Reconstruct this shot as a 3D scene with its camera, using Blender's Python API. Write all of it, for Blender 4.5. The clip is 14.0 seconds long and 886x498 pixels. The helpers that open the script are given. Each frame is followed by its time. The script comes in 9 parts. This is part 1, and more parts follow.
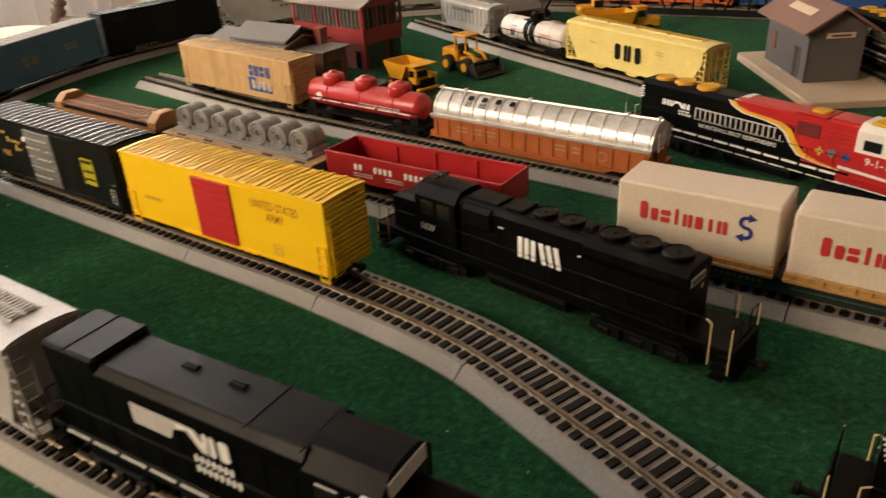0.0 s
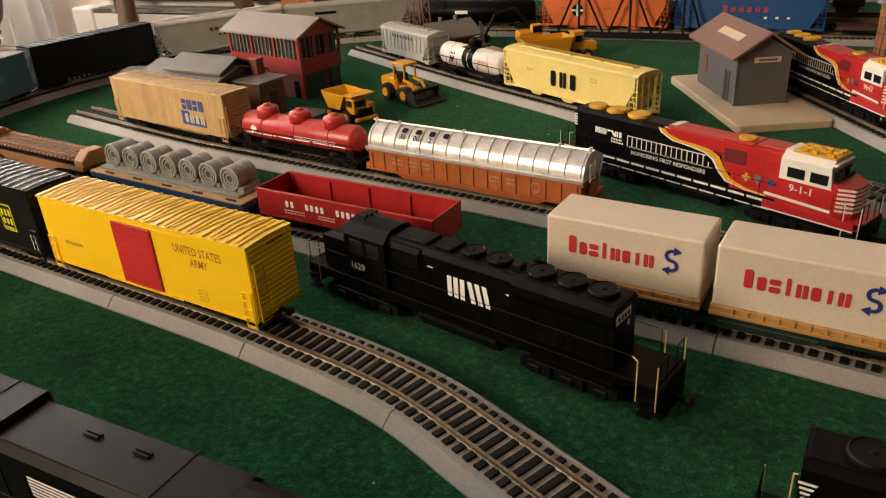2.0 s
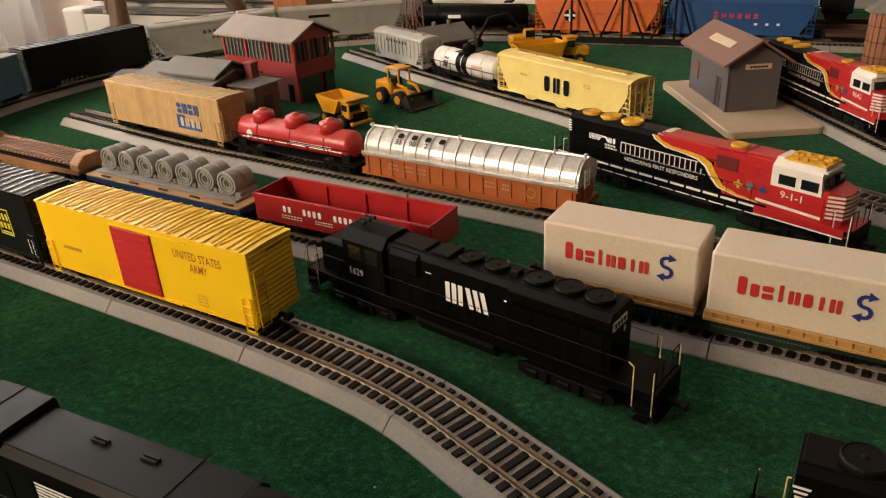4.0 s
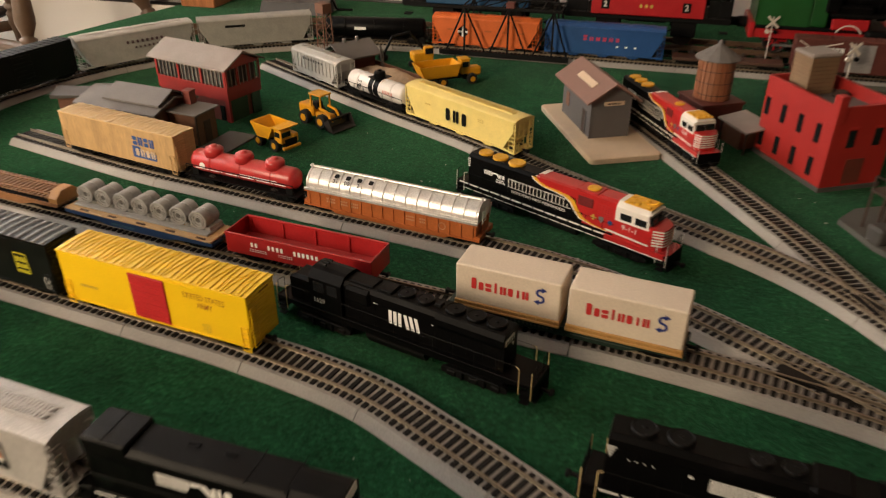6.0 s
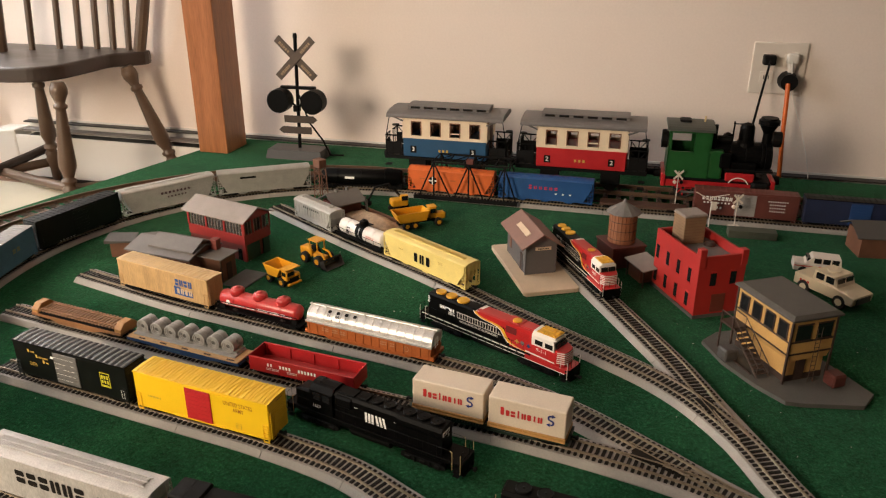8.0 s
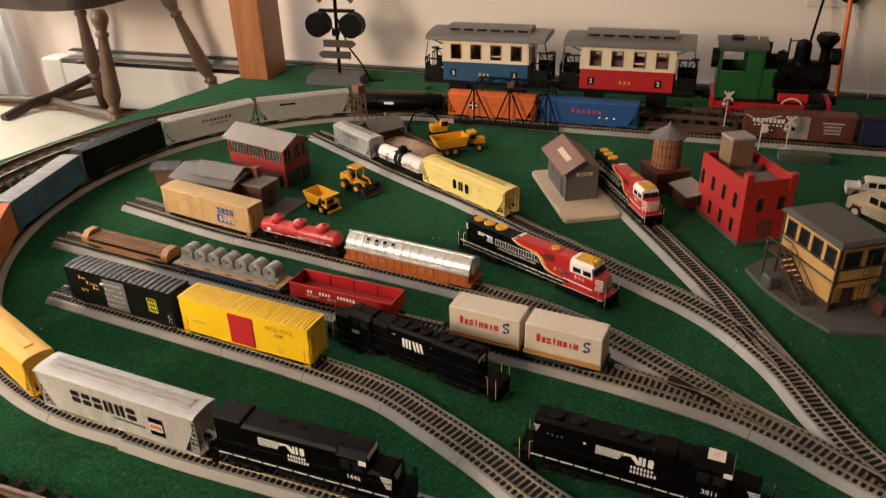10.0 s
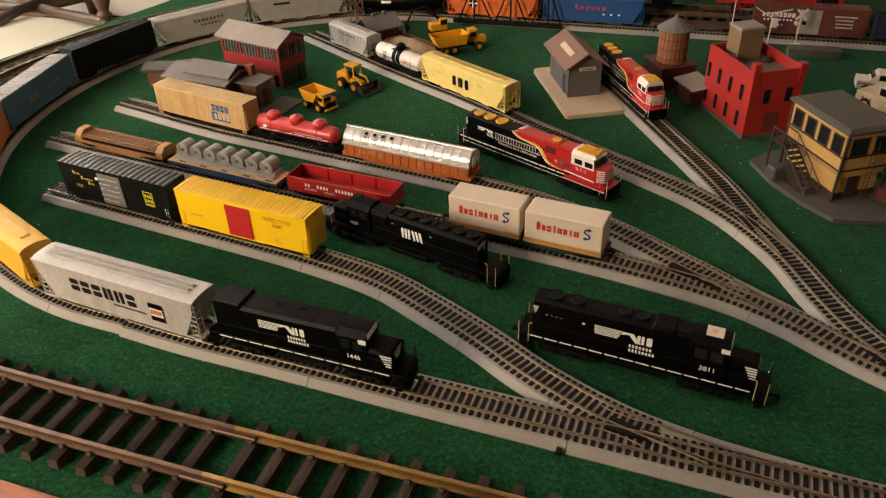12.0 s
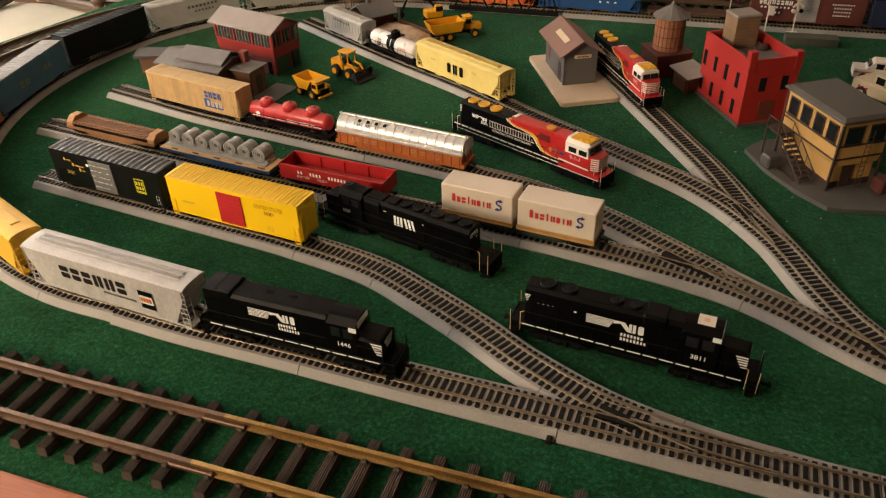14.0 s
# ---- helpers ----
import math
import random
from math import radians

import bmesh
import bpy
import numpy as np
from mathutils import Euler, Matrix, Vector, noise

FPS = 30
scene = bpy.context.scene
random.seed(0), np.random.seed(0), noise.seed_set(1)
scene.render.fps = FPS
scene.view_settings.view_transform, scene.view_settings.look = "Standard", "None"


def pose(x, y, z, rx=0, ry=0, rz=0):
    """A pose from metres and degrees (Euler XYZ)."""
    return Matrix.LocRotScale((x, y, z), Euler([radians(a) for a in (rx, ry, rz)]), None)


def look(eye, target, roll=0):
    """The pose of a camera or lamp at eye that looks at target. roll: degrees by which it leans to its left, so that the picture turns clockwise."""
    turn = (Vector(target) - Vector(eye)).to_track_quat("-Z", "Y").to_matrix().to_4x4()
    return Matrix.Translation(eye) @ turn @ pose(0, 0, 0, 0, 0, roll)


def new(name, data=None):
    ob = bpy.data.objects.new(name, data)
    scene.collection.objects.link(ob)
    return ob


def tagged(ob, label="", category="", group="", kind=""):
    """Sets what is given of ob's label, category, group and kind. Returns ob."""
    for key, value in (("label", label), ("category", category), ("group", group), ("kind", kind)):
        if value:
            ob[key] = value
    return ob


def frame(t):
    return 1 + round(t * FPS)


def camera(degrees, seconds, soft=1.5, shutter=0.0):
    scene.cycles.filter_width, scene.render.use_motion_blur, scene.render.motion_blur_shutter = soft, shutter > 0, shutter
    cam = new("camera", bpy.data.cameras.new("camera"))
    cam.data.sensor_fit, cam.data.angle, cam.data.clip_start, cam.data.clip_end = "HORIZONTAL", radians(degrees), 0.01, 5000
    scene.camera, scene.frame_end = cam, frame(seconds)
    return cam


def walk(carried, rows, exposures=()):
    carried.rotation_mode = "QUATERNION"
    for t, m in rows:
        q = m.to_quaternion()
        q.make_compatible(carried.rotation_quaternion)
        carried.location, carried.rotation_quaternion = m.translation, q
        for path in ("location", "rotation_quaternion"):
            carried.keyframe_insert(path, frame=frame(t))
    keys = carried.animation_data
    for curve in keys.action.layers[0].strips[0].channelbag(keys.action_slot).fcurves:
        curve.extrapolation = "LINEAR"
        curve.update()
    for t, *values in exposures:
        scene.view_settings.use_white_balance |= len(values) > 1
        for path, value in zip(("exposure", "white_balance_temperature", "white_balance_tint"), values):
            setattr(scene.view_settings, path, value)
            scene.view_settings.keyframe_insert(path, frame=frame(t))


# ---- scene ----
cam = camera(61.0, 14.0, soft=1.2, shutter=0.5)
PATH = [
    (0, (0.058, 0.05, 0.217), (-0.81, 1.598, -0.704), -3.5),
    (0.5, (0.065, 0.069, 0.218), (-0.726, 1.667, -0.688), -3.5),
    (1, (0.066, 0.068, 0.22), (-0.706, 1.678, -0.681), -3.4),
    (1.5, (0.065, 0.065, 0.219), (-0.708, 1.679, -0.674), -3.5),
    (2, (0.068, 0.066, 0.224), (-0.708, 1.683, -0.661), -3.6),
    (2.5, (0.069, 0.066, 0.225), (-0.712, 1.684, -0.653), -3.8),
    (3, (0.069, 0.065, 0.226), (-0.712, 1.685, -0.648), -3.8),
    (5.3, (0.06, 0.044, 0.25), (-0.607, 1.686, -0.676), -3.4),
    (5.5, (0.065, 0.036, 0.288), (-0.574, 1.661, -0.688), -4.0),
    (6, (0.081, -0.055, 0.358), (-0.378, 1.612, -0.648), 0.1),
    (6.5, (0.126, -0.202, 0.468), (-0.325, 1.53, -0.425), 1.3),
    (7, (0.15, -0.239, 0.501), (-0.3, 1.54, -0.293), 0.9),
    (7.2, (0.156, -0.248, 0.503), (-0.289, 1.543, -0.269), 0.6),
    (9.3, (0.177, -0.258, 0.527), (-0.35, 1.469, -0.334), -1.0),
    (9.5, (0.176, -0.251, 0.523), (-0.362, 1.459, -0.364), -1.2),
    (10, (0.18, -0.248, 0.514), (-0.379, 1.418, -0.44), -1.8),
    (10.5, (0.181, -0.255, 0.509), (-0.388, 1.375, -0.501), -2.2),
    (11, (0.182, -0.254, 0.505), (-0.382, 1.347, -0.553), -2.4),
    (11.5, (0.178, -0.261, 0.489), (-0.372, 1.317, -0.61), -2.4),
    (12, (0.185, -0.257, 0.477), (-0.352, 1.304, -0.651), -2.4),
    (12.5, (0.191, -0.257, 0.482), (-0.334, 1.295, -0.664), -2.4),
    (13, (0.192, -0.255, 0.484), (-0.327, 1.295, -0.67), -2.4),
    (13.5, (0.193, -0.254, 0.485), (-0.328, 1.295, -0.669), -2.3),
    (14, (0.19, -0.253, 0.474), (-0.338, 1.293, -0.678), -2.2),
]
EXPOSURES = [(0.0, -0.34, 6650, 10), (3.0, -0.33, 6550, 10), (5.5, -0.33, 6600, 10), (6.1, -0.37, 6600, 10), (6.5, -0.17, 6200, 10), (7.0, -0.15, 6200, 10), (9.5, -0.21, 6300, 10), (10.5, -0.24, 6350, 10), (12.0, -0.25, 6650, 10), (14.0, -0.25, 6700, 10)]
walk(cam, [(t, look(eye, target, roll)) for t, eye, target, roll in PATH], EXPOSURES)

# ---- world and lamps ----
FLOOR, CEILING, WALL_Y = -0.19, 2.2, 1.62
world = bpy.data.worlds.new("world")
scene.world = world
world.use_nodes = True
world.node_tree.nodes["Background"].inputs[0].default_value = (0.5, 0.42, 0.36, 1)
world.node_tree.nodes["Background"].inputs[1].default_value = 0.008


def area_lamp(name, m, size, power, colour, size_y=None, cone=180):
    data = bpy.data.lights.new(name, "AREA")
    data.spread = math.radians(cone)
    data.shape, data.size, data.energy, data.color = "RECTANGLE" if size_y else "DISK", size, power, colour
    if size_y:
        data.size_y = size_y
    ob = new(name, data)
    ob.matrix_world = m
    return ob


# warm unseen light added in front of the table; daylight from a west-wall window
area_lamp("unseen_front_light", look((-1.25, -1.12, 0.80), (-0.72, 0.85, 0.05)), 0.8, 19.5, (1.0, 0.80, 0.57), cone=108)
area_lamp("window_light", look((-2.74, 0.55, 1.02), (-1.0, 0.75, 0.35)), 1.7, 58, (1.0, 0.97, 0.92), 1.25)
area_lamp("curtain_window_light", look((-2.27, 1.612, 1.0), (-2.27, 0.6, 0.9)), 0.9, 140, (1.0, 0.96, 0.93), 1.4)


# ---- materials ----
def mat(name, col, rough=0.5, metal=0.0, var=0.18, scale=60.0, fine=700.0, bump=0.0, dust=0.0, spread=(1, 1, 1), spec=0.5):
    """A painted or moulded surface: broad and fine colour variation, uneven gloss, fine relief and a little dust on top."""
    m = bpy.data.materials.new(name)
    m.use_nodes = True
    nt = m.node_tree
    bsdf = nt.nodes["Principled BSDF"]
    co = nt.nodes.new("ShaderNodeTexCoord")
    mp = nt.nodes.new("ShaderNodeMapping")
    mp.inputs["Scale"].default_value = spread
    nt.links.new(co.outputs["Object"], mp.inputs["Vector"])
    n1, n2 = nt.nodes.new("ShaderNodeTexNoise"), nt.nodes.new("ShaderNodeTexNoise")
    n1.inputs["Scale"].default_value, n2.inputs["Scale"].default_value = scale, fine
    n1.inputs["Detail"].default_value, n2.inputs["Detail"].default_value = 4, 3
    for n in (n1, n2):
        nt.links.new(mp.outputs[0], n.inputs["Vector"])
    add = nt.nodes.new("ShaderNodeMath")
    add.operation = "ADD"
    nt.links.new(n1.outputs[0], add.inputs[0])
    nt.links.new(n2.outputs[0], add.inputs[1])
    half = nt.nodes.new("ShaderNodeMath")
    half.operation = "MULTIPLY"
    half.inputs[1].default_value = 0.5
    nt.links.new(add.outputs[0], half.inputs[0])
    ramp = nt.nodes.new("ShaderNodeValToRGB")
    a, b = ramp.color_ramp.elements
    a.position, b.position = 0.36, 0.64
    a.color = (*[max(0.0, c * (1 - var)) for c in col], 1)
    b.color = (*[min(1.0, c * (1 + var)) for c in col], 1)
    nt.links.new(half.outputs[0], ramp.inputs[0])
    out = ramp.outputs[0]
    if dust:
        geo = nt.nodes.new("ShaderNodeNewGeometry")
        sep = nt.nodes.new("ShaderNodeSeparateXYZ")
        nt.links.new(geo.outputs["Normal"], sep.inputs[0])
        rise = nt.nodes.new("ShaderNodeMapRange")
        rise.inputs[1].default_value, rise.inputs[2].default_value = 0.6, 1.0
        rise.inputs[3].default_value, rise.inputs[4].default_value = 0.0, dust
        nt.links.new(sep.outputs[2], rise.inputs[0])
        by = nt.nodes.new("ShaderNodeMath")
        by.operation = "MULTIPLY"
        nt.links.new(rise.outputs[0], by.inputs[0])
        nt.links.new(n1.outputs[0], by.inputs[1])
        mix = nt.nodes.new("ShaderNodeMix")
        mix.data_type = "RGBA"
        mix.inputs[7].default_value = (0.34, 0.31, 0.27, 1)
        nt.links.new(by.outputs[0], mix.inputs[0])
        nt.links.new(out, mix.inputs[6])
        out = mix.outputs[2]
    nt.links.new(out, bsdf.inputs["Base Color"])
    gloss = nt.nodes.new("ShaderNodeMapRange")
    gloss.inputs[3].default_value, gloss.inputs[4].default_value = max(0.04, rough - 0.12), min(1.0, rough + 0.12)
    nt.links.new(n1.outputs[0], gloss.inputs[0])
    nt.links.new(gloss.outputs[0], bsdf.inputs["Roughness"])
    bsdf.inputs["Metallic"].default_value = metal
    bsdf.inputs["Specular IOR Level"].default_value = spec
    if bump:
        bp = nt.nodes.new("ShaderNodeBump")
        bp.inputs["Strength"].default_value, bp.inputs["Distance"].default_value = min(1.0, bump), 0.0006
        nt.links.new(n2.outputs[0], bp.inputs["Height"])
        nt.links.new(bp.outputs[0], bsdf.inputs["Normal"])
    return m


def felt_material():
    """Matted green carpet felt with short fibres, lint and worn patches."""
    m = bpy.data.materials.new("green_felt")
    m.use_nodes = True
    nt = m.node_tree
    bsdf = nt.nodes["Principled BSDF"]
    co = nt.nodes.new("ShaderNodeTexCoord")
    tex = []
    for s, d in ((7.0, 4), (240.0, 6), (1100.0, 4), (55.0, 4)):
        n = nt.nodes.new("ShaderNodeTexNoise")
        n.inputs["Scale"].default_value, n.inputs["Detail"].default_value, n.inputs["Roughness"].default_value = s, d, 0.7
        n.inputs["Distortion"].default_value = 0.25
        nt.links.new(co.outputs["Object"], n.inputs["Vector"])
        tex.append(n)
    ramp = nt.nodes.new("ShaderNodeValToRGB")
    a, b = ramp.color_ramp.elements
    a.position, a.color = 0.42, (0.0037, 0.0335, 0.0115, 1)
    b.position, b.color = 0.62, (0.033, 0.160, 0.067, 1)
    mid = ramp.color_ramp.elements.new(0.52)
    mid.color = (0.0084, 0.066, 0.0242, 1)
    mix = nt.nodes.new("ShaderNodeMath")
    mix.operation = "MULTIPLY_ADD"
    mix.inputs[1].default_value = 0.55
    nt.links.new(tex[1].outputs[0], mix.inputs[0])
    part2 = nt.nodes.new("ShaderNodeMath")
    part2.operation = "MULTIPLY"
    part2.inputs[1].default_value = 0.45
    nt.links.new(tex[2].outputs[0], part2.inputs[0])
    nt.links.new(part2.outputs[0], mix.inputs[2])
    nt.links.new(mix.outputs[0], ramp.inputs[0])
    tone = nt.nodes.new("ShaderNodeMix")
    tone.data_type, tone.blend_type = "RGBA", "MULTIPLY"
    tone.inputs[0].default_value = 1.0
    worn = nt.nodes.new("ShaderNodeMapRange")
    worn.inputs[1].default_value, worn.inputs[2].default_value = 0.36, 0.64
    worn.inputs[3].default_value, worn.inputs[4].default_value = 0.62, 1.42
    patchy = nt.nodes.new("ShaderNodeMix")
    patchy.inputs[0].default_value = 0.5
    nt.links.new(tex[0].outputs[0], patchy.inputs[2])
    nt.links.new(tex[3].outputs[0], patchy.inputs[3])
    nt.links.new(patchy.outputs[0], worn.inputs[0])
    nt.links.new(ramp.outputs[0], tone.inputs[6])
    nt.links.new(worn.outputs[0], tone.inputs[7])
    nt.links.new(tone.outputs[2], bsdf.inputs["Base Color"])
    bsdf.inputs["Roughness"].default_value = 1.0
    bsdf.inputs["Specular IOR Level"].default_value = 0.0
    bsdf.inputs["Sheen Weight"].default_value = 0.12
    bsdf.inputs["Sheen Tint"].default_value = (0.55, 0.9, 0.6, 1)
    bp = nt.nodes.new("ShaderNodeBump")
    bp.inputs["Strength"].default_value, bp.inputs["Distance"].default_value = 1.0, 0.0022
    nt.links.new(mix.outputs[0], bp.inputs["Height"])
    nt.links.new(bp.outputs[0], bsdf.inputs["Normal"])
    return m


def glass_material(name, tint=(0.9, 0.93, 0.92), rough=0.05):
    m = bpy.data.materials.new(name)
    m.use_nodes = True
    b = m.node_tree.nodes["Principled BSDF"]
    b.inputs["Base Color"].default_value = (*tint, 1)
    b.inputs["Roughness"].default_value = rough
    b.inputs["Transmission Weight"].default_value = 0.95
    b.inputs["IOR"].default_value = 1.1
    return m


FELT = felt_material()
GLASS = glass_material("clear_plastic")
BED = mat("grey_roadbed_plastic", (0.32, 0.29, 0.26), 0.6, var=0.14, scale=25, bump=0.25)
TIE = mat("black_tie_plastic", (0.0085, 0.006, 0.0045), 0.6, var=0.4, bump=0.3, spec=0.25)
RAIL = mat("nickel_rail", (0.30, 0.245, 0.180), 0.52, metal=0.85, var=0.25, scale=90)
GTIE = mat("brown_ribbed_tie_plastic", (0.078, 0.054, 0.040), 0.6, var=0.55, spec=0.35, scale=40, fine=300, bump=0.9, spread=(8, 0.6, 8))
GRAIL = mat("tarnished_brass_rail", (0.34, 0.21, 0.075), 0.46, metal=0.8, var=0.35, scale=16)
GRAIL_OLD = mat("oxidised_brass_rail", (0.165, 0.100, 0.064), 0.52, metal=0.6, var=0.35, scale=18)
BLACK = mat("black_paint", (0.0022, 0.0021, 0.0022), 0.42, var=0.3, dust=0.003, spec=0.10)
DKBLACK = mat("black_underframe", (0.0022, 0.0020, 0.0020), 0.6, var=0.3, spec=0.2)
GREYBLK = mat("dusty_black_roof", (0.0026, 0.0024, 0.0023), 0.44, var=0.3, dust=0.006, spec=0.10)
WHEEL = mat("dark_wheel_metal", (0.06, 0.05, 0.045), 0.42, metal=0.7, var=0.3)
WHITE = mat("white_print", (0.90, 0.89, 0.86), 0.55, var=0.04)
GOLD = mat("gold_print", (0.55, 0.36, 0.07), 0.5, var=0.1)
BRASSW = mat("yellow_grab_iron", (0.66, 0.50, 0.24), 0.45, var=0.1)
YELLOW = mat("yellow_boxcar_paint", (0.95, 0.60, 0.010), 0.4, var=0.05, scale=30, dust=0.08)
YELLOWR = mat("yellow_roof_paint", (0.93, 0.58, 0.02), 0.42, var=0.08, scale=30, dust=0.10)
RED = mat("red_door_paint", (0.50, 0.020, 0.022), 0.5, var=0.12)
PRINTBRN = mat("brown_print", (0.36, 0.085, 0.012), 0.6, var=0.1)
SILVERG = mat("weathered_silver_grey", (0.20, 0.195, 0.19), 0.45, metal=0.25, var=0.25, scale=120, dust=0.2)
BORAX = mat("light_grey_hopper_paint", (0.50, 0.475, 0.455), 0.45, metal=0.08, var=0.20, scale=55, spread=(1, 1, 0.35), dust=0.25)
OLIVE = mat("black_boxcar_paint", (0.003, 0.0042, 0.003), 0.45, var=0.3, dust=0.01, spec=0.3)
SCLY = mat("pale_yellow_paint", (0.80, 0.62, 0.20), 0.48, var=0.08, dust=0.1)
HOPY = mat("golden_yellow_paint", (0.76, 0.43, 0.03), 0.6, var=0.1, dust=0.12)
TANWOOD = mat("tan_boxcar_paint", (0.53, 0.335, 0.15), 0.5, var=0.22, scale=45, fine=260, spread=(2.2, 2.2, 0.35))
TANROOF = mat("pale_tan_roof_paint", (0.66, 0.45, 0.22), 0.5, var=0.14, scale=40, dust=0.15)
BLUEP = mat("blue_print", (0.03, 0.09, 0.30), 0.5, var=0.15)
TANKRED = mat("red_tank_paint", (0.50, 0.035, 0.035), 0.34, var=0.14, dust=0.18)
GONRED = mat("red_gondola_paint", (0.38, 0.016, 0.018), 0.38, var=0.12, dust=0.05)
RUST = mat("rust_orange_paint", (0.40, 0.105, 0.022), 0.5, var=0.16)
SILVER = mat("silver_cover", (0.64, 0.62, 0.60), 0.34, metal=0.55, var=0.2, scale=90, dust=0.08)
BROWNF = mat("brown_flatcar_paint", (0.26, 0.115, 0.045), 0.6, var=0.25)
DKBROWN = mat("dark_brown_paint", (0.075, 0.035, 0.022), 0.6, var=0.3)
TANEND = mat("tan_bulkhead", (0.40, 0.20, 0.065), 0.6, var=0.15)
COIL = mat("grey_moulded_coil", (0.30, 0.29, 0.28), 0.5, var=0.18, dust=0.2)
COILDK = mat("dark_coil_core", (0.07, 0.065, 0.06), 0.6, var=0.2)
DECK = mat("wooden_deck", (0.48, 0.30, 0.14), 0.6, var=0.2, spread=(2, 12, 2))
BLUEC = mat("blue_flatcar_paint", (0.018, 0.055, 0.17), 0.45, var=0.15)
CREAM = mat("cream_trailer_plastic", (0.74, 0.62, 0.49), 0.42, var=0.07, scale=20, dust=0.15)
TRAILERBASE = mat("tan_trailer_frame", (0.50, 0.27, 0.085), 0.5, var=0.12)
GREENF = mat("dark_green_flatcar_paint", (0.008, 0.022, 0.014), 0.5, var=0.2)
PRINTRED = mat("red_print", (0.55, 0.03, 0.03), 0.5, var=0.08)
NAVY = mat("navy_print", (0.02, 0.035, 0.20), 0.5, var=0.1)
ENGRED = mat("bright_red_paint", (0.48, 0.018, 0.018), 0.36, var=0.10, dust=0.08)
ENGWHT = mat("white_cab_paint", (0.80, 0.75, 0.68), 0.42, var=0.05)
ENGGOLD = mat("gold_paint", (0.70, 0.36, 0.02), 0.45, var=0.15)
WINDOW = mat("dark_window", (0.012, 0.013, 0.014), 0.16, var=0.1)
PALEBLUE = mat("weathered_blue_paint", (0.060, 0.16, 0.25), 0.6, var=0.30, scale=35, dust=0.5)
PALEROOF = mat("pale_roof_paint", (0.27, 0.265, 0.27), 0.6, var=0.15)
ORANGE = mat("orange_paint", (0.66, 0.13, 0.02), 0.5, var=0.12)
ORANGEBOX = mat("orange_boxcar_paint", (0.50, 0.17, 0.05), 0.55, var=0.15)
BLUEH = mat("bright_blue_paint", (0.014, 0.075, 0.24), 0.45, var=0.12)
SOUTHG = mat("pale_grey_paint", (0.42, 0.40, 0.37), 0.55, var=0.15, dust=0.2)
MAROON = mat("maroon_boxcar_paint", (0.12, 0.03, 0.022), 0.55, var=0.2)
BRICKRED = mat("red_building_plastic", (0.38, 0.020, 0.016), 0.55, var=0.10, scale=45, bump=0.3)
GREYROOF = mat("grey_roof_plastic", (0.150, 0.135, 0.125), 0.65, var=0.14, scale=50, bump=0.4)
LIGHTROOF = mat("light_grey_roof", (0.27, 0.225, 0.20), 0.6, var=0.12, scale=50)
DARKROOF = mat("dark_grey_roof", (0.075, 0.068, 0.064), 0.6, var=0.12)
SHEDGREY = mat("grey_shed_wall", (0.105, 0.098, 0.098), 0.6, var=0.10, bump=0.3)
SHEDROOF = mat("brown_pink_roof", (0.22, 0.12, 0.095), 0.6, var=0.10)
SLABC = mat("cream_base_plastic", (0.62, 0.48, 0.34), 0.5, var=0.07)
CABINROOF = mat("brown_grey_cabin_roof", (0.085, 0.076, 0.066), 0.65, var=0.2, scale=50, bump=0.4)
SLABG = mat("grey_base_plastic", (0.085, 0.080, 0.072), 0.65, var=0.2, scale=40, bump=0.5)
TOWERRED = mat("red_tower_plastic", (0.30, 0.022, 0.019), 0.55, var=0.15)
TOWERBASE = mat("brown_red_base", (0.20, 0.045, 0.034), 0.6, var=0.2)
HOUSEBRN = mat("brown_house_plastic", (0.16, 0.070, 0.040), 0.6, var=0.2, bump=0.3)
CABINY = mat("buff_cabin_wall", (0.52, 0.30, 0.095), 0.55, var=0.10)
CABINTRIM = mat("dark_brown_trim", (0.045, 0.025, 0.018), 0.6, var=0.2)
WATERBRN = mat("brown_tank_wood", (0.27, 0.105, 0.048), 0.6, var=0.2, spread=(6, 6, 0.7))
WATERBASE = mat("dark_red_base", (0.10, 0.025, 0.018), 0.6, var=0.2)
WORNTAN = mat("worn_tan_print", (0.30, 0.20, 0.11), 0.6)
BOXTAN = mat("tan_roof_tank", (0.24, 0.155, 0.085), 0.6, var=0.15)
TOYYEL = mat("construction_yellow", (0.68, 0.31, 0.010), 0.4, var=0.12)
TYRE = mat("black_tyre", (0.008, 0.0075, 0.007), 0.75, var=0.2)
GRAVEL = mat("sand_load", (0.40, 0.27, 0.17), 0.85, var=0.3, scale=120, bump=0.8)
JEEP = mat("cream_toy_plastic", (0.56, 0.47, 0.33), 0.5, var=0.08)
TOYWHITE = mat("white_toy_plastic", (0.72, 0.64, 0.56), 0.45, var=0.06)
POSTWOOD = mat("varnished_post_wood", (0.34, 0.125, 0.045), 0.34, var=0.25, scale=10, fine=60, spread=(9, 9, 0.5))
RIMWOOD = mat("orange_varnished_wood", (0.40, 0.105, 0.026), 0.38, var=0.18, scale=8, fine=60, spread=(0.5, 9, 9))
PLY = mat("plywood", (0.40, 0.26, 0.14), 0.6, var=0.15, scale=15)
CHAIRWOOD = mat("dark_turned_wood", (0.115, 0.074, 0.048), 0.38, var=0.25, scale=14)
CHAIRDK = mat("black_brown_wood", (0.045, 0.032, 0.026), 0.4, var=0.2, scale=14)
WALLP = mat("cream_wall_paint", (0.86, 0.750, 0.675), 0.8, var=0.03, scale=3, fine=200, bump=0.15)
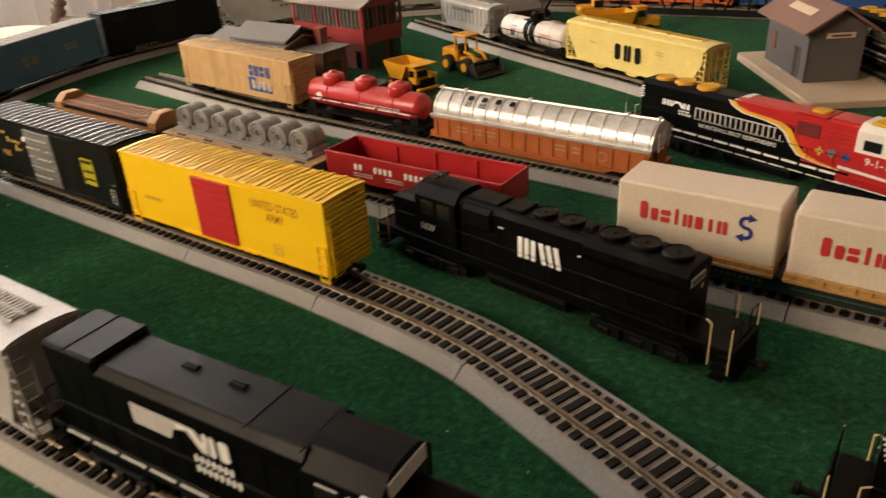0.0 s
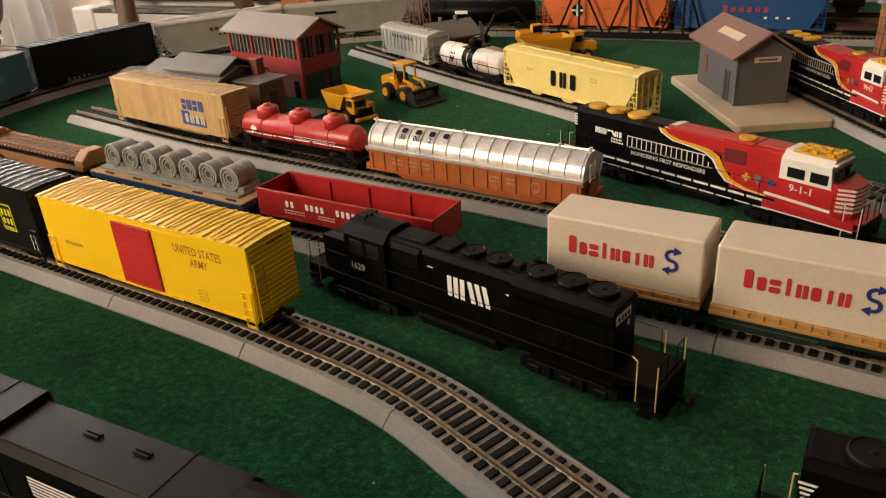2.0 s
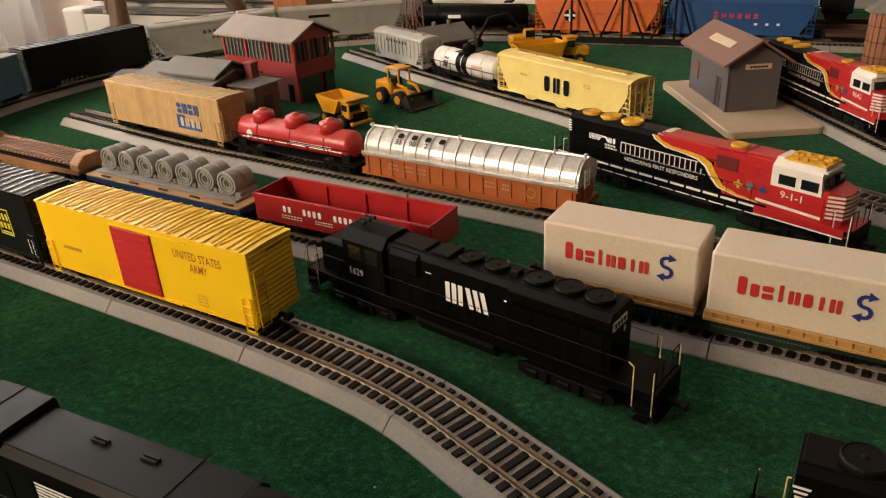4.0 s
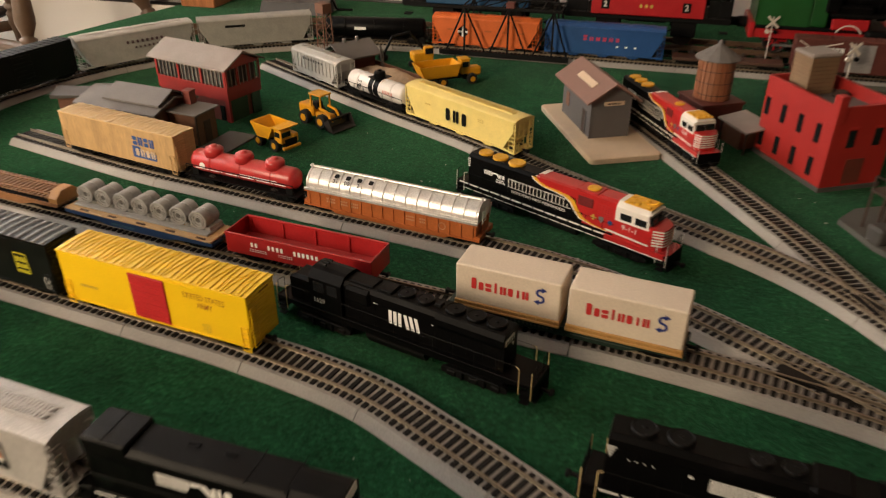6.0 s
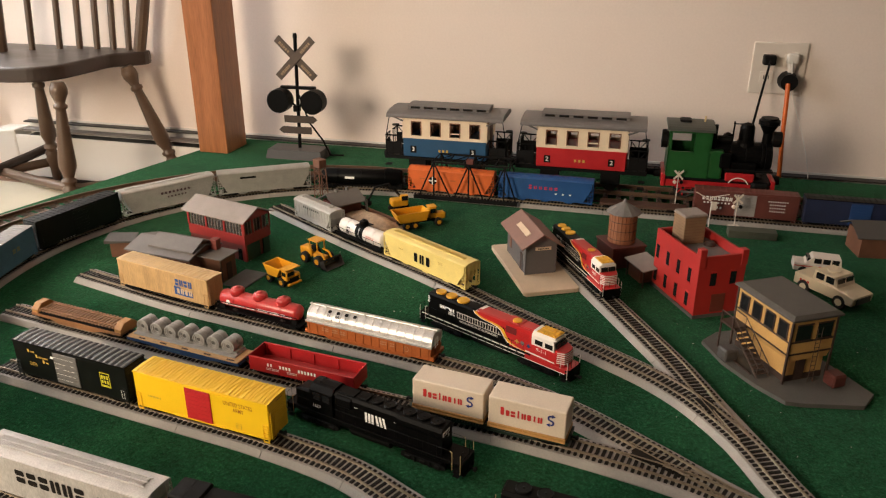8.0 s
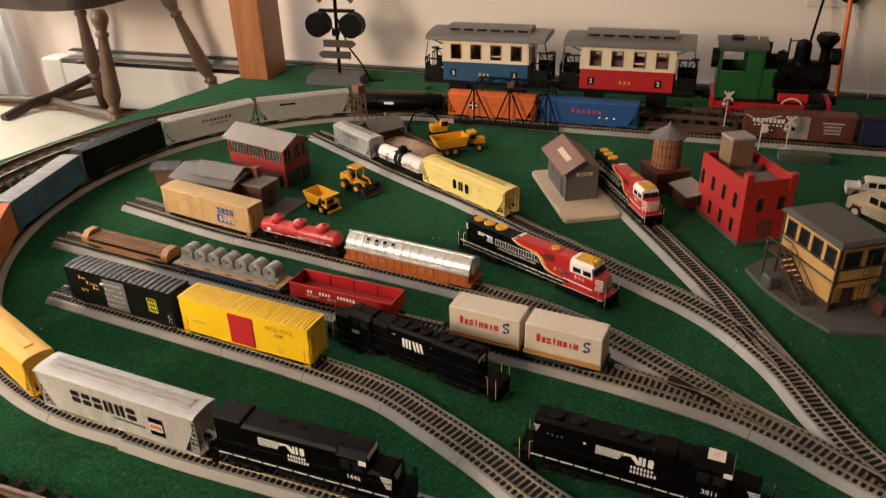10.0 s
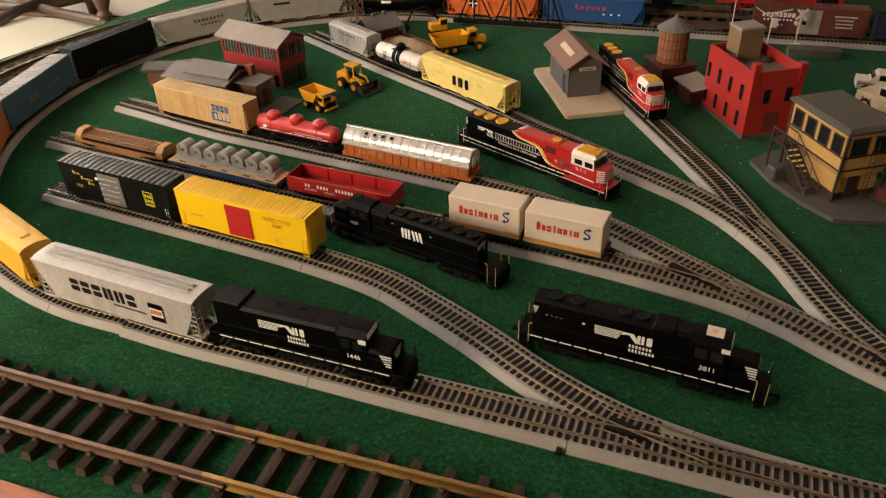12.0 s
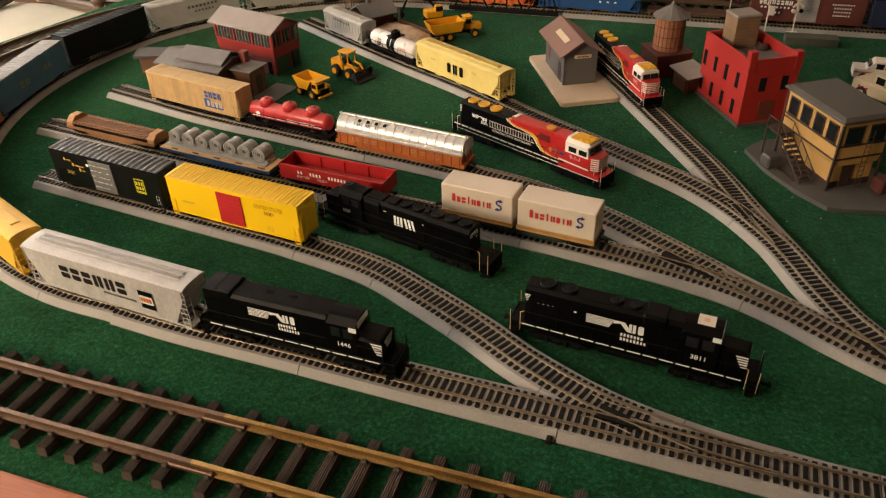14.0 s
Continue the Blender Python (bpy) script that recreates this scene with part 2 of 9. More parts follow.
# dark brown chosen for unseen walls so that less light bounces back
DIMWALL = mat("dark_unseen_wall", (0.30, 0.19, 0.12), 0.6, var=0.2, scale=4, spread=(6, 6, 0.5))
CEILP = mat("white_ceiling_paint", (0.80, 0.77, 0.72), 0.9, var=0.03, scale=3)
HEATP = mat("white_heater_enamel", (0.74, 0.71, 0.66), 0.4, var=0.03, scale=5)
HEATDK = mat("dark_heater_slot", (0.030, 0.027, 0.025), 0.6, var=0.1)
HEATMID = mat("grey_heater_louvre", (0.20, 0.18, 0.17), 0.5, var=0.1)
CURTAIN = mat("white_curtain_cloth", (0.82, 0.80, 0.78), 0.85, var=0.04, scale=20)
tree = CURTAIN.node_tree
through_light, blend = tree.nodes.new("ShaderNodeBsdfTranslucent"), tree.nodes.new("ShaderNodeMixShader")
through_light.inputs[0].default_value = (0.85, 0.82, 0.78, 1)
blend.inputs[0].default_value = 0.6
tree.links.new(tree.nodes["Principled BSDF"].outputs[0], blend.inputs[1])
tree.links.new(through_light.outputs[0], blend.inputs[2])
tree.links.new(blend.outputs[0], tree.nodes["Material Output"].inputs[0])
OTTO = mat("cream_upholstery", (0.72, 0.66, 0.52), 0.85, var=0.08, scale=9, bump=0.5)
FLOORW = mat("brown_wood_floor", (0.24, 0.13, 0.075), 0.45, var=0.2, scale=6, spread=(0.7, 8, 1))
PLATE = mat("white_outlet_plastic", (0.74, 0.66, 0.58), 0.35, var=0.03)
ORCABLE = mat("orange_cable", (0.70, 0.14, 0.02), 0.4, var=0.05)
WCABLE = mat("white_cable", (0.75, 0.70, 0.64), 0.4, var=0.05)
COACHBLUE = mat("coach_blue_plastic", (0.014, 0.075, 0.165), 0.38, var=0.08)
COACHRED = mat("coach_red_plastic", (0.46, 0.016, 0.020), 0.38, var=0.08)
COACHCREAM = mat("coach_cream_plastic", (0.80, 0.66, 0.48), 0.42, var=0.05)
COACHROOF = mat("coach_grey_roof", (0.135, 0.122, 0.12), 0.5, var=0.12, dust=0.2)
GREENENG = mat("green_cab_plastic", (0.011, 0.085, 0.018), 0.38, var=0.1)
SEATWOOD = mat("brown_interior", (0.17, 0.07, 0.035), 0.6, var=0.2)


# ---- building helpers ----
def box(bm, x0, x1, y0, y1, z0, z1, bev=0.0, seg=1):
    r = bmesh.ops.create_cube(bm, size=1.0, matrix=Matrix.LocRotScale(((x0 + x1) / 2, (y0 + y1) / 2, (z0 + z1) / 2), None, (abs(x1 - x0), abs(y1 - y0), abs(z1 - z0))))
    if bev:
        edges = list({e for v in r["verts"] for e in v.link_edges})
        bmesh.ops.bevel(bm, geom=edges, offset=bev, segments=seg, affect="EDGES", profile=0.5)
    return bm


def cyl(bm, p0, p1, r0, r1=None, seg=14, caps=True):
    p0, p1 = Vector(p0), Vector(p1)
    d = p1 - p0
    m = Matrix.Translation((p0 + p1) / 2) @ d.to_track_quat("Z", "Y").to_matrix().to_4x4()
    bmesh.ops.create_cone(bm, cap_ends=caps, segments=seg, radius1=r0, radius2=r0 if r1 is None else r1, depth=d.length, matrix=m)
    return bm


def prism(bm, outline, a, b, axis="x"):
    """An outline of (u, v) drawn out along an axis: x takes (y, z), y takes (x, z), z takes (x, y)."""
    def at(u, v, w):
        return {"x": (w, u, v), "y": (u, w, v), "z": (u, v, w)}[axis]
    v0 = [bm.verts.new(at(u, v, a)) for u, v in outline]
    v1 = [bm.verts.new(at(u, v, b)) for u, v in outline]
    n = len(outline)
    bm.faces.new(v0)
    bm.faces.new(v1[::-1])
    for i in range(n):
        bm.faces.new((v0[i], v1[i], v1[(i + 1) % n], v0[(i + 1) % n]))
    bmesh.ops.recalc_face_normals(bm, faces=bm.faces[:])
    return bm


def lathe(bm, profile, m=None, seg=18):
    """A turned shape from (radius, height) pairs about z, moved by m."""
    rings = []
    for r, z in profile:
        rings.append([bm.verts.new((r * math.cos(2 * math.pi * k / seg), r * math.sin(2 * math.pi * k / seg), z)) for k in range(seg)])
    for a, b in zip(rings, rings[1:]):
        for k in range(seg):
            bm.faces.new((a[k], a[(k + 1) % seg], b[(k + 1) % seg], b[k]))
    bm.faces.new(rings[0][::-1])
    bm.faces.new(rings[-1])
    if m is not None:
        bmesh.ops.transform(bm, matrix=m, verts=[v for ring in rings for v in ring])
    return bm


def wire(bm, pts, r, seg=6):
    """A round rod that runs through points."""
    for a, b in zip(pts, pts[1:]):
        cyl(bm, a, b, r, seg=seg)
    return bm


def B():
    return bmesh.new()


def mesh_of(name, bm, material, smooth=False):
    me = bpy.data.meshes.new(name)
    if smooth:
        for f in bm.faces:
            f.smooth = True
    bm.to_mesh(me)
    bm.free()
    me.materials.append(material)
    return me


def part(name, bm, material, parent=None, label="", smooth=False, m=None):
    """One mesh under a thing or under a part."""
    ob = new(name, mesh_of(name, bm, material, smooth))
    ob.parent = parent
    if m is not None:
        ob.matrix_local = m
    if label:
        ob["label"] = label
    return ob


def shared(name, me, parent, m):
    ob = new(name, me)
    ob.parent = parent
    ob.matrix_local = m
    return ob


def thing(name, m, label, category, group="", kind=""):
    ob = new(name)
    ob.empty_display_size = 0.02
    ob.matrix_world = m
    return tagged(ob, label, category, group, kind)


def lettering(text, size, fat=0.0, narrow=1.0):
    """Flat letters of the built-in font as a bmesh, centred, in the x-y plane."""
    cu = bpy.data.curves.new("letters", "FONT")
    cu.body, cu.size, cu.offset, cu.resolution_u = text, size, fat * size, 2
    cu.align_x, cu.align_y = "CENTER", "CENTER"
    ob = bpy.data.objects.new("letters", cu)
    scene.collection.objects.link(ob)
    me = bpy.data.meshes.new_from_object(ob)
    bm = B()
    bm.from_mesh(me)
    bpy.data.objects.remove(ob)
    bpy.data.curves.remove(cu)
    bpy.data.meshes.remove(me)
    for v in bm.verts:
        v.co.x *= narrow
    return bm


def quad(bm, pts):
    bm.faces.new([bm.verts.new((*p, 0.0) if len(p) == 2 else p) for p in pts])
    return bm


def rect(bm, x0, x1, y0, y1, lean=0.0):
    """A flat bar in the x-y plane; lean shifts its top."""
    return quad(bm, [(x0, y0), (x1, y0), (x1 + lean, y1), (x0 + lean, y1)])


def slab(bm, x0, x1, y0, y1):
    """A flat block with clipped corners."""
    c = 0.22 * min(x1 - x0, y1 - y0)
    return quad(bm, [(x0 + c, y0), (x1 - c, y0), (x1, y0 + c), (x1, y1 - c), (x1 - c, y1), (x0 + c, y1), (x0, y1 - c), (x0, y0 + c)])


def mark(bm, x, y, w, h, kind, stroke=None):
    """A plain block of a letter's size: one bar, two stacked blocks, or a square frame; never a letter."""
    s = stroke or 0.28 * w
    if kind == "q":
        rect(bm, x, x + s, y, y + h)
        rect(bm, x + w - s, x + w, y, y + h)
        rect(bm, x + s, x + w - s, y, y + s)
        rect(bm, x + s, x + w - s, y + h - s, y + h)
    elif kind in "it":
        slab(bm, x + (w - s) / 2, x + (w + s) / 2, y, y + h)
    elif kind == "o" and h > 0.006:
        slab(bm, x, x + w, y, y + h * 0.44)
        slab(bm, x, x + w, y + h * 0.56, y + h)
    elif kind == "n" and h > 0.006:
        slab(bm, x, x + w * 0.43, y, y + h)
        slab(bm, x + w * 0.57, x + w, y, y + h)
    else:
        slab(bm, x + w * 0.10, x + w * 0.90, y, y + h)
    return bm


def marks(pattern, w, h, gap=0.25, stroke=None):
    """A row of plain block shapes, centred, one per character of the pattern."""
    bm = B()
    step = w * (1 + gap)
    x = -(len(pattern) * step - w * gap) / 2
    for ch in pattern:
        if ch != " ":
            tall = h if ch.isupper() or ch in "b" else h * (0.92 if ch == "t" else 0.72)
            mark(bm, x, -h / 2, w, tall, ch.lower(), stroke)
        x += step
    return bm


def near_side(x, z, w, out=0.0004):
    """The pose of a print on a vehicle's side that faces local -y."""
    return pose(x, -w / 2 - out, z, 90, 0, 0)


def resample(pts, step):
    """A smooth curve through plan points, as points at even steps, with headings."""
    p = [Vector(q) for q in pts]
    p = [p[0] * 2 - p[1]] + p + [p[-1] * 2 - p[-2]]
    dense = []
    for i in range(1, len(p) - 2):
        for k in range(24):
            t = k / 24
            a, b, c, d = p[i - 1], p[i], p[i + 1], p[i + 2]
            dense.append(0.5 * ((2 * b) + (c - a) * t + (2 * a - 5 * b + 4 * c - d) * t * t + (3 * b - a - 3 * c + d) * t ** 3))
    dense.append(p[-2])
    s = [0.0]
    for a, b in zip(dense, dense[1:]):
        s.append(s[-1] + (b - a).length)
    n = max(2, int(round(s[-1] / step)))
    xs = np.interp(np.linspace(0, s[-1], n + 1), s, [q.x for q in dense])
    ys = np.interp(np.linspace(0, s[-1], n + 1), s, [q.y for q in dense])
    out = [Vector((x, y)) for x, y in zip(xs, ys)]
    heads = []
    for i in range(len(out)):
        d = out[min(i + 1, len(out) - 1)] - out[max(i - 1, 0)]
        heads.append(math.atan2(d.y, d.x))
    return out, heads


def sweep(bm, pts, heads, profile):
    """A closed profile of (side, z) drawn along a plan curve; side is to the left of the heading."""
    rings = []
    for p, h in zip(pts, heads):
        n = Vector((-math.sin(h), math.cos(h)))
        rings.append([bm.verts.new((p.x + n.x * u, p.y + n.y * u, z)) for u, z in profile])
    m = len(profile)
    for a, b in zip(rings, rings[1:]):
        for k in range(m):
            bm.faces.new((a[k], a[(k + 1) % m], b[(k + 1) % m], b[k]))
    bm.faces.new(rings[0][::-1])
    bm.faces.new(rings[-1])
    bmesh.ops.recalc_face_normals(bm, faces=bm.faces[:])
    return bm


# ---- the room ----
def wall(name, x0, x1, y0, y1, z0, z1, material, label):
    bm = box(B(), x0, x1, y0, y1, z0, z1)
    return tagged(part(name, bm, material), label, name.split("_")[0], kind="structure")


bm = box(B(), -1.80, 4.3, WALL_Y, WALL_Y + 0.1, FLOOR, CEILING)
for a in ((-2.9, -2.74, FLOOR, CEILING), (-2.74, -1.80, FLOOR, 0.28), (-2.74, -1.80, 1.72, CEILING)):
    box(bm, a[0], a[1], WALL_Y, WALL_Y + 0.1, a[2], a[3])
tagged(part("wall_north", bm, WALLP), "plain cream painted wall behind the model railway", "wall", kind="structure")
win = tagged(new("window_2"), "white framed window behind the curtain", "window", kind="structure")
for a in ((-2.74, -2.69, 0.28, 1.72), (-1.85, -1.80, 0.28, 1.72), (-2.69, -1.85, 0.28, 0.33), (-2.69, -1.85, 1.67, 1.72)):
    part("window_frame", box(B(), a[0], a[1], WALL_Y + 0.03, WALL_Y + 0.07, a[2], a[3]), HEATP, win)
part("pane", box(B(), -2.69, -1.85, WALL_Y + 0.047, WALL_Y + 0.053, 0.33, 1.67), GLASS, win)
bm = B()
for a in ((-3.4, -0.35, FLOOR, CEILING), (1.45, WALL_Y, FLOOR, CEILING), (-0.35, 1.45, FLOOR, 0.36), (-0.35, 1.45, 1.70, CEILING)):
    box(bm, -2.9, -2.8, *a)
tagged(part("wall_west", bm, WALLP), "cream painted side wall with a window opening", "wall", kind="structure")
win = tagged(new("window_1"), "white framed window in the side wall", "window", kind="structure")
for a in ((-0.35, 1.45, 0.36, 0.41), (-0.35, 1.45, 1.65, 1.70), (-0.35, -0.30, 0.41, 1.65), (1.40, 1.45, 0.41, 1.65), (0.53, 0.57, 0.41, 1.65)):
    part("window_frame", box(B(), -2.88, -2.82, *a), HEATP, win)
part("window_sill", box(B(), -2.82, -2.77, -0.40, 1.50, 0.32, 0.36), HEATP, win)
part("pane", box(B(), -2.856, -2.850, -0.30, 1.40, 0.41, 1.65), GLASS, win)
# unseen walls, set far off and dark to dim the table's right side
wall("wall_east", 4.2, 4.3, -3.4, WALL_Y, FLOOR, CEILING, DIMWALL, "unseen side wall, dark brown to cut bounced light")
wall("wall_south", -2.9, 4.3, -3.5, -3.4, FLOOR, CEILING, DIMWALL, "unseen wall facing the railway, dark brown to cut bounced light")
wall("floor", -2.9, 4.3, -3.5, WALL_Y + 0.1, FLOOR - 0.06, FLOOR, FLOORW, "brown wooden floor under the table")
wall("ceiling", -2.9, 4.3, -3.5, WALL_Y + 0.1, CEILING, CEILING + 0.06, CEILP, "plain white ceiling")

# ---- the table ----
table = thing("layout_table", pose(0, 0, 0), "low railway table covered in green felt with a wooden front edge", "table")
FELT_OUTLINE = [(-1.235, 0.006), (1.9, -0.03), (1.9, 1.525), (-0.868, 1.525)]
bm = B()
prism(bm, FELT_OUTLINE, -0.006, 0.0, "z")
part("felt_top", bm, FELT, table, "matted dark green felt covering")
bm = B()
prism(bm, [(x + 0.004 * (1 if x < 0 else -1), y) for x, y in FELT_OUTLINE], -0.025, -0.006, "z")
part("board", bm, PLY, table, "plywood board")
bm = B()
prism(bm, [(-1.235, -0.10), (1.9, -0.142), (1.9, -0.040), (-1.235, 0.022)], -0.03, 0.004, "z")
bmesh.ops.bevel(bm, geom=bm.edges[:], offset=0.004, segments=2, affect="EDGES", profile=0.5)
part("front_rim", bm, RIMWOOD, table, "orange varnished wooden rim")
for lx, ly in ((-1.12, 0.1), (1.75, 0.05), (1.75, 1.42), (-0.8, 1.3)):
    part("leg", box(B(), lx - 0.035, lx + 0.035, ly - 0.035, ly + 0.035, FLOOR, -0.025, 0.003), PLY, table)


# ---- track ----
def tie_mesh(name, length, width, z0, z1, material, side=0.0):
    bm = B()
    prism(bm, [(-width / 2, z0), (width / 2, z0), (width * 0.40, z1), (-width * 0.40, z1)], -length / 2, length / 2, "y")
    return mesh_of(name, bm, material)


BED_H = 0.0072
HO_TIE = tie_mesh("tie", 0.0300, 0.0042, BED_H - 0.001, BED_H + 0.0011, TIE)
GAUGE = 0.0178


def ho_track(pts, label, drop=0.0, tie_until=None, joint=0.236, first=0.12, start_stop=False, skip=(), joined_after=300):
    """A track on moulded grey roadbed: bed sections with open joints, two rails and single ties."""
    tr = thing("railway_track", pose(0, 0, 0), label, "track", "tracks on grey roadbed")
    fine, heads = resample(pts, 0.006)
    length = 0.006 * (len(fine) - 1)
    cut, cuts = first, [0]
    while cut < length - 0.05:
        cuts.append(int(cut / length * (len(fine) - 1)))
        cut += joint
    cuts.append(len(fine) - 1)
    top = BED_H - drop
    for a, b in zip(cuts, cuts[1:]):
        ps, hs = fine[a:b + 1], heads[a:b + 1]
        if len(ps) < 2:
            continue
        ps = [p.copy() for p in ps]
        ps[0] += (ps[1] - ps[0]) * 0.06
        ps[-1] += (ps[-2] - ps[-1]) * 0.06
        part("roadbed_section", sweep(B(), ps, hs, [(-0.0238, 0), (0.0238, 0), (0.0238, 0.001), (0.0182, top), (-0.0182, top), (-0.0238, 0.001)]), BED, tr)
    r0 = BED_H + 0.0008 - drop
    for side in (-1, 1):
        c = side * GAUGE / 2
        prof = [(c - 0.0009, r0), (c + 0.0009, r0), (c + 0.0004, r0 + 0.0006), (c + 0.0004, r0 + 0.0018), (c + 0.0007, r0 + 0.0022), (c + 0.0007, r0 + 0.0029), (c - 0.0007, r0 + 0.0029), (c - 0.0007, r0 + 0.0022), (c - 0.0004, r0 + 0.0018), (c - 0.0004, r0 + 0.0006)]
        part("rail", sweep(B(), fine, heads, prof), RAIL, tr)
    tp, th = resample(pts, 0.0068)
    rest = B()
    made = 0
    for i, (p, h) in enumerate(zip(tp, th)):
        if any((p - Vector(q)).length < d for q, d in skip):
            continue
        m = pose(p.x, p.y, -drop, 0, 0, math.degrees(h))
        if made < joined_after:
            shared("tie", HO_TIE, tr, m)
        else:
            rest.from_mesh(HO_TIE)
            rest.verts.ensure_lookup_table()
            bmesh.ops.transform(rest, matrix=m, verts=rest.verts[-len(HO_TIE.vertices):])
        made += 1
    if made > joined_after:
        tagged(part("tie_run", rest, TIE, tr), kind="stuff")
    else:
        rest.free()
    return tr


LOOP_C, LOOP_R = Vector((-0.302, 0.700)), 0.497
RAIL_Z = BED_H + 0.0037


def loop_at(deg, r=LOOP_R):
    a = math.radians(deg)
    return LOOP_C + Vector((math.cos(a), math.sin(a))) * r


A_PTS = [(1.2, 0.095), (0.9, 0.122), (0.6, 0.148), (0.386, 0.1625), (0.283, 0.168), (0.123, 0.176), (0.0, 0.182), (-0.126, 0.189), (-0.226, 0.1935), (-0.302, 0.2005)]
LOOP_PTS = [tuple(loop_at(d)) for d in range(270, 89, -9)] + [(-0.15, 1.1965), (0.1, 1.196), (0.4, 1.198), (0.9, 1.2), (1.3, 1.2)]
B_PTS = [(-0.573, 0.399), (-0.40, 0.3760), (-0.286, 0.361), (-0.187, 0.347), (-0.087, 0.3250), (-0.022, 0.296), (0.043, 0.262), (0.10, 0.228), (0.173, 0.195), (0.25, 0.1765), (0.34, 0.1655)]
C_PTS = [(-0.682, 0.529), (-0.40, 0.489), (-0.17, 0.457), (0.062, 0.429), (0.10, 0.424), (0.175, 0.411), (0.262, 0.390), (0.318, 0.365), (0.360, 0.338), (0.414, 0.308), (0.55, 0.235), (0.72, 0.185), (1.2, 0.150)]
D_PTS = [(-0.663, 0.664), (-0.50, 0.624), (-0.430, 0.609), (-0.365, 0.5985), (-0.250, 0.5790), (-0.182, 0.5685), (-0.084, 0.5530), (0.03, 0.5280), (0.130, 0.486), (0.218, 0.432), (0.273, 0.395), (0.335, 0.355)]
E_PTS = [(-0.509, 1.036), (-0.285, 0.896), (-0.121, 0.8015), (0.0, 0.7225), (0.100, 0.6600), (0.170, 0.617), (0.225, 0.581), (0.272, 0.538), (0.318, 0.475), (0.352, 0.405), (0.385, 0.350), (0.44, 0.293), (0.55, 0.2352)]
F_PTS = [(0.026, 1.007), (0.081, 0.912), (0.142, 0.808), (0.200, 0.708), (0.249, 0.621), (0.281, 0.553), (0.325, 0.462)]

ho_track(A_PTS, "main line of grey roadbed track along the front", 0.0)
ho_track(LOOP_PTS, "outer loop of grey roadbed track carrying a long train", 0.0002, first=0.1)
ho_track(B_PTS, "grey roadbed siding that curves into the main line", 0.0004, skip=[((0.34, 0.166), 0.13)], first=0.290, joint=0.112)
ho_track(C_PTS, "long grey roadbed siding with open joints", 0.0, first=0.749)
ho_track(D_PTS, "grey roadbed siding joining at a turnout", 0.0004, skip=[((0.335, 0.355), 0.095)], first=0.25)
ho_track(E_PTS, "diagonal grey roadbed siding joining at a turnout", 0.0002, skip=[((0.55, 0.2352), 0.16)], first=0.245)
ho_track(F_PTS, "grey roadbed spur beside the grey shed", 0.0006, skip=[((0.325, 0.462), 0.085)], first=0.2)


def turnout_fittings(m, name="turnout_frog"):
    """Frog, guard rails and throw bar of a turnout."""
    t = thing(name, m, "black plastic turnout frog with bare guard rails", "track")
    bm = B()
    prism(bm, [(-0.022, -0.004), (0.012, -0.0075), (0.012, 0.0075), (-0.022, 0.004)], BED_H, BED_H + 0.0026, "z")
    part("frog", bm, TIE, t)
    for s in (-1, 1):
        bm = B()
        wire(bm, [(-0.02, s * 0.013, BED_H + 0.0035), (-0.008, s * 0.0112, BED_H + 0.0035), (0.012, s * 0.0112, BED_H + 0.0035), (0.022, s * 0.013, BED_H + 0.0035)], 0.0006, 5)
        part("guard_rail", bm, RAIL, t)
    for s in (-1, 1):
        bm = B()
        wire(bm, [(-0.014, s * 0.0022, BED_H + 0.0037), (-0.07, s * 0.0068, BED_H + 0.0037)], 0.0007, 5)
        part("closure_rail", bm, RAIL, t)


turnout_fittings(pose(0.180, 0.184, 0, 0, 0, 168))
turnout_fittings(pose(0.213, 0.417, 0, 0, 0, 158))
turnout_fittings(pose(0.284, 0.533, 0, 0, 0, 120))

# ---- large-scale track ----
bm = B()
crown = [(-0.0056, 0.0), (-0.0054, 0.0070)] + [(-0.0050 + 0.0010 * k, 0.0088 + 0.0006 * (1 - abs(k - 5) / 5) - (0.0007 if k % 2 else 0.0)) for k in range(11)] + [(0.0054, 0.0070), (0.0056, 0.0)]
prism(bm, crown, -0.0435, 0.0435, "y")
for v in bm.verts:
    v.co.x *= 0.90
    if v.co.z > 0.006:
        v.co.y *= 0.965
G_TIE = mesh_of("tie", bm, GTIE)
GC, GR = Vector((-0.358, 0.682)), 0.610
G_PTS = [(1.404, 0.045), (0.9, 0.053), (0.4, 0.060), (0.1, 0.064), (-0.12, 0.0665), (-0.30, 0.069)]
G_PTS += [tuple(GC + Vector((math.cos(math.radians(d)), math.sin(math.radians(d)))) * GR) for d in range(266, 89, -8)]
G_PTS += [(-0.1, 1.297), (0.3, 1.305), (0.8, 1.308), (1.4, 1.31)]
gtrack = thing("large_scale_track", pose(0, 0, 0), "large-scale loop track with brown ties and tarnished brass rails", "track")
gp, gh = resample(G_PTS, 0.012)
# the brass changes at the joiners in the front straight
split = min(range(len(gp)), key=lambda i: (gp[i] - Vector((-0.122, 0.067))).length)
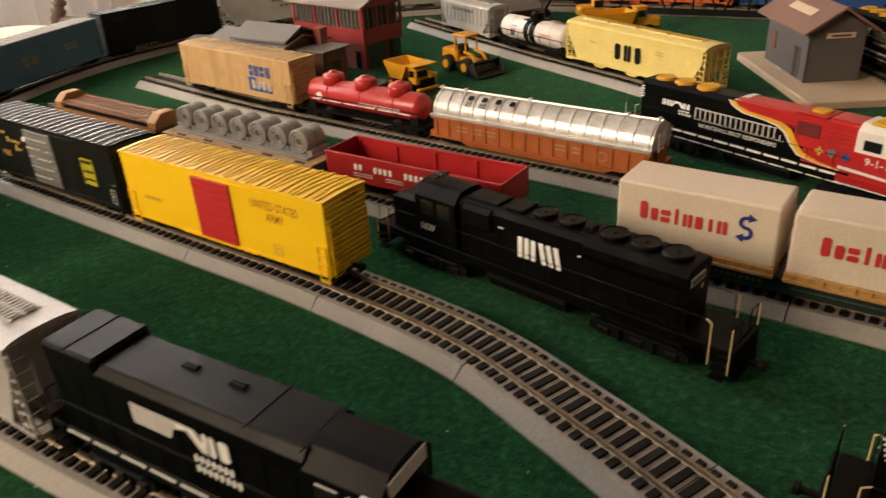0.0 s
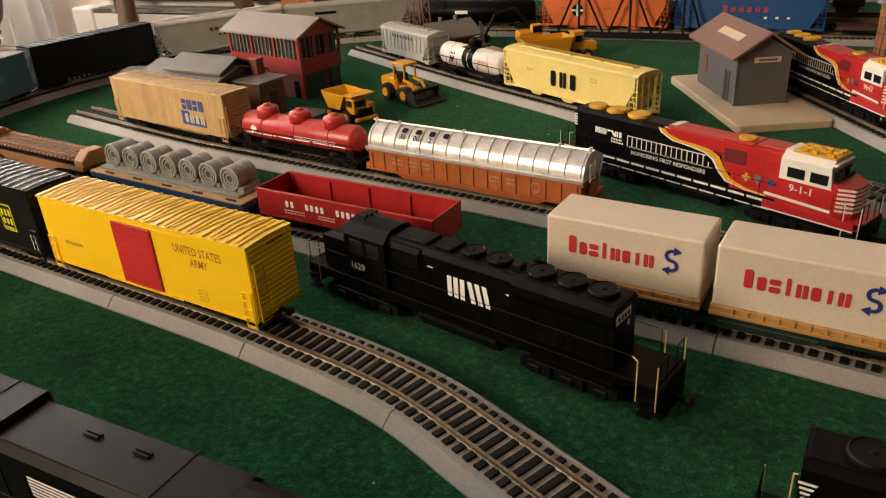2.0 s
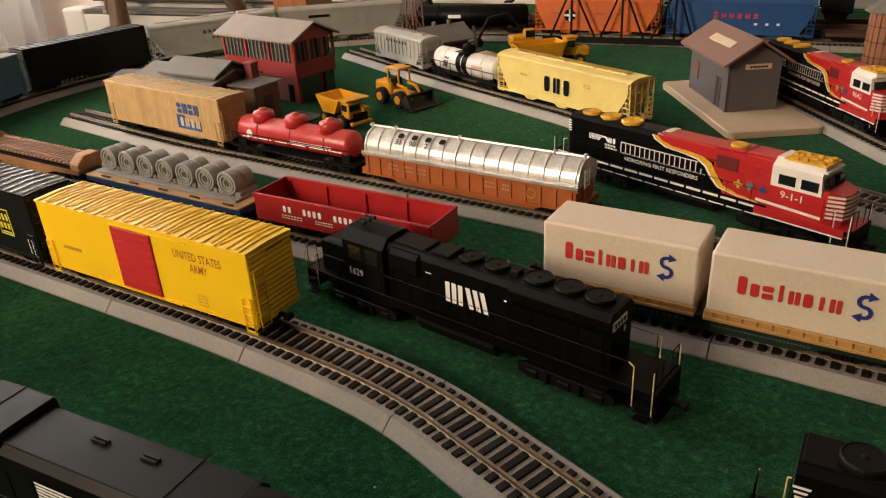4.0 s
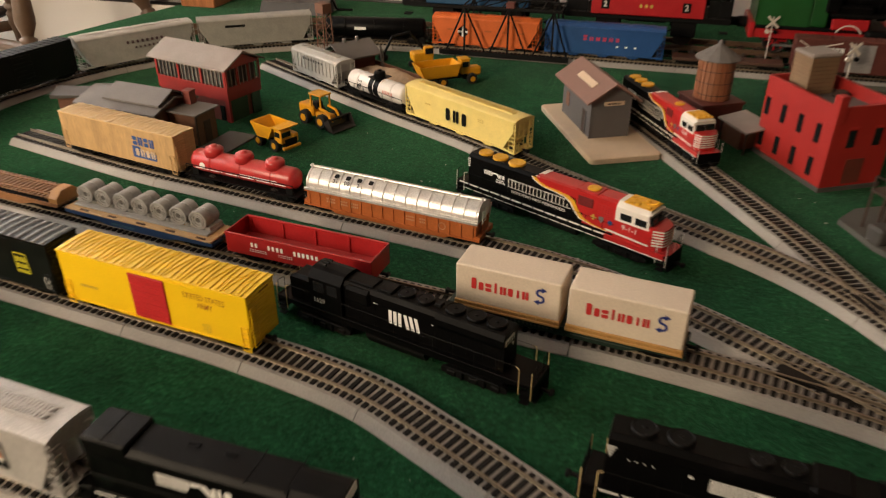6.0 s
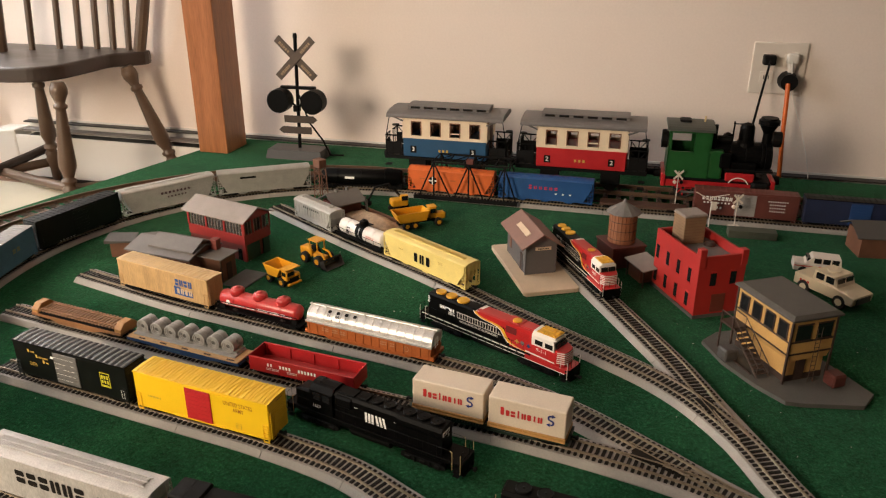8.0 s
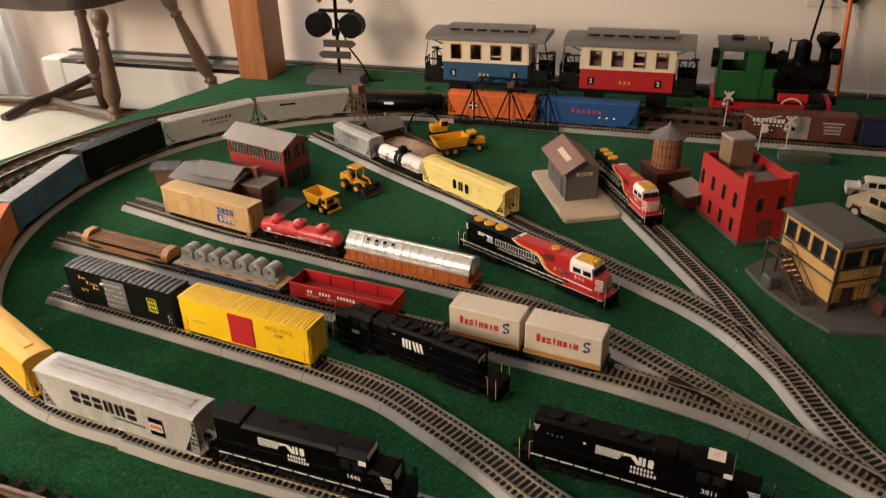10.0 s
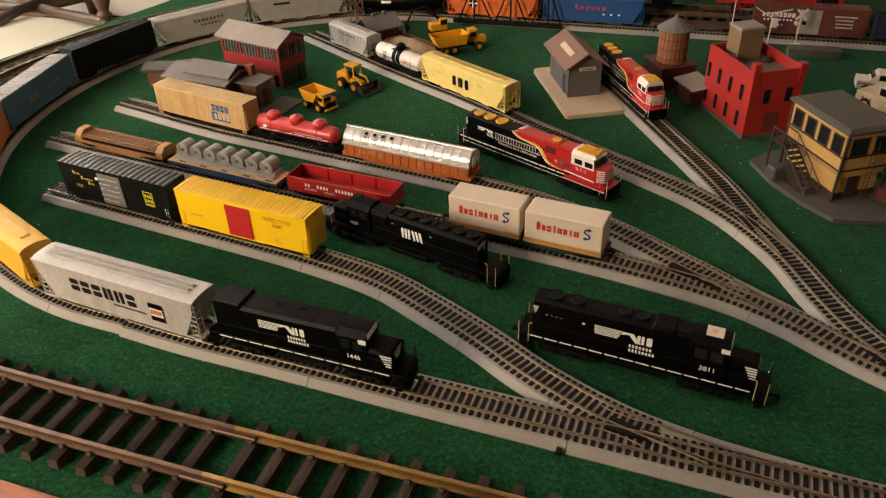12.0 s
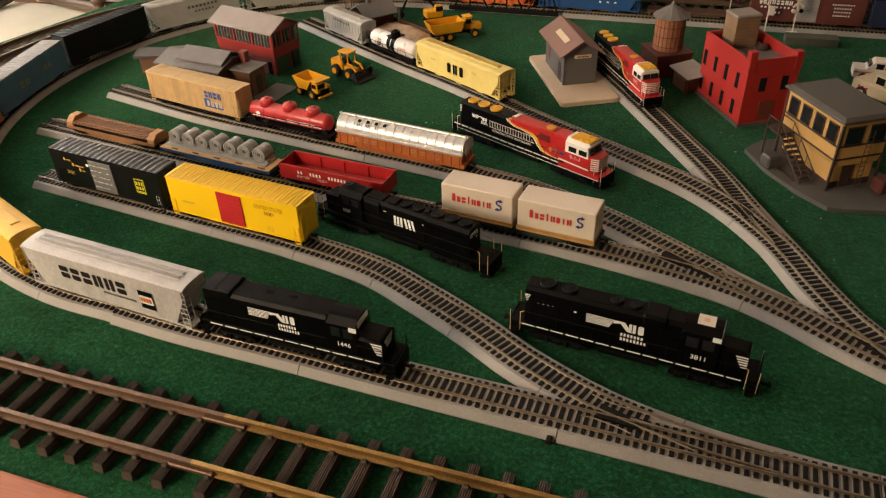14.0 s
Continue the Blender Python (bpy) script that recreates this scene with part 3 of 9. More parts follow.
for a, b, material in ((0, split, GRAIL), (split, len(gp) - 1, GRAIL_OLD)):
    for side in (-1, 1):
        c = side * 0.0241
        shift = 1 if side > 0 else 0
        ps, hs = gp[a:b + 1], gh[a:b + 1]
        r0 = 0.0090
        prof = [(c - 0.0034, r0), (c + 0.0034, r0), (c + 0.0034, r0 + 0.001), (c + 0.0008, r0 + 0.002), (c + 0.0008, r0 + 0.0058), (c + 0.0019, r0 + 0.0064), (c + 0.0019, r0 + 0.0084), (c - 0.0019, r0 + 0.0084), (c - 0.0019, r0 + 0.0064), (c - 0.0008, r0 + 0.0058), (c - 0.0008, r0 + 0.002), (c - 0.0034, r0 + 0.001)]
        part("rail", sweep(B(), ps, hs, prof), material, gtrack)
bm = B()
box(bm, -0.0027, 0.0027, -0.0068, -0.0034, 0.006, 0.0122, 0.0010)
box(bm, -0.0027, 0.0027, 0.0034, 0.0068, 0.006, 0.0122, 0.0010)
box(bm, -0.0030, 0.0030, -0.0036, 0.0036, 0.006, 0.0096)
CHAIRS = mesh_of("rail_clip", bm, GTIE)
bm = box(B(), -0.020, 0.020, -0.0046, 0.0046, 0.0092, 0.0135, 0.0008)
JOINER = mesh_of("rail_joiner", bm, GRAIL_OLD)
tp, th = resample(G_PTS, 0.0272)
for p, h in zip(tp, th):
    # wider gap at the joint of the front straight
    step = (0.0137 if p.x > -0.133 else 0.0033) if p.y < 0.2 and p.x > -0.40 else 0.0
    m = pose(p.x + step, p.y, 0, 0, 0, math.degrees(h))
    shared("tie", G_TIE, gtrack, m)
    for side in (-0.0241, 0.0241):
        shared("rail_clip", CHAIRS, gtrack, m @ Matrix.Translation((0, side, 0)))
for side in (-1, 1):
    shared("rail_joiner", JOINER, gtrack, pose(gp[split].x, gp[split].y + side * 0.0241, 0.0, 0, 0, math.degrees(gh[split])))

# lint on the felt and small fittings of the front track
random.seed(11)
bm = B()
for k in range(170):
    x, y, s, a = random.uniform(-0.55, 0.60), random.uniform(0.08, 0.95), random.uniform(0.00022, 0.0005), random.uniform(0, 3.1)
    long = s * random.choice((1.0, 1.0, 1.5, 3.0))
    c, d = math.cos(a), math.sin(a)
    p = [(x + c * u - d * v, y + d * u + c * v, 0.0006) for u, v in ((-long, -s), (long, -s), (long, s), (-long, s))]
    q = [bm.verts.new(v) for v in p] + [bm.verts.new((v[0], v[1], 0.0011)) for v in p]
    for f in ((4, 5, 6, 7), (0, 1, 5, 4), (1, 2, 6, 5), (2, 3, 7, 6), (3, 0, 4, 7)):
        bm.faces.new([q[n] for n in f])
lint = tagged(part("lint", bm, mat("pale_lint", (0.45, 0.42, 0.36), 0.9)), "pale specks of lint scattered on the green felt", "lint", kind="stuff")
t = thing("track_terminal", pose(0.135, 0.1505, 0, 0, 0, -3), "small black wiring clip at the edge of the roadbed", "clip")
part("clip_body", box(B(), -0.0022, 0.0022, -0.0030, 0.0030, 0.0, 0.0050, 0.0004), TIE, t)
t = thing("track_terminal", pose(0.2410, 0.1530, 0, 0, 0, -3), "long black wiring slot cover on the roadbed edge", "clip")
part("clip_body", box(B(), -0.0085, 0.0085, -0.0020, 0.0020, 0.0, 0.0062, 0.0004), TIE, t)


# ---- rolling stock: shared running gear ----
def truck_meshes():
    bm = B()
    for s in (-1, 1):
        prism(bm, [(-0.0155, 0.0035), (-0.0155, 0.0062), (-0.006, 0.0068), (-0.004, 0.0082), (0.004, 0.0082), (0.006, 0.0068), (0.0155, 0.0062), (0.0155, 0.0035), (0.0105, 0.0035), (0.005, 0.0014), (-0.005, 0.0014), (-0.0105, 0.0035)], s * 0.0108, s * 0.0130, "y")
        for k in (-1, 0, 1):
            cyl(bm, (k * 0.002, s * 0.0136, 0.0022), (k * 0.002, s * 0.0136, 0.006), 0.0008, seg=6)
        for x in (-0.0102, 0.0102):
            cyl(bm, (x, s * 0.0108, 0.0046), (x, s * 0.0139, 0.0046), 0.0020, seg=8)
    box(bm, -0.004, 0.004, -0.0108, 0.0108, 0.004, 0.0078)
    frame_me = mesh_of("truck_frame", bm, DKBLACK)
    bm = B()
    for s in (-1, 1):
        cyl(bm, (0, s * 0.0074, 0), (0, s * 0.0098, 0), 0.0052, seg=16)
        cyl(bm, (0, s * 0.0070, 0), (0, s * 0.0076, 0), 0.0060, seg=16)
    cyl(bm, (0, -0.011, 0), (0, 0.011, 0), 0.0011, seg=6)
    return frame_me, mesh_of("wheelset", bm, WHEEL)


TRUCK_ME, WHEELSET_ME = truck_meshes()
bm = B()
box(bm, -0.002, 0.006, -0.0013, 0.0013, -0.0012, 0.0012, 0.0004)
box(bm, 0.005, 0.0082, -0.0024, 0.0024, -0.0019, 0.0019, 0.0006)
COUPLER_ME = mesh_of("coupler", bm, DKBLACK)


def running_gear(car, length, inset=0.022, axles=(-0.0102, 0.0102), down=0.0):
    for s in (-1, 1):
        x = s * (length / 2 - inset)
        tk = shared("truck", TRUCK_ME, car, pose(x, 0, -down))
        for a in axles:
            shared("wheelset", WHEELSET_ME, tk, pose(a, 0, 0.0052))
        shared("coupler", COUPLER_ME, car, pose(s * length / 2, 0, 0.0085 - down, 0, 0, 0 if s > 0 else 180))


def ladder(bm, x0, x1, y, z0, z1, n=6, r=0.0004):
    """Grab irons on a side that faces -y or +y."""
    for k in range(n):
        z = z0 + (z1 - z0) * k / (n - 1)
        cyl(bm, (x0, y, z), (x1, y, z), r, seg=5)
    for x in (x0, x1):
        cyl(bm, (x, y, z0), (x, y, z1), r, seg=5)


def end_ladder(bm, x, y0, y1, z0, z1, n=6, r=0.0004):
    for k in range(n):
        z = z0 + (z1 - z0) * k / (n - 1)
        cyl(bm, (x, y0, z), (x, y1, z), r, seg=5)
    for y in (y0, y1):
        cyl(bm, (x, y, z0), (x, y, z1), r, seg=5)


def on_track(pts, x0, x1, lift=0.0):
    """The pose of a vehicle whose ends stand over x0 and x1 on a track, and its length."""
    ps, _ = resample(pts, 0.004)
    a = min(ps, key=lambda p: abs(p.x - x0))
    b = min(ps, key=lambda p: abs(p.x - x1))
    d = b - a
    c = (a + b) / 2
    return pose(c.x, c.y, RAIL_Z + lift, 0, 0, math.degrees(math.atan2(d.y, d.x))), d.length


def on_loop(d0, d1):
    """The pose of a vehicle between two angles on the loop, its local -y towards the loop's middle, and its length."""
    a, b = loop_at(d0), loop_at(d1)
    d = b - a
    c = (a + b) / 2
    return pose(c.x, c.y, RAIL_Z, 0, 0, math.degrees(math.atan2(d.y, d.x))), d.length


def roof_ridge(bm, xs, w, z, rise, hw, h):
    """A low ridge across a gabled roof, through x at one eave, the middle and the other eave."""
    rings = []
    for x, y in zip(xs, (-w, 0.0, w)):
        zz = z + rise * (1 - abs(y) / w)
        rings.append([bm.verts.new(p) for p in ((x - hw, y, zz - 0.0002), (x - hw * 0.45, y, zz + h), (x + hw * 0.45, y, zz + h), (x + hw, y, zz - 0.0002))])
    for a, b in zip(rings, rings[1:]):
        for k in range(4):
            bm.faces.new((a[k], a[(k + 1) % 4], b[(k + 1) % 4], b[k]))
    bm.faces.new(rings[0])
    bm.faces.new(rings[-1][::-1])
    bmesh.ops.recalc_face_normals(bm, faces=bm.faces[:])
    return bm


def boxcar(spot, label, paint, roof, door=None, width=0.0315, z0=0.0065, z1=0.0535, ribs=18, roof_paint2=None, rib_width=0.11, diagonal=False):
    m, length = spot
    length -= 0.007
    car = thing("boxcar", m, label, "model train car", "model train cars")
    w, L = width / 2, length / 2
    bm = B()
    prism(bm, [(-w, z0), (w, z0), (w, z1 - 0.002), (w - 0.0008, z1 - 0.0013), (0, z1 - 0.0008), (-w + 0.0008, z1 - 0.0013), (-w, z1 - 0.002)], -L, L, "x")
    bmesh.ops.bevel(bm, geom=[e for e in bm.edges if e.calc_length() > 0.03 and abs(e.verts[0].co.x - e.verts[1].co.x) < 1e-5], offset=0.0006, segments=1, affect="EDGES", profile=0.5)
    part("body", bm, paint, car)
    bm = B()
    prism(bm, [(-w - 0.0003, z1 - 0.0022), (w + 0.0003, z1 - 0.0022), (w + 0.0003, z1 - 0.0010), (0, z1 - 0.0002), (-w - 0.0003, z1 - 0.0010)], -L - 0.0003, L + 0.0003, "x")
    rf = part("roof", bm, roof, car)
    n = ribs
    for k in range(n):
        x = -L + length * (k + 0.5) / n
        hw = length / n * rib_width
        part("roof_rib", roof_ridge(B(), (x, x, x), w + 0.0002, z1 - 0.0010, 0.0008, hw, 0.00075), roof_paint2 or roof, rf)
        if diagonal and k < n - 1:
            st = length / n
            q = 0.55 if k % 2 else -0.15
            part("roof_rib", roof_ridge(B(), (x + st * (0.5 - q / 2), x + st * 0.5, x + st * (0.5 + q / 2)), w - 0.0015, z1 - 0.0010, 0.0008, hw * 1.1, 0.00070), roof, rf)
    # corrugated ends
    for s in (-1, 1):
        rib = mesh_of("end_rib", box(B(), -0.0005, 0.0005, -w + 0.0010, w - 0.0010, -0.0009, 0.0009, 0.0005), paint)
        for k in range(14):
            shared("end_rib", rib, car, pose(s * L, 0, z0 + 0.004 + (z1 - z0 - 0.008) * k / 13))
        bm = B()
        end_ladder(bm, s * (L + 0.0012), -w + 0.002, -w + 0.009, z0, z1 - 0.012, 6)
        part("end_ladder", bm, paint, car)
    for s in (-1, 1):
        bm = B()
        ladder(bm, s * (L - 0.0075), s * (L - 0.0015), -w - 0.0009, z0 - 0.002, z0 + 0.018, 5)
        box(bm, s * (L - 0.0080) - 0.0004, s * (L - 0.0080) + 0.0004, -w - 0.0006, -w, z0 - 0.0035, z0)
        box(bm, s * (L - 0.0012) - 0.0004, s * (L - 0.0012) + 0.0004, -w - 0.0006, -w, z0 - 0.0035, z0)
        box(bm, s * (L - 0.0046) - 0.0036, s * (L - 0.0046) + 0.0036, -w - 0.0006, -w, z0 - 0.0040, z0 - 0.0034)
        part("side_ladder", bm, paint, car)
    part("underframe", box(box(B(), -L + 0.004, L - 0.004, -0.005, 0.005, z0 - 0.003, z0), -0.03, 0.03, -0.012, 0.012, z0 - 0.0025, z0), DKBLACK, car)
    bm = box(B(), -L, L, -w - 0.0005, -w, z0, z0 + 0.0014)
    part("side_sill", bm, paint, car)
    if door:
        dx, dw, dm, dl = door
        bm = box(B(), dx - dw / 2, dx + dw / 2, -w - 0.0011, -w, z0 + 0.0015, z1 - 0.005, 0.0003)
        d = part("door", bm, dm, car, dl)
        rib = mesh_of("door_rib", box(B(), -dw / 2 + 0.001, dw / 2 - 0.001, -0.0003, 0.0003, -0.0005, 0.0005), dm)
        for k in range(7):
            shared("door_rib", rib, d, pose(dx, -w - 0.0013, z0 + 0.006 + (z1 - z0 - 0.015) * k / 6))
        part("door_track", box(B(), dx - dw / 2 - 0.001, dx + dw * 1.35, -w - 0.0006, -w, z1 - 0.0046, z1 - 0.0041), paint, car)
        part("door_track", box(B(), dx - dw, dx + dw, -w - 0.0014, -w, z0 + 0.0002, z0 + 0.0012), paint, car)
    running_gear(car, length)
    return car, length, width


def covered_hopper(spot, label, paint, roof=None, width=0.0325, z0=0.0075, z1=0.0535, hatch=True, slope=0.018, rise=0.005, hatch_half=0.0045, hatch_gap=0.004):
    m, length = spot
    length -= 0.007
    car = thing("covered_hopper", m, label, "model train car", "model train cars")
    w, L = width / 2, length / 2
    zt = z1 - rise
    bm = B()
    prof = [(-L + 0.003, zt), (L - 0.003, zt), (L - 0.003, zt - 0.012), (L - slope, z0), (-L + slope, z0), (-L + 0.003, zt - 0.012)]
    prism(bm, prof, -w, w, "y")
    part("body", bm, paint, car)
    bm = B()
    arch = [(w * math.cos(a), zt + (z1 - zt) * math.sin(a)) for a in [math.pi * k / 10 for k in range(11)]]
    prism(bm, [(w, zt - 0.001)] + arch + [(-w, zt - 0.001)], -L, L, "x")
    rf = part("roof", bm, roof or paint, car, smooth=False)
    slat = None
    if hatch:
        for k in range(4):
            x0 = -L + 0.012 + (length - 0.024) * k / 4
            x1 = x0 + (length - 0.024) / 4 - hatch_gap
            bm = box(B(), x0, x1, -hatch_half, hatch_half, z1 - 0.001, z1 + 0.0010, 0.0003)
            part("roof_hatch", bm, roof or paint, rf)
            n = 16
            slat = slat or mesh_of("hatch_slat", box(B(), -0.00025, 0.00025, -hatch_half, hatch_half, 0.0, 0.0005), roof or paint)
            for j in range(n):
                shared("hatch_slat", slat, rf, pose(x0 + (x1 - x0) * (j + 0.5) / n, 0, z1 + 0.0010))
    for s in (-1, 1):
        for q in (-1, 1):
            bm = B()
            end_ladder(bm, s * (L - 0.0003), q * (w - 0.0008), q * (w - 0.0075), z0 - 0.002, zt, 8, 0.0005)
            ladder(bm, s * (L - 0.0003), s * (L - 0.009), q * (w - 0.0006), z0 - 0.002, zt - 0.004, 8, 0.0005)
            cyl(bm, (s * (L - 0.0095), q * (w - 0.0006), zt - 0.002), (s * (L - 0.0003), q * (w - 0.0006), z0 - 0.002), 0.0005, seg=5)
            part("end_ladder", bm, paint, car)
        part("end_platform", box(B(), s * (L - 0.020), s * L, -w, w, z0 - 0.0012, z0, 0.0), paint, car)
    for k in range(3):
        x = (k - 1) * (length - 2 * slope) * 0.31
        bm = B()
        prism(bm, [(x - 0.014, z0), (x + 0.014, z0), (x + 0.005, z0 - 0.0055), (x - 0.005, z0 - 0.0055)], -w * 0.7, w * 0.7, "y")
        part("discharge_bay", bm, paint, car)
    bm = box(B(), -L, L, -w - 0.0006, -w + 0.0002, z0 - 0.0004, z0 + 0.0013)
    part("side_sill", bm, paint, car)
    bm = box(B(), -L, L, -w - 0.0007, -w + 0.0002, zt - 0.0012, zt + 0.0004)
    part("top_rail", bm, paint, car)
    running_gear(car, length)
    return car, length, width


def tank_car(spot, label, paint, middle=None, radius=0.0128, domes=0, zc=0.0215, walk_way=True):
    m, length = spot
    length -= 0.007
    car = thing("tank_car", m, label, "model train car", "model train cars")
    L = length / 2
    bm = B()
    r = radius
    prof = [(0.0006, -L + 0.006), (r * 0.6, -L + 0.0066), (r * 0.9, -L + 0.0085), (r, -L + 0.0115), (r, L - 0.0115), (r * 0.9, L - 0.0085), (r * 0.6, L - 0.0066), (0.0006, L - 0.006)]
    lathe(bm, prof, pose(0, 0, zc, 0, 90, 0), 28)
    tk = part("tank", bm, paint, car, smooth=True)
    for f in tk.data.polygons:
        f.use_smooth = True
    if middle:
        bm = B()
        lathe(bm, [(r + 0.0004, -0.010), (r + 0.0005, -0.0095), (r + 0.0005, 0.0095), (r + 0.0004, 0.010)], pose(0, 0, zc, 0, 90, 0), 28)
        part("tank_band", bm, middle, tk, "black middle band")
        bm = lathe(B(), [(0.0078, zc + r - 0.004), (0.0078, zc + r + 0.0065), (0.0066, zc + r + 0.0085), (0.0030, zc + r + 0.0092), (0.0028, zc + r + 0.0108), (0.0004, zc + r + 0.0110)], None, 18)
        part("dome", bm, middle, tk)
        part("dome_platform", box(B(), -0.0105, 0.0105, -0.0125, 0.0125, zc + r + 0.0002, zc + r + 0.0010), middle, tk)
    for k in range(domes):
        x = (k - (domes - 1) / 2) * length * 0.27
        bm = B()
        lathe(bm, [(0.0100, zc + r * 0.72), (0.0100, zc + r + 0.0034), (0.0090, zc + r + 0.0054), (0.006, zc + r + 0.0066), (0.0038, zc + r + 0.0068), (0.0036, zc + r + 0.0082), (0.0004, zc + r + 0.0084)], pose(x, 0, 0), 18)
        part("dome", bm, paint, tk, smooth=True)
    for x in (-length * 0.27, 0, length * 0.27):
        bm = lathe(B(), [(r + 0.0003, x - 0.0008), (r + 0.0006, x - 0.0006), (r + 0.0006, x + 0.0006), (r + 0.0003, x + 0.0008)], pose(0, 0, zc, 0, 90, 0), 24)
        part("tank_strap", bm, paint, tk)
    bm = box(B(), -L, L, -0.005, 0.005, 0.0065, 0.0090)
    box(bm, -L, L, -0.0135, 0.0135, 0.0078, 0.0088)
    for s in (-1, 1):
        box(bm, s * (L - 0.012) - 0.004, s * (L - 0.012) + 0.004, -0.010, 0.010, 0.0085, zc - r * 0.55)
    part("chassis", bm, DKBLACK, car)
    if walk_way:
        bm = B()
        for s in (-1, 1):
            wire(bm, [(-L + 0.004, s * 0.0142, zc - 0.001), (L - 0.004, s * 0.0142, zc - 0.001)], 0.00045, 5)
            for k in range(7):
                x = -L + 0.004 + (length - 0.008) * k / 6
                wire(bm, [(x, s * 0.0132, 0.0085), (x, s * 0.0142, zc - 0.001)], 0.0004, 4)
        part("handrail", bm, DKBLACK, car)
    running_gear(car, length)
    return car, length, r * 2


def decal(name, bm, material, car, m, label=""):
    """A flat print on a vehicle; the blocks of a large mark are parts of their own."""
    if name not in ("brand_mark", "emblem", "emblem_mark", "blade_mark"):
        return part(name, bm, material, car, label, m=m)
    bm.faces.ensure_lookup_table()
    seen, first = set(), None
    for start in bm.faces:
        if start in seen:
            continue
        seen.add(start)
        island, queue = [], [start]
        while queue:
            f = queue.pop()
            island.append(f)
            for v in f.verts:
                for g in v.link_faces:
                    if g not in seen:
                        seen.add(g)
                        queue.append(g)
        one = B()
        made = {v: one.verts.new(v.co) for v in {v for f in island for v in f.verts}}
        for f in island:
            one.faces.new([made[v] for v in f.verts])
        ob = part(name, one, material, car, "" if first else label, m=m)
        first = first or ob
    bm.free()
    return first


# ---- the yellow boxcar and its siding ----
YELLOW_SPOT = on_track(B_PTS, -0.3434, -0.1606)
car, L, W = boxcar((YELLOW_SPOT[0] @ pose(-0.0030, 0.0022, 0, 0, 0, 1.0), YELLOW_SPOT[1]), "bright yellow model boxcar with a red sliding door and ribbed roof", YELLOW, YELLOWR, (-0.0012, 0.0335, RED, "red ribbed sliding door"), ribs=20, z0=0.008, width=0.0340, rib_width=0.13, diagonal=True)
decal("lettering", lettering("UNITED STATES", 0.0072, 0.004, 0.72), PRINTBRN, car, near_side(0.0505, 0.0415, W, 0.0001), "brown printed words")
decal("lettering", lettering("ARMY", 0.0072, 0.004, 0.72), PRINTBRN, car, near_side(0.0505, 0.0345, W, 0.0001))
bm = B()
for k in range(9):
    rect(bm, -0.0085 + k * 0.0020, -0.0073 + k * 0.0020, -0.0011, 0.0011)
decal("number_mark", bm, GOLD, car, near_side(-0.062, 0.0245, W))
bm = B()
for k in range(4):
    rect(bm, 0.0, 0.007, k * 0.002, k * 0.002 + 0.0004)
rect(bm, 0, 0.0004, 0, 0.0064)
rect(bm, 0.0066, 0.007, 0, 0.0064)
decal("data_panel", bm, GOLD, car, near_side(0.046, 0.0125, W))
bm = B()
for k in range(8):
    rect(bm, -0.006 + k * 0.0015, -0.005 + k * 0.0015, -0.0008, 0.0008)
decal("number_mark", bm, PRINTBRN, car, pose(L / 2 + 0.0009, 0.003, 0.0490, 90, 0, 90))

car, L, W = boxcar(on_track(B_PTS, -0.528, -0.349), "black model boxcar with a silver door and silver ribbed roof", OLIVE, GREYBLK, (-0.004, 0.036, SILVERG, "silver sliding door with chalked lines"), ribs=20, rib_width=0.25, roof_paint2=SILVERG)
bm = B()
for dx, dz, n in ((-0.064, 0.040, 4), (-0.052, 0.0345, 9), (-0.042, 0.029, 3)):
    mark(bm, dx, dz, 0.004, 0.0045, "c")
    for k in range(n):
        rect(bm, dx + 0.0055 + k * 0.0016, dx + 0.0066 + k * 0.0016, dz + 0.0004, dz + 0.0026)
for k in range(3):
    rect(bm, -0.064, -0.052, 0.026 - k * 0.0017, 0.0266 - k * 0.0017)
decal("print_mark", bm, GOLD, car, near_side(0, 0, W), "yellow printed bars")
bm = B()
mark(bm, 0.0470, 0.0195, 0.0145, 0.019, "q", 0.0010)
for k in range(3):
    mark(bm, 0.0485 + k * 0.0040, 0.0300, 0.0032, 0.0050, "c" if k != 1 else "n", 0.0009)
    mark(bm, 0.0485 + k * 0.0040, 0.0240, 0.0032, 0.0045, "o", 0.0009)
rect(bm, 0.0485, 0.0595, 0.0210, 0.0222)
decal("emblem", bm, mat("yellow_emblem_print", (0.62, 0.56, 0.03), 0.5), car, near_side(0, 0, W), "yellow square emblem")
bm = B()
for k in range(5):
    for j in range(5):
        if (k * 3 + j * 2) % 7 != 1:
            rect(bm, -0.020 + j * 0.0062, -0.0150 + j * 0.0062, 0.014 + k * 0.0072, 0.0147 + k * 0.0072)
decal("print_mark", bm, WHITE, car, near_side(0, 0, W + 0.0034))
bm = B()
mark(bm, 0.076, 0.0100, 0.0045, 0.005, "q", 0.0005)
mark(bm, 0.076, 0.0040 + 0.0115, 0.0045, 0.005, "q", 0.0005)
rect(bm, -0.028, -0.0235, 0.0385, 0.0420, 0.001)
decal("data_panel", bm, WHITE, car, near_side(0, 0, W))

# ---- second siding: flatcar, coil car, gondola, trailer flatcar ----
m, length = on_track(C_PTS, -0.622, -0.455)
length -= 0.006
car = thing("flatcar", m, "brown model flatcar with bulkheads carrying dark ladder-like ties", "model train car", "model train cars")
L = length / 2
bm = box(B(), -L, L, -0.0155, 0.0155, 0.0085, 0.0105, 0.0003)
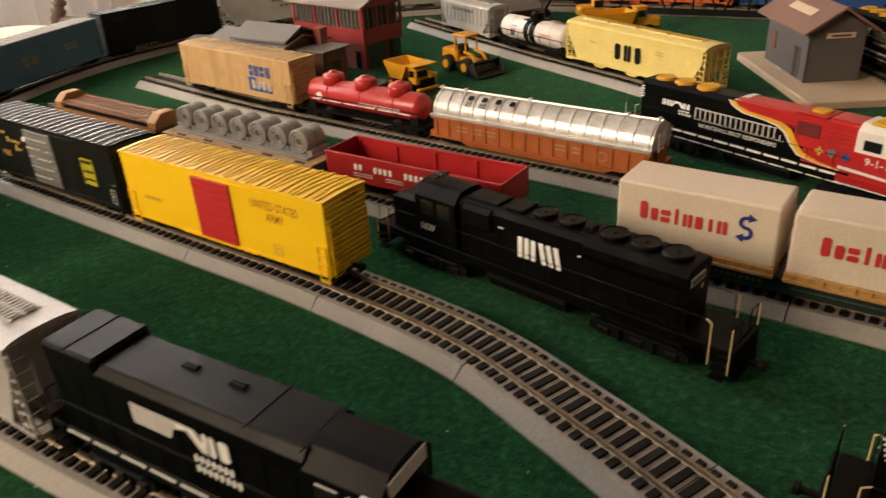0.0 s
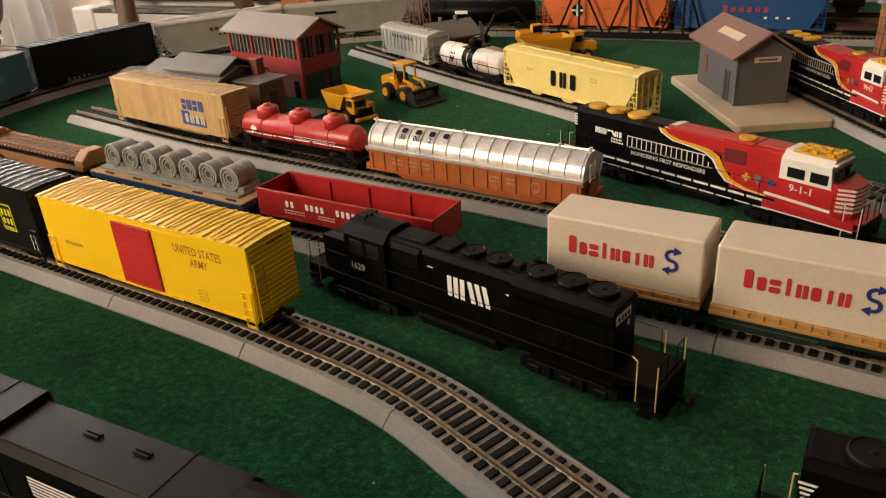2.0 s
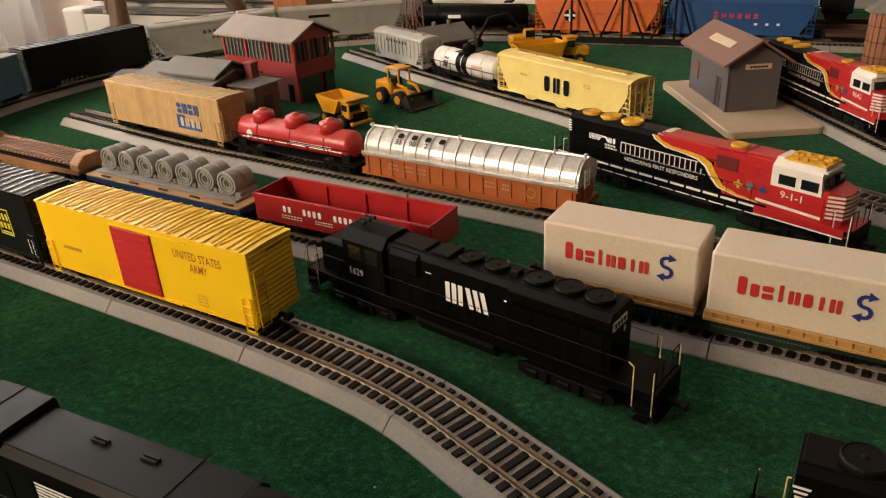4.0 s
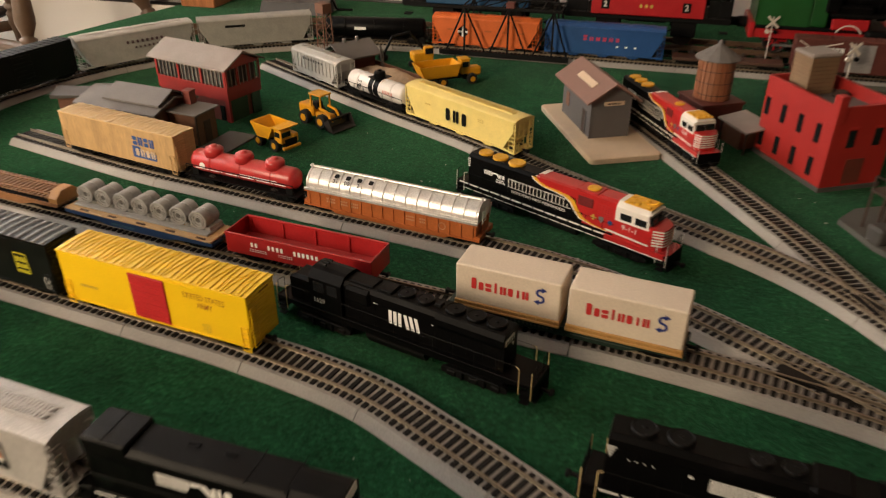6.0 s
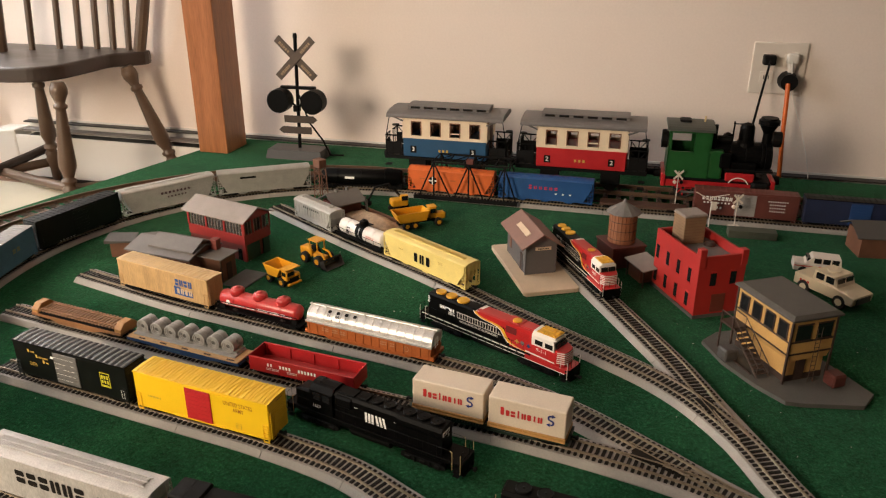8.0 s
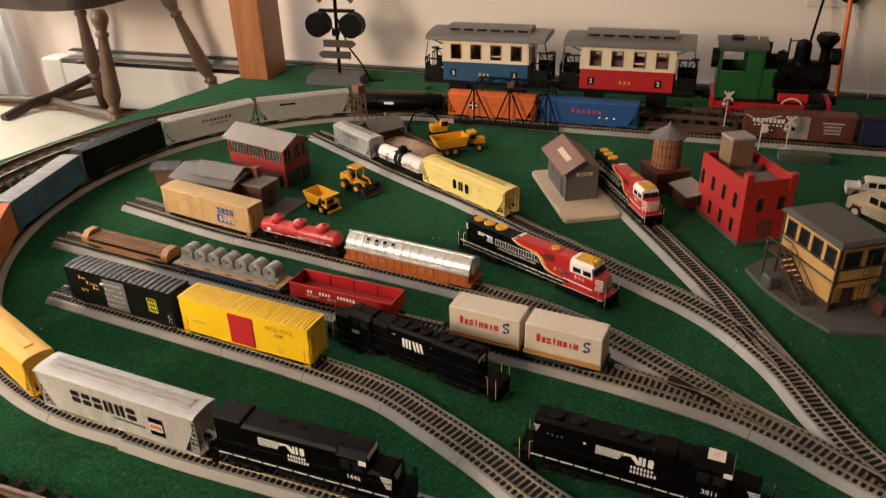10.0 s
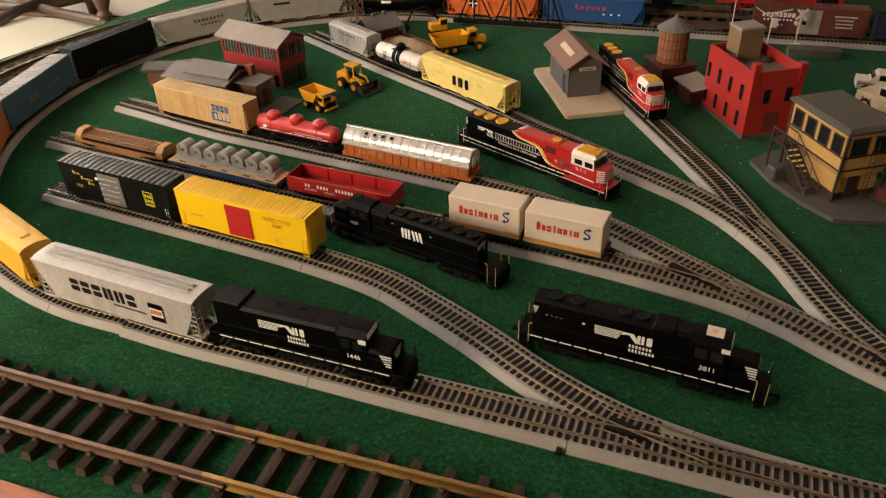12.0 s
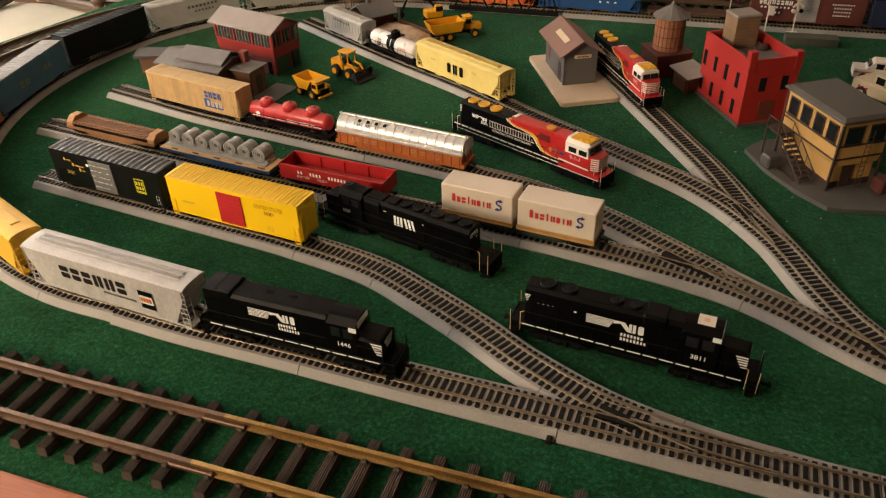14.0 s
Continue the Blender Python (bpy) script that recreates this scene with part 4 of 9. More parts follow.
for s in (-1, 1):
    prism(bm, [(-L, 0.0115), (L, 0.0115), (L, 0.0082), (L - 0.035, 0.0072), (L - 0.05, 0.0035), (-L + 0.05, 0.0035), (-L + 0.035, 0.0072), (-L, 0.0082)], s * 0.0145, s * 0.0160, "y")
part("deck", bm, BROWNF, car)
for s in (-1, 1):
    bm = B()
    prism(bm, [(-0.0150, 0.0105), (0.0150, 0.0105), (0.0150, 0.0165), (0.0070, 0.0235), (-0.0070, 0.0235), (-0.0150, 0.0165)], s * (L - 0.012), s * L, "x")
    bmesh.ops.bevel(bm, geom=bm.edges[:], offset=0.0006, affect="EDGES", profile=0.5)
    part("bulkhead", bm, TANEND, car, "tan bulkhead")
for y in (-0.0085, 0.0085):
    part("stringer", box(B(), -L + 0.013, L - 0.013, y - 0.001, y + 0.001, 0.0105, 0.0150), DKBROWN, car)
bar = mesh_of("tie_bar", box(B(), -0.0015, 0.0015, -0.0145, 0.0145, 0, 0.0020, 0.0003), mat("brown_moulded_tie", (0.30, 0.15, 0.072), 0.6, var=0.2))
for k in range(23):
    shared("tie_bar", bar, car, pose(-L + 0.015 + (length - 0.030) * k / 22, 0, 0.0152))
part("bed", box(B(), -L + 0.0125, L - 0.0125, -0.0140, 0.0140, 0.0106, 0.0125), DKBLACK, car, "dark flatcar bed")
for y in (-0.0090, 0.0090):
    part("moulded_rail", box(B(), -L + 0.013, L - 0.013, y - 0.0006, y + 0.0006, 0.0172, 0.0182), BROWNF, car)
running_gear(car, length)

m, length = on_track(C_PTS, -0.451, -0.268)
length -= 0.006
L = length / 2
COIL_M = m
car = thing("coil_car", m, "blue model flatcar with a wooden deck", "model train car", "model train cars")
bm = box(B(), -L, L, -0.0150, 0.0150, 0.0065, 0.0095, 0.0003)
for s in (-1, 1):
    prism(bm, [(-L, 0.0105), (L, 0.0105), (L, 0.0070), (L - 0.04, 0.0060), (L - 0.055, 0.0030), (-L + 0.055, 0.0030), (-L + 0.04, 0.0060), (-L, 0.0070)], s * 0.0148, s * 0.0160, "y")
part("frame_sill", bm, BLUEC, car)
bm = box(B(), -L + 0.001, L - 0.001, -0.0165, 0.0165, 0.0106, 0.0122, 0.0003)
part("deck", bm, DECK, car, "tan wooden deck")
bm = box(B(), -L + 0.006, L - 0.010, -0.0095, 0.0155, 0.0123, 0.0142, 0.0003)
part("cradle", bm, COIL, car, "grey moulded cradle")
for k in range(5):
    part("stake", box(B(), -L + 0.02 + k * 0.035, -L + 0.030 + k * 0.035, -0.0152, -0.0138, 0.0123, 0.0134), DKBROWN, car)
bm = B()
for k in range(9):
    rect(bm, k * 0.0032, k * 0.0032 + 0.0024, 0, 0.0022)
decal("print_mark", bm, PALEBLUE, car, near_side(-0.03, 0.0052, 0.032))
running_gear(car, length)


def coil_mesh():
    bm = B()
    seg = 30
    rings = []
    for r, y in ((0.0030, -0.0100), (0.0034, -0.0128), (0.0050, -0.0130), (0.0052, -0.0116), (0.0062, -0.0118), (0.0064, -0.0134), (0.0080, -0.0136), (0.0082, -0.0122), (0.0092, -0.0124), (0.0094, -0.0138), (0.0110, -0.0140), (0.0116, -0.0134), (0.0116, -0.0012), (0.0108, -0.0007), (0.0108, 0.0007), (0.0116, 0.0012), (0.0116, 0.0132), (0.0104, 0.0138), (0.0030, 0.0132)):
        rings.append([bm.verts.new((r * math.cos(2 * math.pi * k / seg), y, r * math.sin(2 * math.pi * k / seg))) for k in range(seg)])
    for a, b in zip(rings, rings[1:] + rings[:1]):
        for k in range(seg):
            bm.faces.new((a[k], a[(k + 1) % seg], b[(k + 1) % seg], b[k]))
    bmesh.ops.recalc_face_normals(bm, faces=bm.faces[:])
    # a step where the wound sheet ends
    box(bm, 0.0040, 0.0052, -0.0138, -0.0110, -0.0040, 0.0010)
    box(bm, -0.0064, -0.0052, -0.0140, -0.0112, -0.0010, 0.0040)
    for s in (-1, 1):
        box(bm, s * 0.0112 - 0.0035, s * 0.0112 + 0.0035, -0.0125, 0.0125, -0.0118, -0.0070)
    return mesh_of("coil", bm, COIL)


coil_me = coil_mesh()
core_me = mesh_of("coil_core", cyl(B(), (0, -0.0120, 0), (0, 0.0120, 0), 0.0043, seg=16), COILDK)
for k in range(7):
    x = -0.0715 + k * 0.0228
    c = thing("steel_coil", COIL_M @ pose(x, 0.0062, 0.0233), "grey moulded steel coil lying in a flatcar cradle", "coil", "coils on the flatcar")
    small = Matrix.Diagonal((0.84, 0.72, 0.80, 1.0))
    shared("coil_winding", coil_me, c, small)
    shared("coil_core", core_me, c, small)

m, length = on_track(C_PTS, -0.2590, -0.1120, 0.003)
m = m @ pose(0, 0.0015, 0, 0, 0, 1.2)
length -= 0.006
L = length / 2
car = thing("gondola", m, "empty red model gondola with ribbed inside walls", "model train car", "model train cars")
w = 0.0170
bm = box(B(), -L, L, -w + 0.001, w - 0.001, 0.0070, 0.0090)
part("floor_pan", bm, GONRED, car)
for s in (-1, 1):
    bm = box(B(), -L, L, s * w - 0.0006, s * w + 0.0006, 0.0065, 0.0255)
    box(bm, -L - 0.0005, L + 0.0005, s * w - 0.0011, s * w + 0.0011, 0.0242, 0.0258, 0.0003)
    box(bm, -L, L, s * w - 0.0009, s * w + 0.0009, 0.0065, 0.0080)
    side = part("side_wall", bm, GONRED, car)
    for k in range(5):
        x = -L + 0.004 + (length - 0.008) * k / 4
        part("rib", box(B(), x - 0.0008, x + 0.0008, s * (w - 0.0013) - 0.0008, s * (w - 0.0013) + 0.0008, 0.0085, 0.0236, 0.0003), GONRED, side)
    bm = box(B(), s * L - 0.0006, s * L + 0.0006, -w, w, 0.0065, 0.0258, 0.0002)
    part("end_wall", bm, GONRED, car)
decal("print_mark", marks("NC  CNON  NNONNN", 0.0032, 0.0046, 0.34, 0.0007), WHITE, car, near_side(-0.012, 0.0180, 2 * w + 0.0012), "white printed bars")
bm = B()
for r in range(2):
    for k in range(7):
        rect(bm, -0.047 + k * 0.0026, -0.0452 + k * 0.0026, 0.0112 + r * 0.0018, 0.0120 + r * 0.0018)
        rect(bm, -0.018 + k * 0.0021, -0.0166 + k * 0.0021, 0.0112 + r * 0.0018, 0.0120 + r * 0.0018)
decal("number_mark", bm, WHITE, car, near_side(0, 0, 2 * w + 0.0012))
part("underframe", box(B(), -L + 0.004, L - 0.004, -0.006, 0.006, 0.0020, 0.0070), DKBLACK, car)
running_gear(car, length, down=0.003)

m, length = on_track(C_PTS, -0.046, 0.140)
length -= 0.004
L = length / 2
SEA_M = m
car = thing("trailer_flatcar", m, "dark green model flatcar with faint print", "model train car", "model train cars")
bm = box(B(), -L, L, -0.0155, 0.0155, 0.0060, 0.0095, 0.0003)
for s in (-1, 1):
    prism(bm, [(-L, 0.0105), (L, 0.0105), (L, 0.0070), (L - 0.03, 0.0065), (L - 0.045, 0.0025), (-L + 0.045, 0.0025), (-L + 0.03, 0.0065), (-L, 0.0070)], s * 0.0148, s * 0.0160, "y")
part("frame_sill", bm, GREENF, car)
bm = B()
for k in range(18):
    rect(bm, -0.062 + k * 0.0032, -0.0602 + k * 0.0032, 0.0056, 0.0076)
for k in range(26):
    rect(bm, 0.008 + k * 0.0018, 0.0092 + k * 0.0018, 0.0060, 0.0068)
decal("print_mark", bm, mat("faded_print", (0.10, 0.12, 0.11), 0.6), car, near_side(0, 0, 0.032))
running_gear(car, length)


def trailer(m, length, label):
    t = thing("trailer_container", m, label, "trailer", "trailers on the flatcar")
    L, w = length / 2, 0.0165
    bm = box(B(), -L, L, -w, w, 0.0055, 0.0375)
    edges = [e for e in bm.edges if (abs(e.verts[0].co.z - e.verts[1].co.z) > 0.01) or min(v.co.z for v in e.verts) > 0.03]
    bmesh.ops.bevel(bm, geom=edges, offset=0.0017, segments=4, affect="EDGES", profile=0.5)
    body = part("body", bm, CREAM, t)
    bm = box(B(), -L - 0.0004, L + 0.0004, -w - 0.0012, w + 0.0012, 0.0, 0.0053, 0.0006)
    box(bm, -L - 0.0004, L + 0.0004, -w - 0.0022, w + 0.0022, 0.0, 0.0020, 0.0004)
    fr = part("base_frame", bm, TRAILERBASE, t, "tan plastic base")
    bm = B()
    for k in range(12):
        x = -L + 0.004 + (length - 0.008) * k / 11
        box(bm, x - 0.0004, x + 0.0004, -w - 0.0019, -w - 0.0010, 0.0020, 0.0050)
    part("base_rib", bm, TRAILERBASE, fr)
    bm = B()
    for k in range(4):
        x = -L + 0.012 + (length - 0.024) * k / 3
        box(bm, x - 0.0001, x + 0.0001, -w - 0.00004, -w, 0.007, 0.0345)
    box(bm, -L + 0.004, L - 0.004, -w - 0.00004, -w, 0.0344, 0.0346)
    part("panel_seam", bm, CREAM, body)
    decal("brand_mark", marks("Ccotncin", 0.0050, 0.0100, 0.18, 0.0018), PRINTRED, body, near_side(-0.006, 0.0228, 2 * w), "red block marks")
    # two hooked arrows that make a swirl
    bm = B()
    for sx in (1, -1):
        ring = [math.radians(a) for a in range(70, 271, 20)]
        for a, b in zip(ring, ring[1:]):
            quad(bm, [(sx * (r * math.cos(q)), sx * (0.0026 + r * math.sin(q))) for r, q in ((0.0017, a), (0.0035, a), (0.0035, b), (0.0017, b))])
        quad(bm, [(sx * 0.0008, sx * 0.0076), (sx * 0.0008, sx * 0.0030), (sx * 0.0046, sx * 0.0052)])
    bmesh.ops.remove_doubles(bm, verts=bm.verts[:], dist=1e-5)
    decal("emblem", bm, NAVY, body, near_side(0.0262, 0.0240, 2 * w) @ Matrix.Diagonal((1.05, 1.05, 1, 1)), "navy arrow emblem")
    return t


trailer(SEA_M @ pose(-0.0430, -0.001, 0.0106), 0.0840, "cream plastic trailer body with red block marks on a flatcar")
trailer(SEA_M @ pose(0.0468, -0.001, 0.0106), 0.0850, "cream plastic trailer body at the end of the flatcar")

# ---- third siding: tan boxcar, red tank car, covered gondola ----
car, L, W = boxcar(on_track(D_PTS, -0.567, -0.388), "tan wood-coloured model boxcar with a blue emblem", TANWOOD, TANROOF, None, ribs=14, z0=0.0095, z1=0.0505, rib_width=0.16, diagonal=True)
bm = B()
quad(bm, [(-0.014, -0.009), (0.012, -0.009), (0.012, -0.003), (-0.001, -0.003), (-0.006, 0.001), (-0.014, 0.001)])
decal("emblem", bm, BLUEP, car, near_side(0.0435, 0.0275, W) @ Matrix.Diagonal((1.35, 1.35, 1, 1)), "blue block emblem")
bm = B()
for k in range(4):
    mark(bm, -0.012 + k * 0.0062, 0.002, 0.0048, 0.0075, "on"[k % 2], 0.0015)
decal("emblem", bm, BLUEP, car, near_side(0.0435, 0.0275, W) @ Matrix.Diagonal((1.35, 1.35, 1, 1)))
bm = B()
for k in range(4):
    mark(bm, -0.0105 + k * 0.0058, -0.0072, 0.0044, 0.0065, "cn"[k % 2], 0.0014)
decal("emblem_mark", bm, SLABC, car, near_side(0.0435, 0.0275, W, 0.0008) @ Matrix.Diagonal((1.35, 1.35, 1, 1)))

car, L, W = tank_car(on_track(D_PTS, -0.385, -0.238), "red model tank car with three low domes", TANKRED, domes=3, radius=0.0119, zc=0.0224)
bm = B()
for k in range(16):
    rect(bm, -0.010 + k * 0.0030, -0.0076 + k * 0.0030, -0.0010, 0.0010)
decal("print_mark", bm, WHITE, car, pose(0.010, -0.01195, 0.0205, 86, 0, 0), "white printed bars")
for k in range(3):
    x = (k - 1) * 0.040
    decal("white_line", rect(B(), x - 0.018, x + 0.018, -0.0004, 0.0004), WHITE, car, pose(0, -0.0113, 0.0180, 70, 0, 0), "white line")
bm = cyl(B(), (0, 0, 0), (0, 0, 0.0002), 0.0036, seg=14)
decal("emblem", bm, WHITE, car, pose(-0.048, -0.01190, 0.0215, 86, 0, 0))

m, length = on_track(D_PTS, -0.2335, -0.0400)
length -= 0.006
L = length / 2
car = thing("covered_gondola", m, "rust orange model gondola with a ribbed silver cover", "model train car", "model train cars")
w = 0.0162
bm = B()
prism(bm, [(-L + 0.004, 0.0235), (L - 0.004, 0.0235), (L - 0.004, 0.0075), (L - 0.030, 0.0065), (L - 0.036, 0.0035), (-L + 0.036, 0.0035), (-L + 0.030, 0.0065), (-L + 0.004, 0.0075)], -w, w, "y")
for s in (-1, 1):
    box(bm, s * L - 0.004 * s, s * L, -w, w, 0.0065, 0.0115)
body = part("body", bm, RUST, car)
bm = B()
for k in range(16):
    x = -L + 0.007 + (length - 0.014) * k / 15
    box(bm, x - 0.0006, x + 0.0006, -w - 0.0009, -w + 0.0002, 0.0078, 0.0225, 0.0002)
box(bm, -L + 0.002, L - 0.002, -w - 0.0011, -w + 0.0002, 0.0218, 0.0235)
box(bm, -L, L, -w - 0.0011, -w + 0.0002, 0.0068, 0.0082)
part("rib", bm, RUST, body)
bm = B()
arch = [(-w - 0.0012, 0.0236), (-w - 0.0012, 0.0255)] + [(-(w - 0.001) * math.cos(a), 0.0262 + 0.0155 * math.sin(a)) for a in [math.pi * k / 14 * 0.62 for k in range(15)]]
arch += [(w - 0.001, 0.0360), (w + 0.0012, 0.0255), (w + 0.0012, 0.0236)]
prism(bm, arch, -L + 0.003, L - 0.003, "x")
cover = part("cover", bm, SILVER, car, "silver arched cover")
rib_pts = [(-(w - 0.0008) * math.cos(a), 0.0264 + 0.0160 * math.sin(a)) for a in [math.pi * k / 14 * 0.62 for k in range(15)]]
for k in range(16):
    x = -L + 0.005 + (length - 0.010) * k / 15
    part("cover_rib", wire(B(), [(x, y, z) for y, z in rib_pts[:13]], 0.00042, 5), SILVER, cover)
part("cover_lip", box(B(), -L + 0.002, L - 0.002, -w - 0.0022, -w - 0.0002, 0.0237, 0.0262, 0.0003), SILVER, cover)
bm = cyl(B(), (-L + 0.001, -0.0020, 0.0432), (L - 0.001, -0.0020, 0.0432), 0.0009, seg=8)
for f in (0.02, 0.14, 0.45, 0.86, 0.98):
    x = -L + length * f
    cyl(bm, (x, -0.0020, 0.0410), (x, -0.0020, 0.0450), 0.0014, seg=8)
part("cover_ridge", bm, SILVER, cover)


def on_cover(x, a):
    """A pose on the cover's curved side at the arc angle a."""
    y, z = -(w - 0.001) * math.cos(a), 0.0262 + 0.0155 * math.sin(a)
    tilt = math.degrees(math.atan2(0.0155 * math.cos(a), (w - 0.001) * math.sin(a)))
    n = Vector((0, -math.cos(a) / (w - 0.001), math.sin(a) / 0.0155)).normalized()
    return pose(x, y + n.y * 0.0008, z + n.z * 0.0008, tilt, 0, 0)


for x, kind in ((-0.059, "o"), (-0.0462, "n"), (-0.0337, "c"), (-0.0211, "c")):
    bm = mark(B(), -0.0032, -0.0024, 0.0064, 0.0048, kind, 0.0013)
    decal("brand_mark", bm, DKBLACK, cover, on_cover(x, 1.02))
for x, t in ((-0.059, "31"), (-0.0462, "00"), (-0.0337, "2")):
    decal("lettering", lettering(t, 0.0062, 0.01), DKBLACK, cover, on_cover(x, 0.66), "black number")
FADED = mat("faded_white_print", (0.50, 0.26, 0.14), 0.6)
for gx, n in ((-0.068, 5), (-0.052, 4), (-0.040, 4), (0.020, 5), (0.034, 4)):
    bm = B()
    for r in range(2):
        for k in range(n):
            rect(bm, gx + k * 0.0021, gx + 0.0015 + k * 0.0021, 0.0140 + r * 0.0032, 0.0158 + r * 0.0032)
    decal("print_mark", bm, FADED, body, near_side(0, 0, 2 * w, 0.0005))
bm = B()
for k in range(16):
    a0, a1 = 2 * math.pi * k / 16, 2 * math.pi * (k + 1) / 16
    quad(bm, [(0.0030 * math.cos(a0), 0.0030 * math.sin(a0)), (0.0030 * math.cos(a1), 0.0030 * math.sin(a1)), (0.0038 * math.cos(a1), 0.0038 * math.sin(a1)), (0.0038 * math.cos(a0), 0.0038 * math.sin(a0))])
decal("emblem", bm, mat("faded_ring_print", (0.50, 0.26, 0.14), 0.6), body, near_side(0.057, 0.0155, 2 * w, 0.0005))
for y in (-0.012, -0.004):
    part("end_brace", wire(B(), [(L + 0.0005, y, 0.024), (L + 0.0005, y, 0.037)], 0.0005), SILVER, cover)
for k in range(4):
    z = 0.0255 + k * 0.0032
    part("end_rung", wire(B(), [(L + 0.0005, -0.012, z), (L + 0.0005, -0.004, z)], 0.0004), SILVER, cover)
part("end_brace", wire(B(), [(L + 0.0005, 0.004, 0.024), (L + 0.0005, 0.009, 0.037)], 0.0005), SILVER, cover)
bm = B()
prism(bm, [(-0.0075, 0.0115), (0.0075, 0.0115), (0.0040, 0.0215), (-0.0040, 0.0215)], L - 0.003, L - 0.0015, "x")
part("end_gusset", bm, RUST, body)
running_gear(car, length)

# ---- diagonal siding: grey hopper, white tank car, pale yellow hopper ----
car, L, W = covered_hopper(on_track(E_PTS, -0.433, -0.330), "weathered pale grey ribbed model hopper car", SOUTHG, z1=0.0430, slope=0.016)
bm = B()
for k in range(12):
    x = -L / 2 + 0.008 + (L - 0.016) * k / 11
    box(bm, x - 0.0006, x + 0.0006, -W / 2 - 0.0009, -W / 2, 0.016, 0.037)
part("side_rib", bm, SOUTHG, car)
bm = B()
for k in range(8):
    mark(bm, -0.026 + k * 0.0066, 0.030, 0.0034, 0.0042, "con"[k % 3], 0.0008)
decal("print_mark", bm, DKBLACK, car, near_side(0, 0, W, 0.0010))

car, L, W = tank_car(on_track(E_PTS, -0.327, -0.210), "white model tank car with a black middle band", mat("white_tank_plastic", (0.76, 0.70, 0.66), 0.4, var=0.06), middle=BLACK, radius=0.0135)
bm = B()
for k in range(3):
    rect(bm, -0.004 + k * 0.003, -0.0022 + k * 0.003, -0.006, 0.006, 0.002)
decal("brand_mark", bm, DKBLACK, car, pose(-0.030, -0.0136, 0.0215, 80, 0, 0))
bm = B()
for k in range(7):
    rect(bm, -0.010 + k * 0.003, -0.008 + k * 0.003, -0.0022, 0.0022)
decal("brand_mark", bm, mat("pale_red_print", (0.60, 0.25, 0.20), 0.5), car, pose(0.030, -0.0136, 0.0225, 80, 0, 0))

car, L, W = covered_hopper(on_track(E_PTS, -0.208, -0.041), "pale yellow model covered hopper with open end ladders", SCLY, z0=0.0085, z1=0.0480, rise=0.0035)
bm = B()
for x, k in ((-0.020, "c"), (-0.006, "n"), (0.008, "c")):
    mark(bm, x, 0.0185, 0.0095, 0.0155, k, 0.0034)
decal("brand_mark", bm, DKBLACK, car, near_side(0, 0, W, 0.0008), "black block marks")
for s in (-1, 1):
    for k in range(5):
        y = -W / 2 + 0.001 + (W - 0.002) * k / 4
        part("end_post", box(B(), s * L / 2 - 0.0012, s * L / 2 - 0.0002, y - 0.0005, y + 0.0005, 0.0085, 0.0445), SCLY, car)
    for z in (0.0140, 0.0240, 0.0340, 0.0430):
        part("end_bar", box(B(), s * L / 2 - 0.0013, s * L / 2 - 0.0003, -W / 2, W / 2, z - 0.0004, z + 0.0004), SCLY, car)
bm = B()
for k in range(3):
    rect(bm, 0.036 + k * 0.0035, 0.0385 + k * 0.0035, 0.031, 0.0322)
    rect(bm, 0.036 + k * 0.0035, 0.0385 + k * 0.0035, 0.0335, 0.0345)
    rect(bm, -0.056 + k * 0.0035, -0.0535 + k * 0.0035, 0.029, 0.031)
decal("print_mark", bm, GOLD, car, near_side(0, 0, W, 0.0008))

# ---- train on the main line and loop ----
car, L, W = covered_hopper(on_track([tuple(loop_at(d)) for d in range(250, 271, 4)] + A_PTS[::-1][1:], -0.408, -0.201), "weathered light grey model covered hopper with dark block marks", BORAX, BORAX, z1=0.0530, rise=0.0028, hatch_half=0.0062, hatch_gap=0.0008)
for y in (-0.0062, 0.0, 0.0062):
    part("hatch_rail", box(B(), -L / 2 + 0.010, L / 2 - 0.010, y - 0.0004, y + 0.0004, 0.0538, 0.0549), BORAX, car)
bm = marks("OOONNO", 0.0114, 0.0145, 0.26, 0.0036)
decal("brand_mark", bm, mat("dark_brown_print", (0.012, 0.009, 0.008), 0.6, spec=0.2), car, near_side(-0.013, 0.0325, W, 0.0003), "dark brown block marks")
bm = B()
for k in range(14):
    rect(bm, k * 0.0029, k * 0.0029 + 0.0022, 0, 0.0022)
decal("print_mark", bm, mat("grey_brown_print", (0.10, 0.085, 0.075), 0.5), car, near_side(-0.002, 0.0205, W, 0.0008))
bm = rect(B(), -0.0085, 0.0085, -0.0105, 0.0105)
decal("label_patch", bm, BLACK, car, near_side(0.053, 0.0270, W, 0.0008), "black, orange and white label")
bm = rect(B(), -0.0078, 0.0078, -0.0045, 0.0050)
decal("label_patch", bm, ENGWHT, car, near_side(0.053, 0.0270, W, 0.0011))
bm = B()
for k in range(4):
    rect(bm, -0.0065 + k * 0.0034, -0.0040 + k * 0.0034, -0.0020, 0.0030)
decal("label_mark", bm, ORANGE, car, near_side(0.053, 0.0270, W, 0.0014))

car, L, W = covered_hopper(on_loop(236.5, 257.0), "golden yellow model covered hopper coupled in a train", HOPY, z1=0.0545, hatch=False)
for s in (-1, 1):
    bm = box(B(), s * 0.040 - 0.026, s * 0.040 + 0.026, -0.0050, 0.0050, 0.0542, 0.0556, 0.0004)
    part("hatch_cover", bm, HOPY, car)
bm = marks("oNo", 0.008, 0.010, 0.4, 0.002)
decal("brand_mark", bm, DKBLACK, car, near_side(-0.03, 0.030, W, 0.0008))

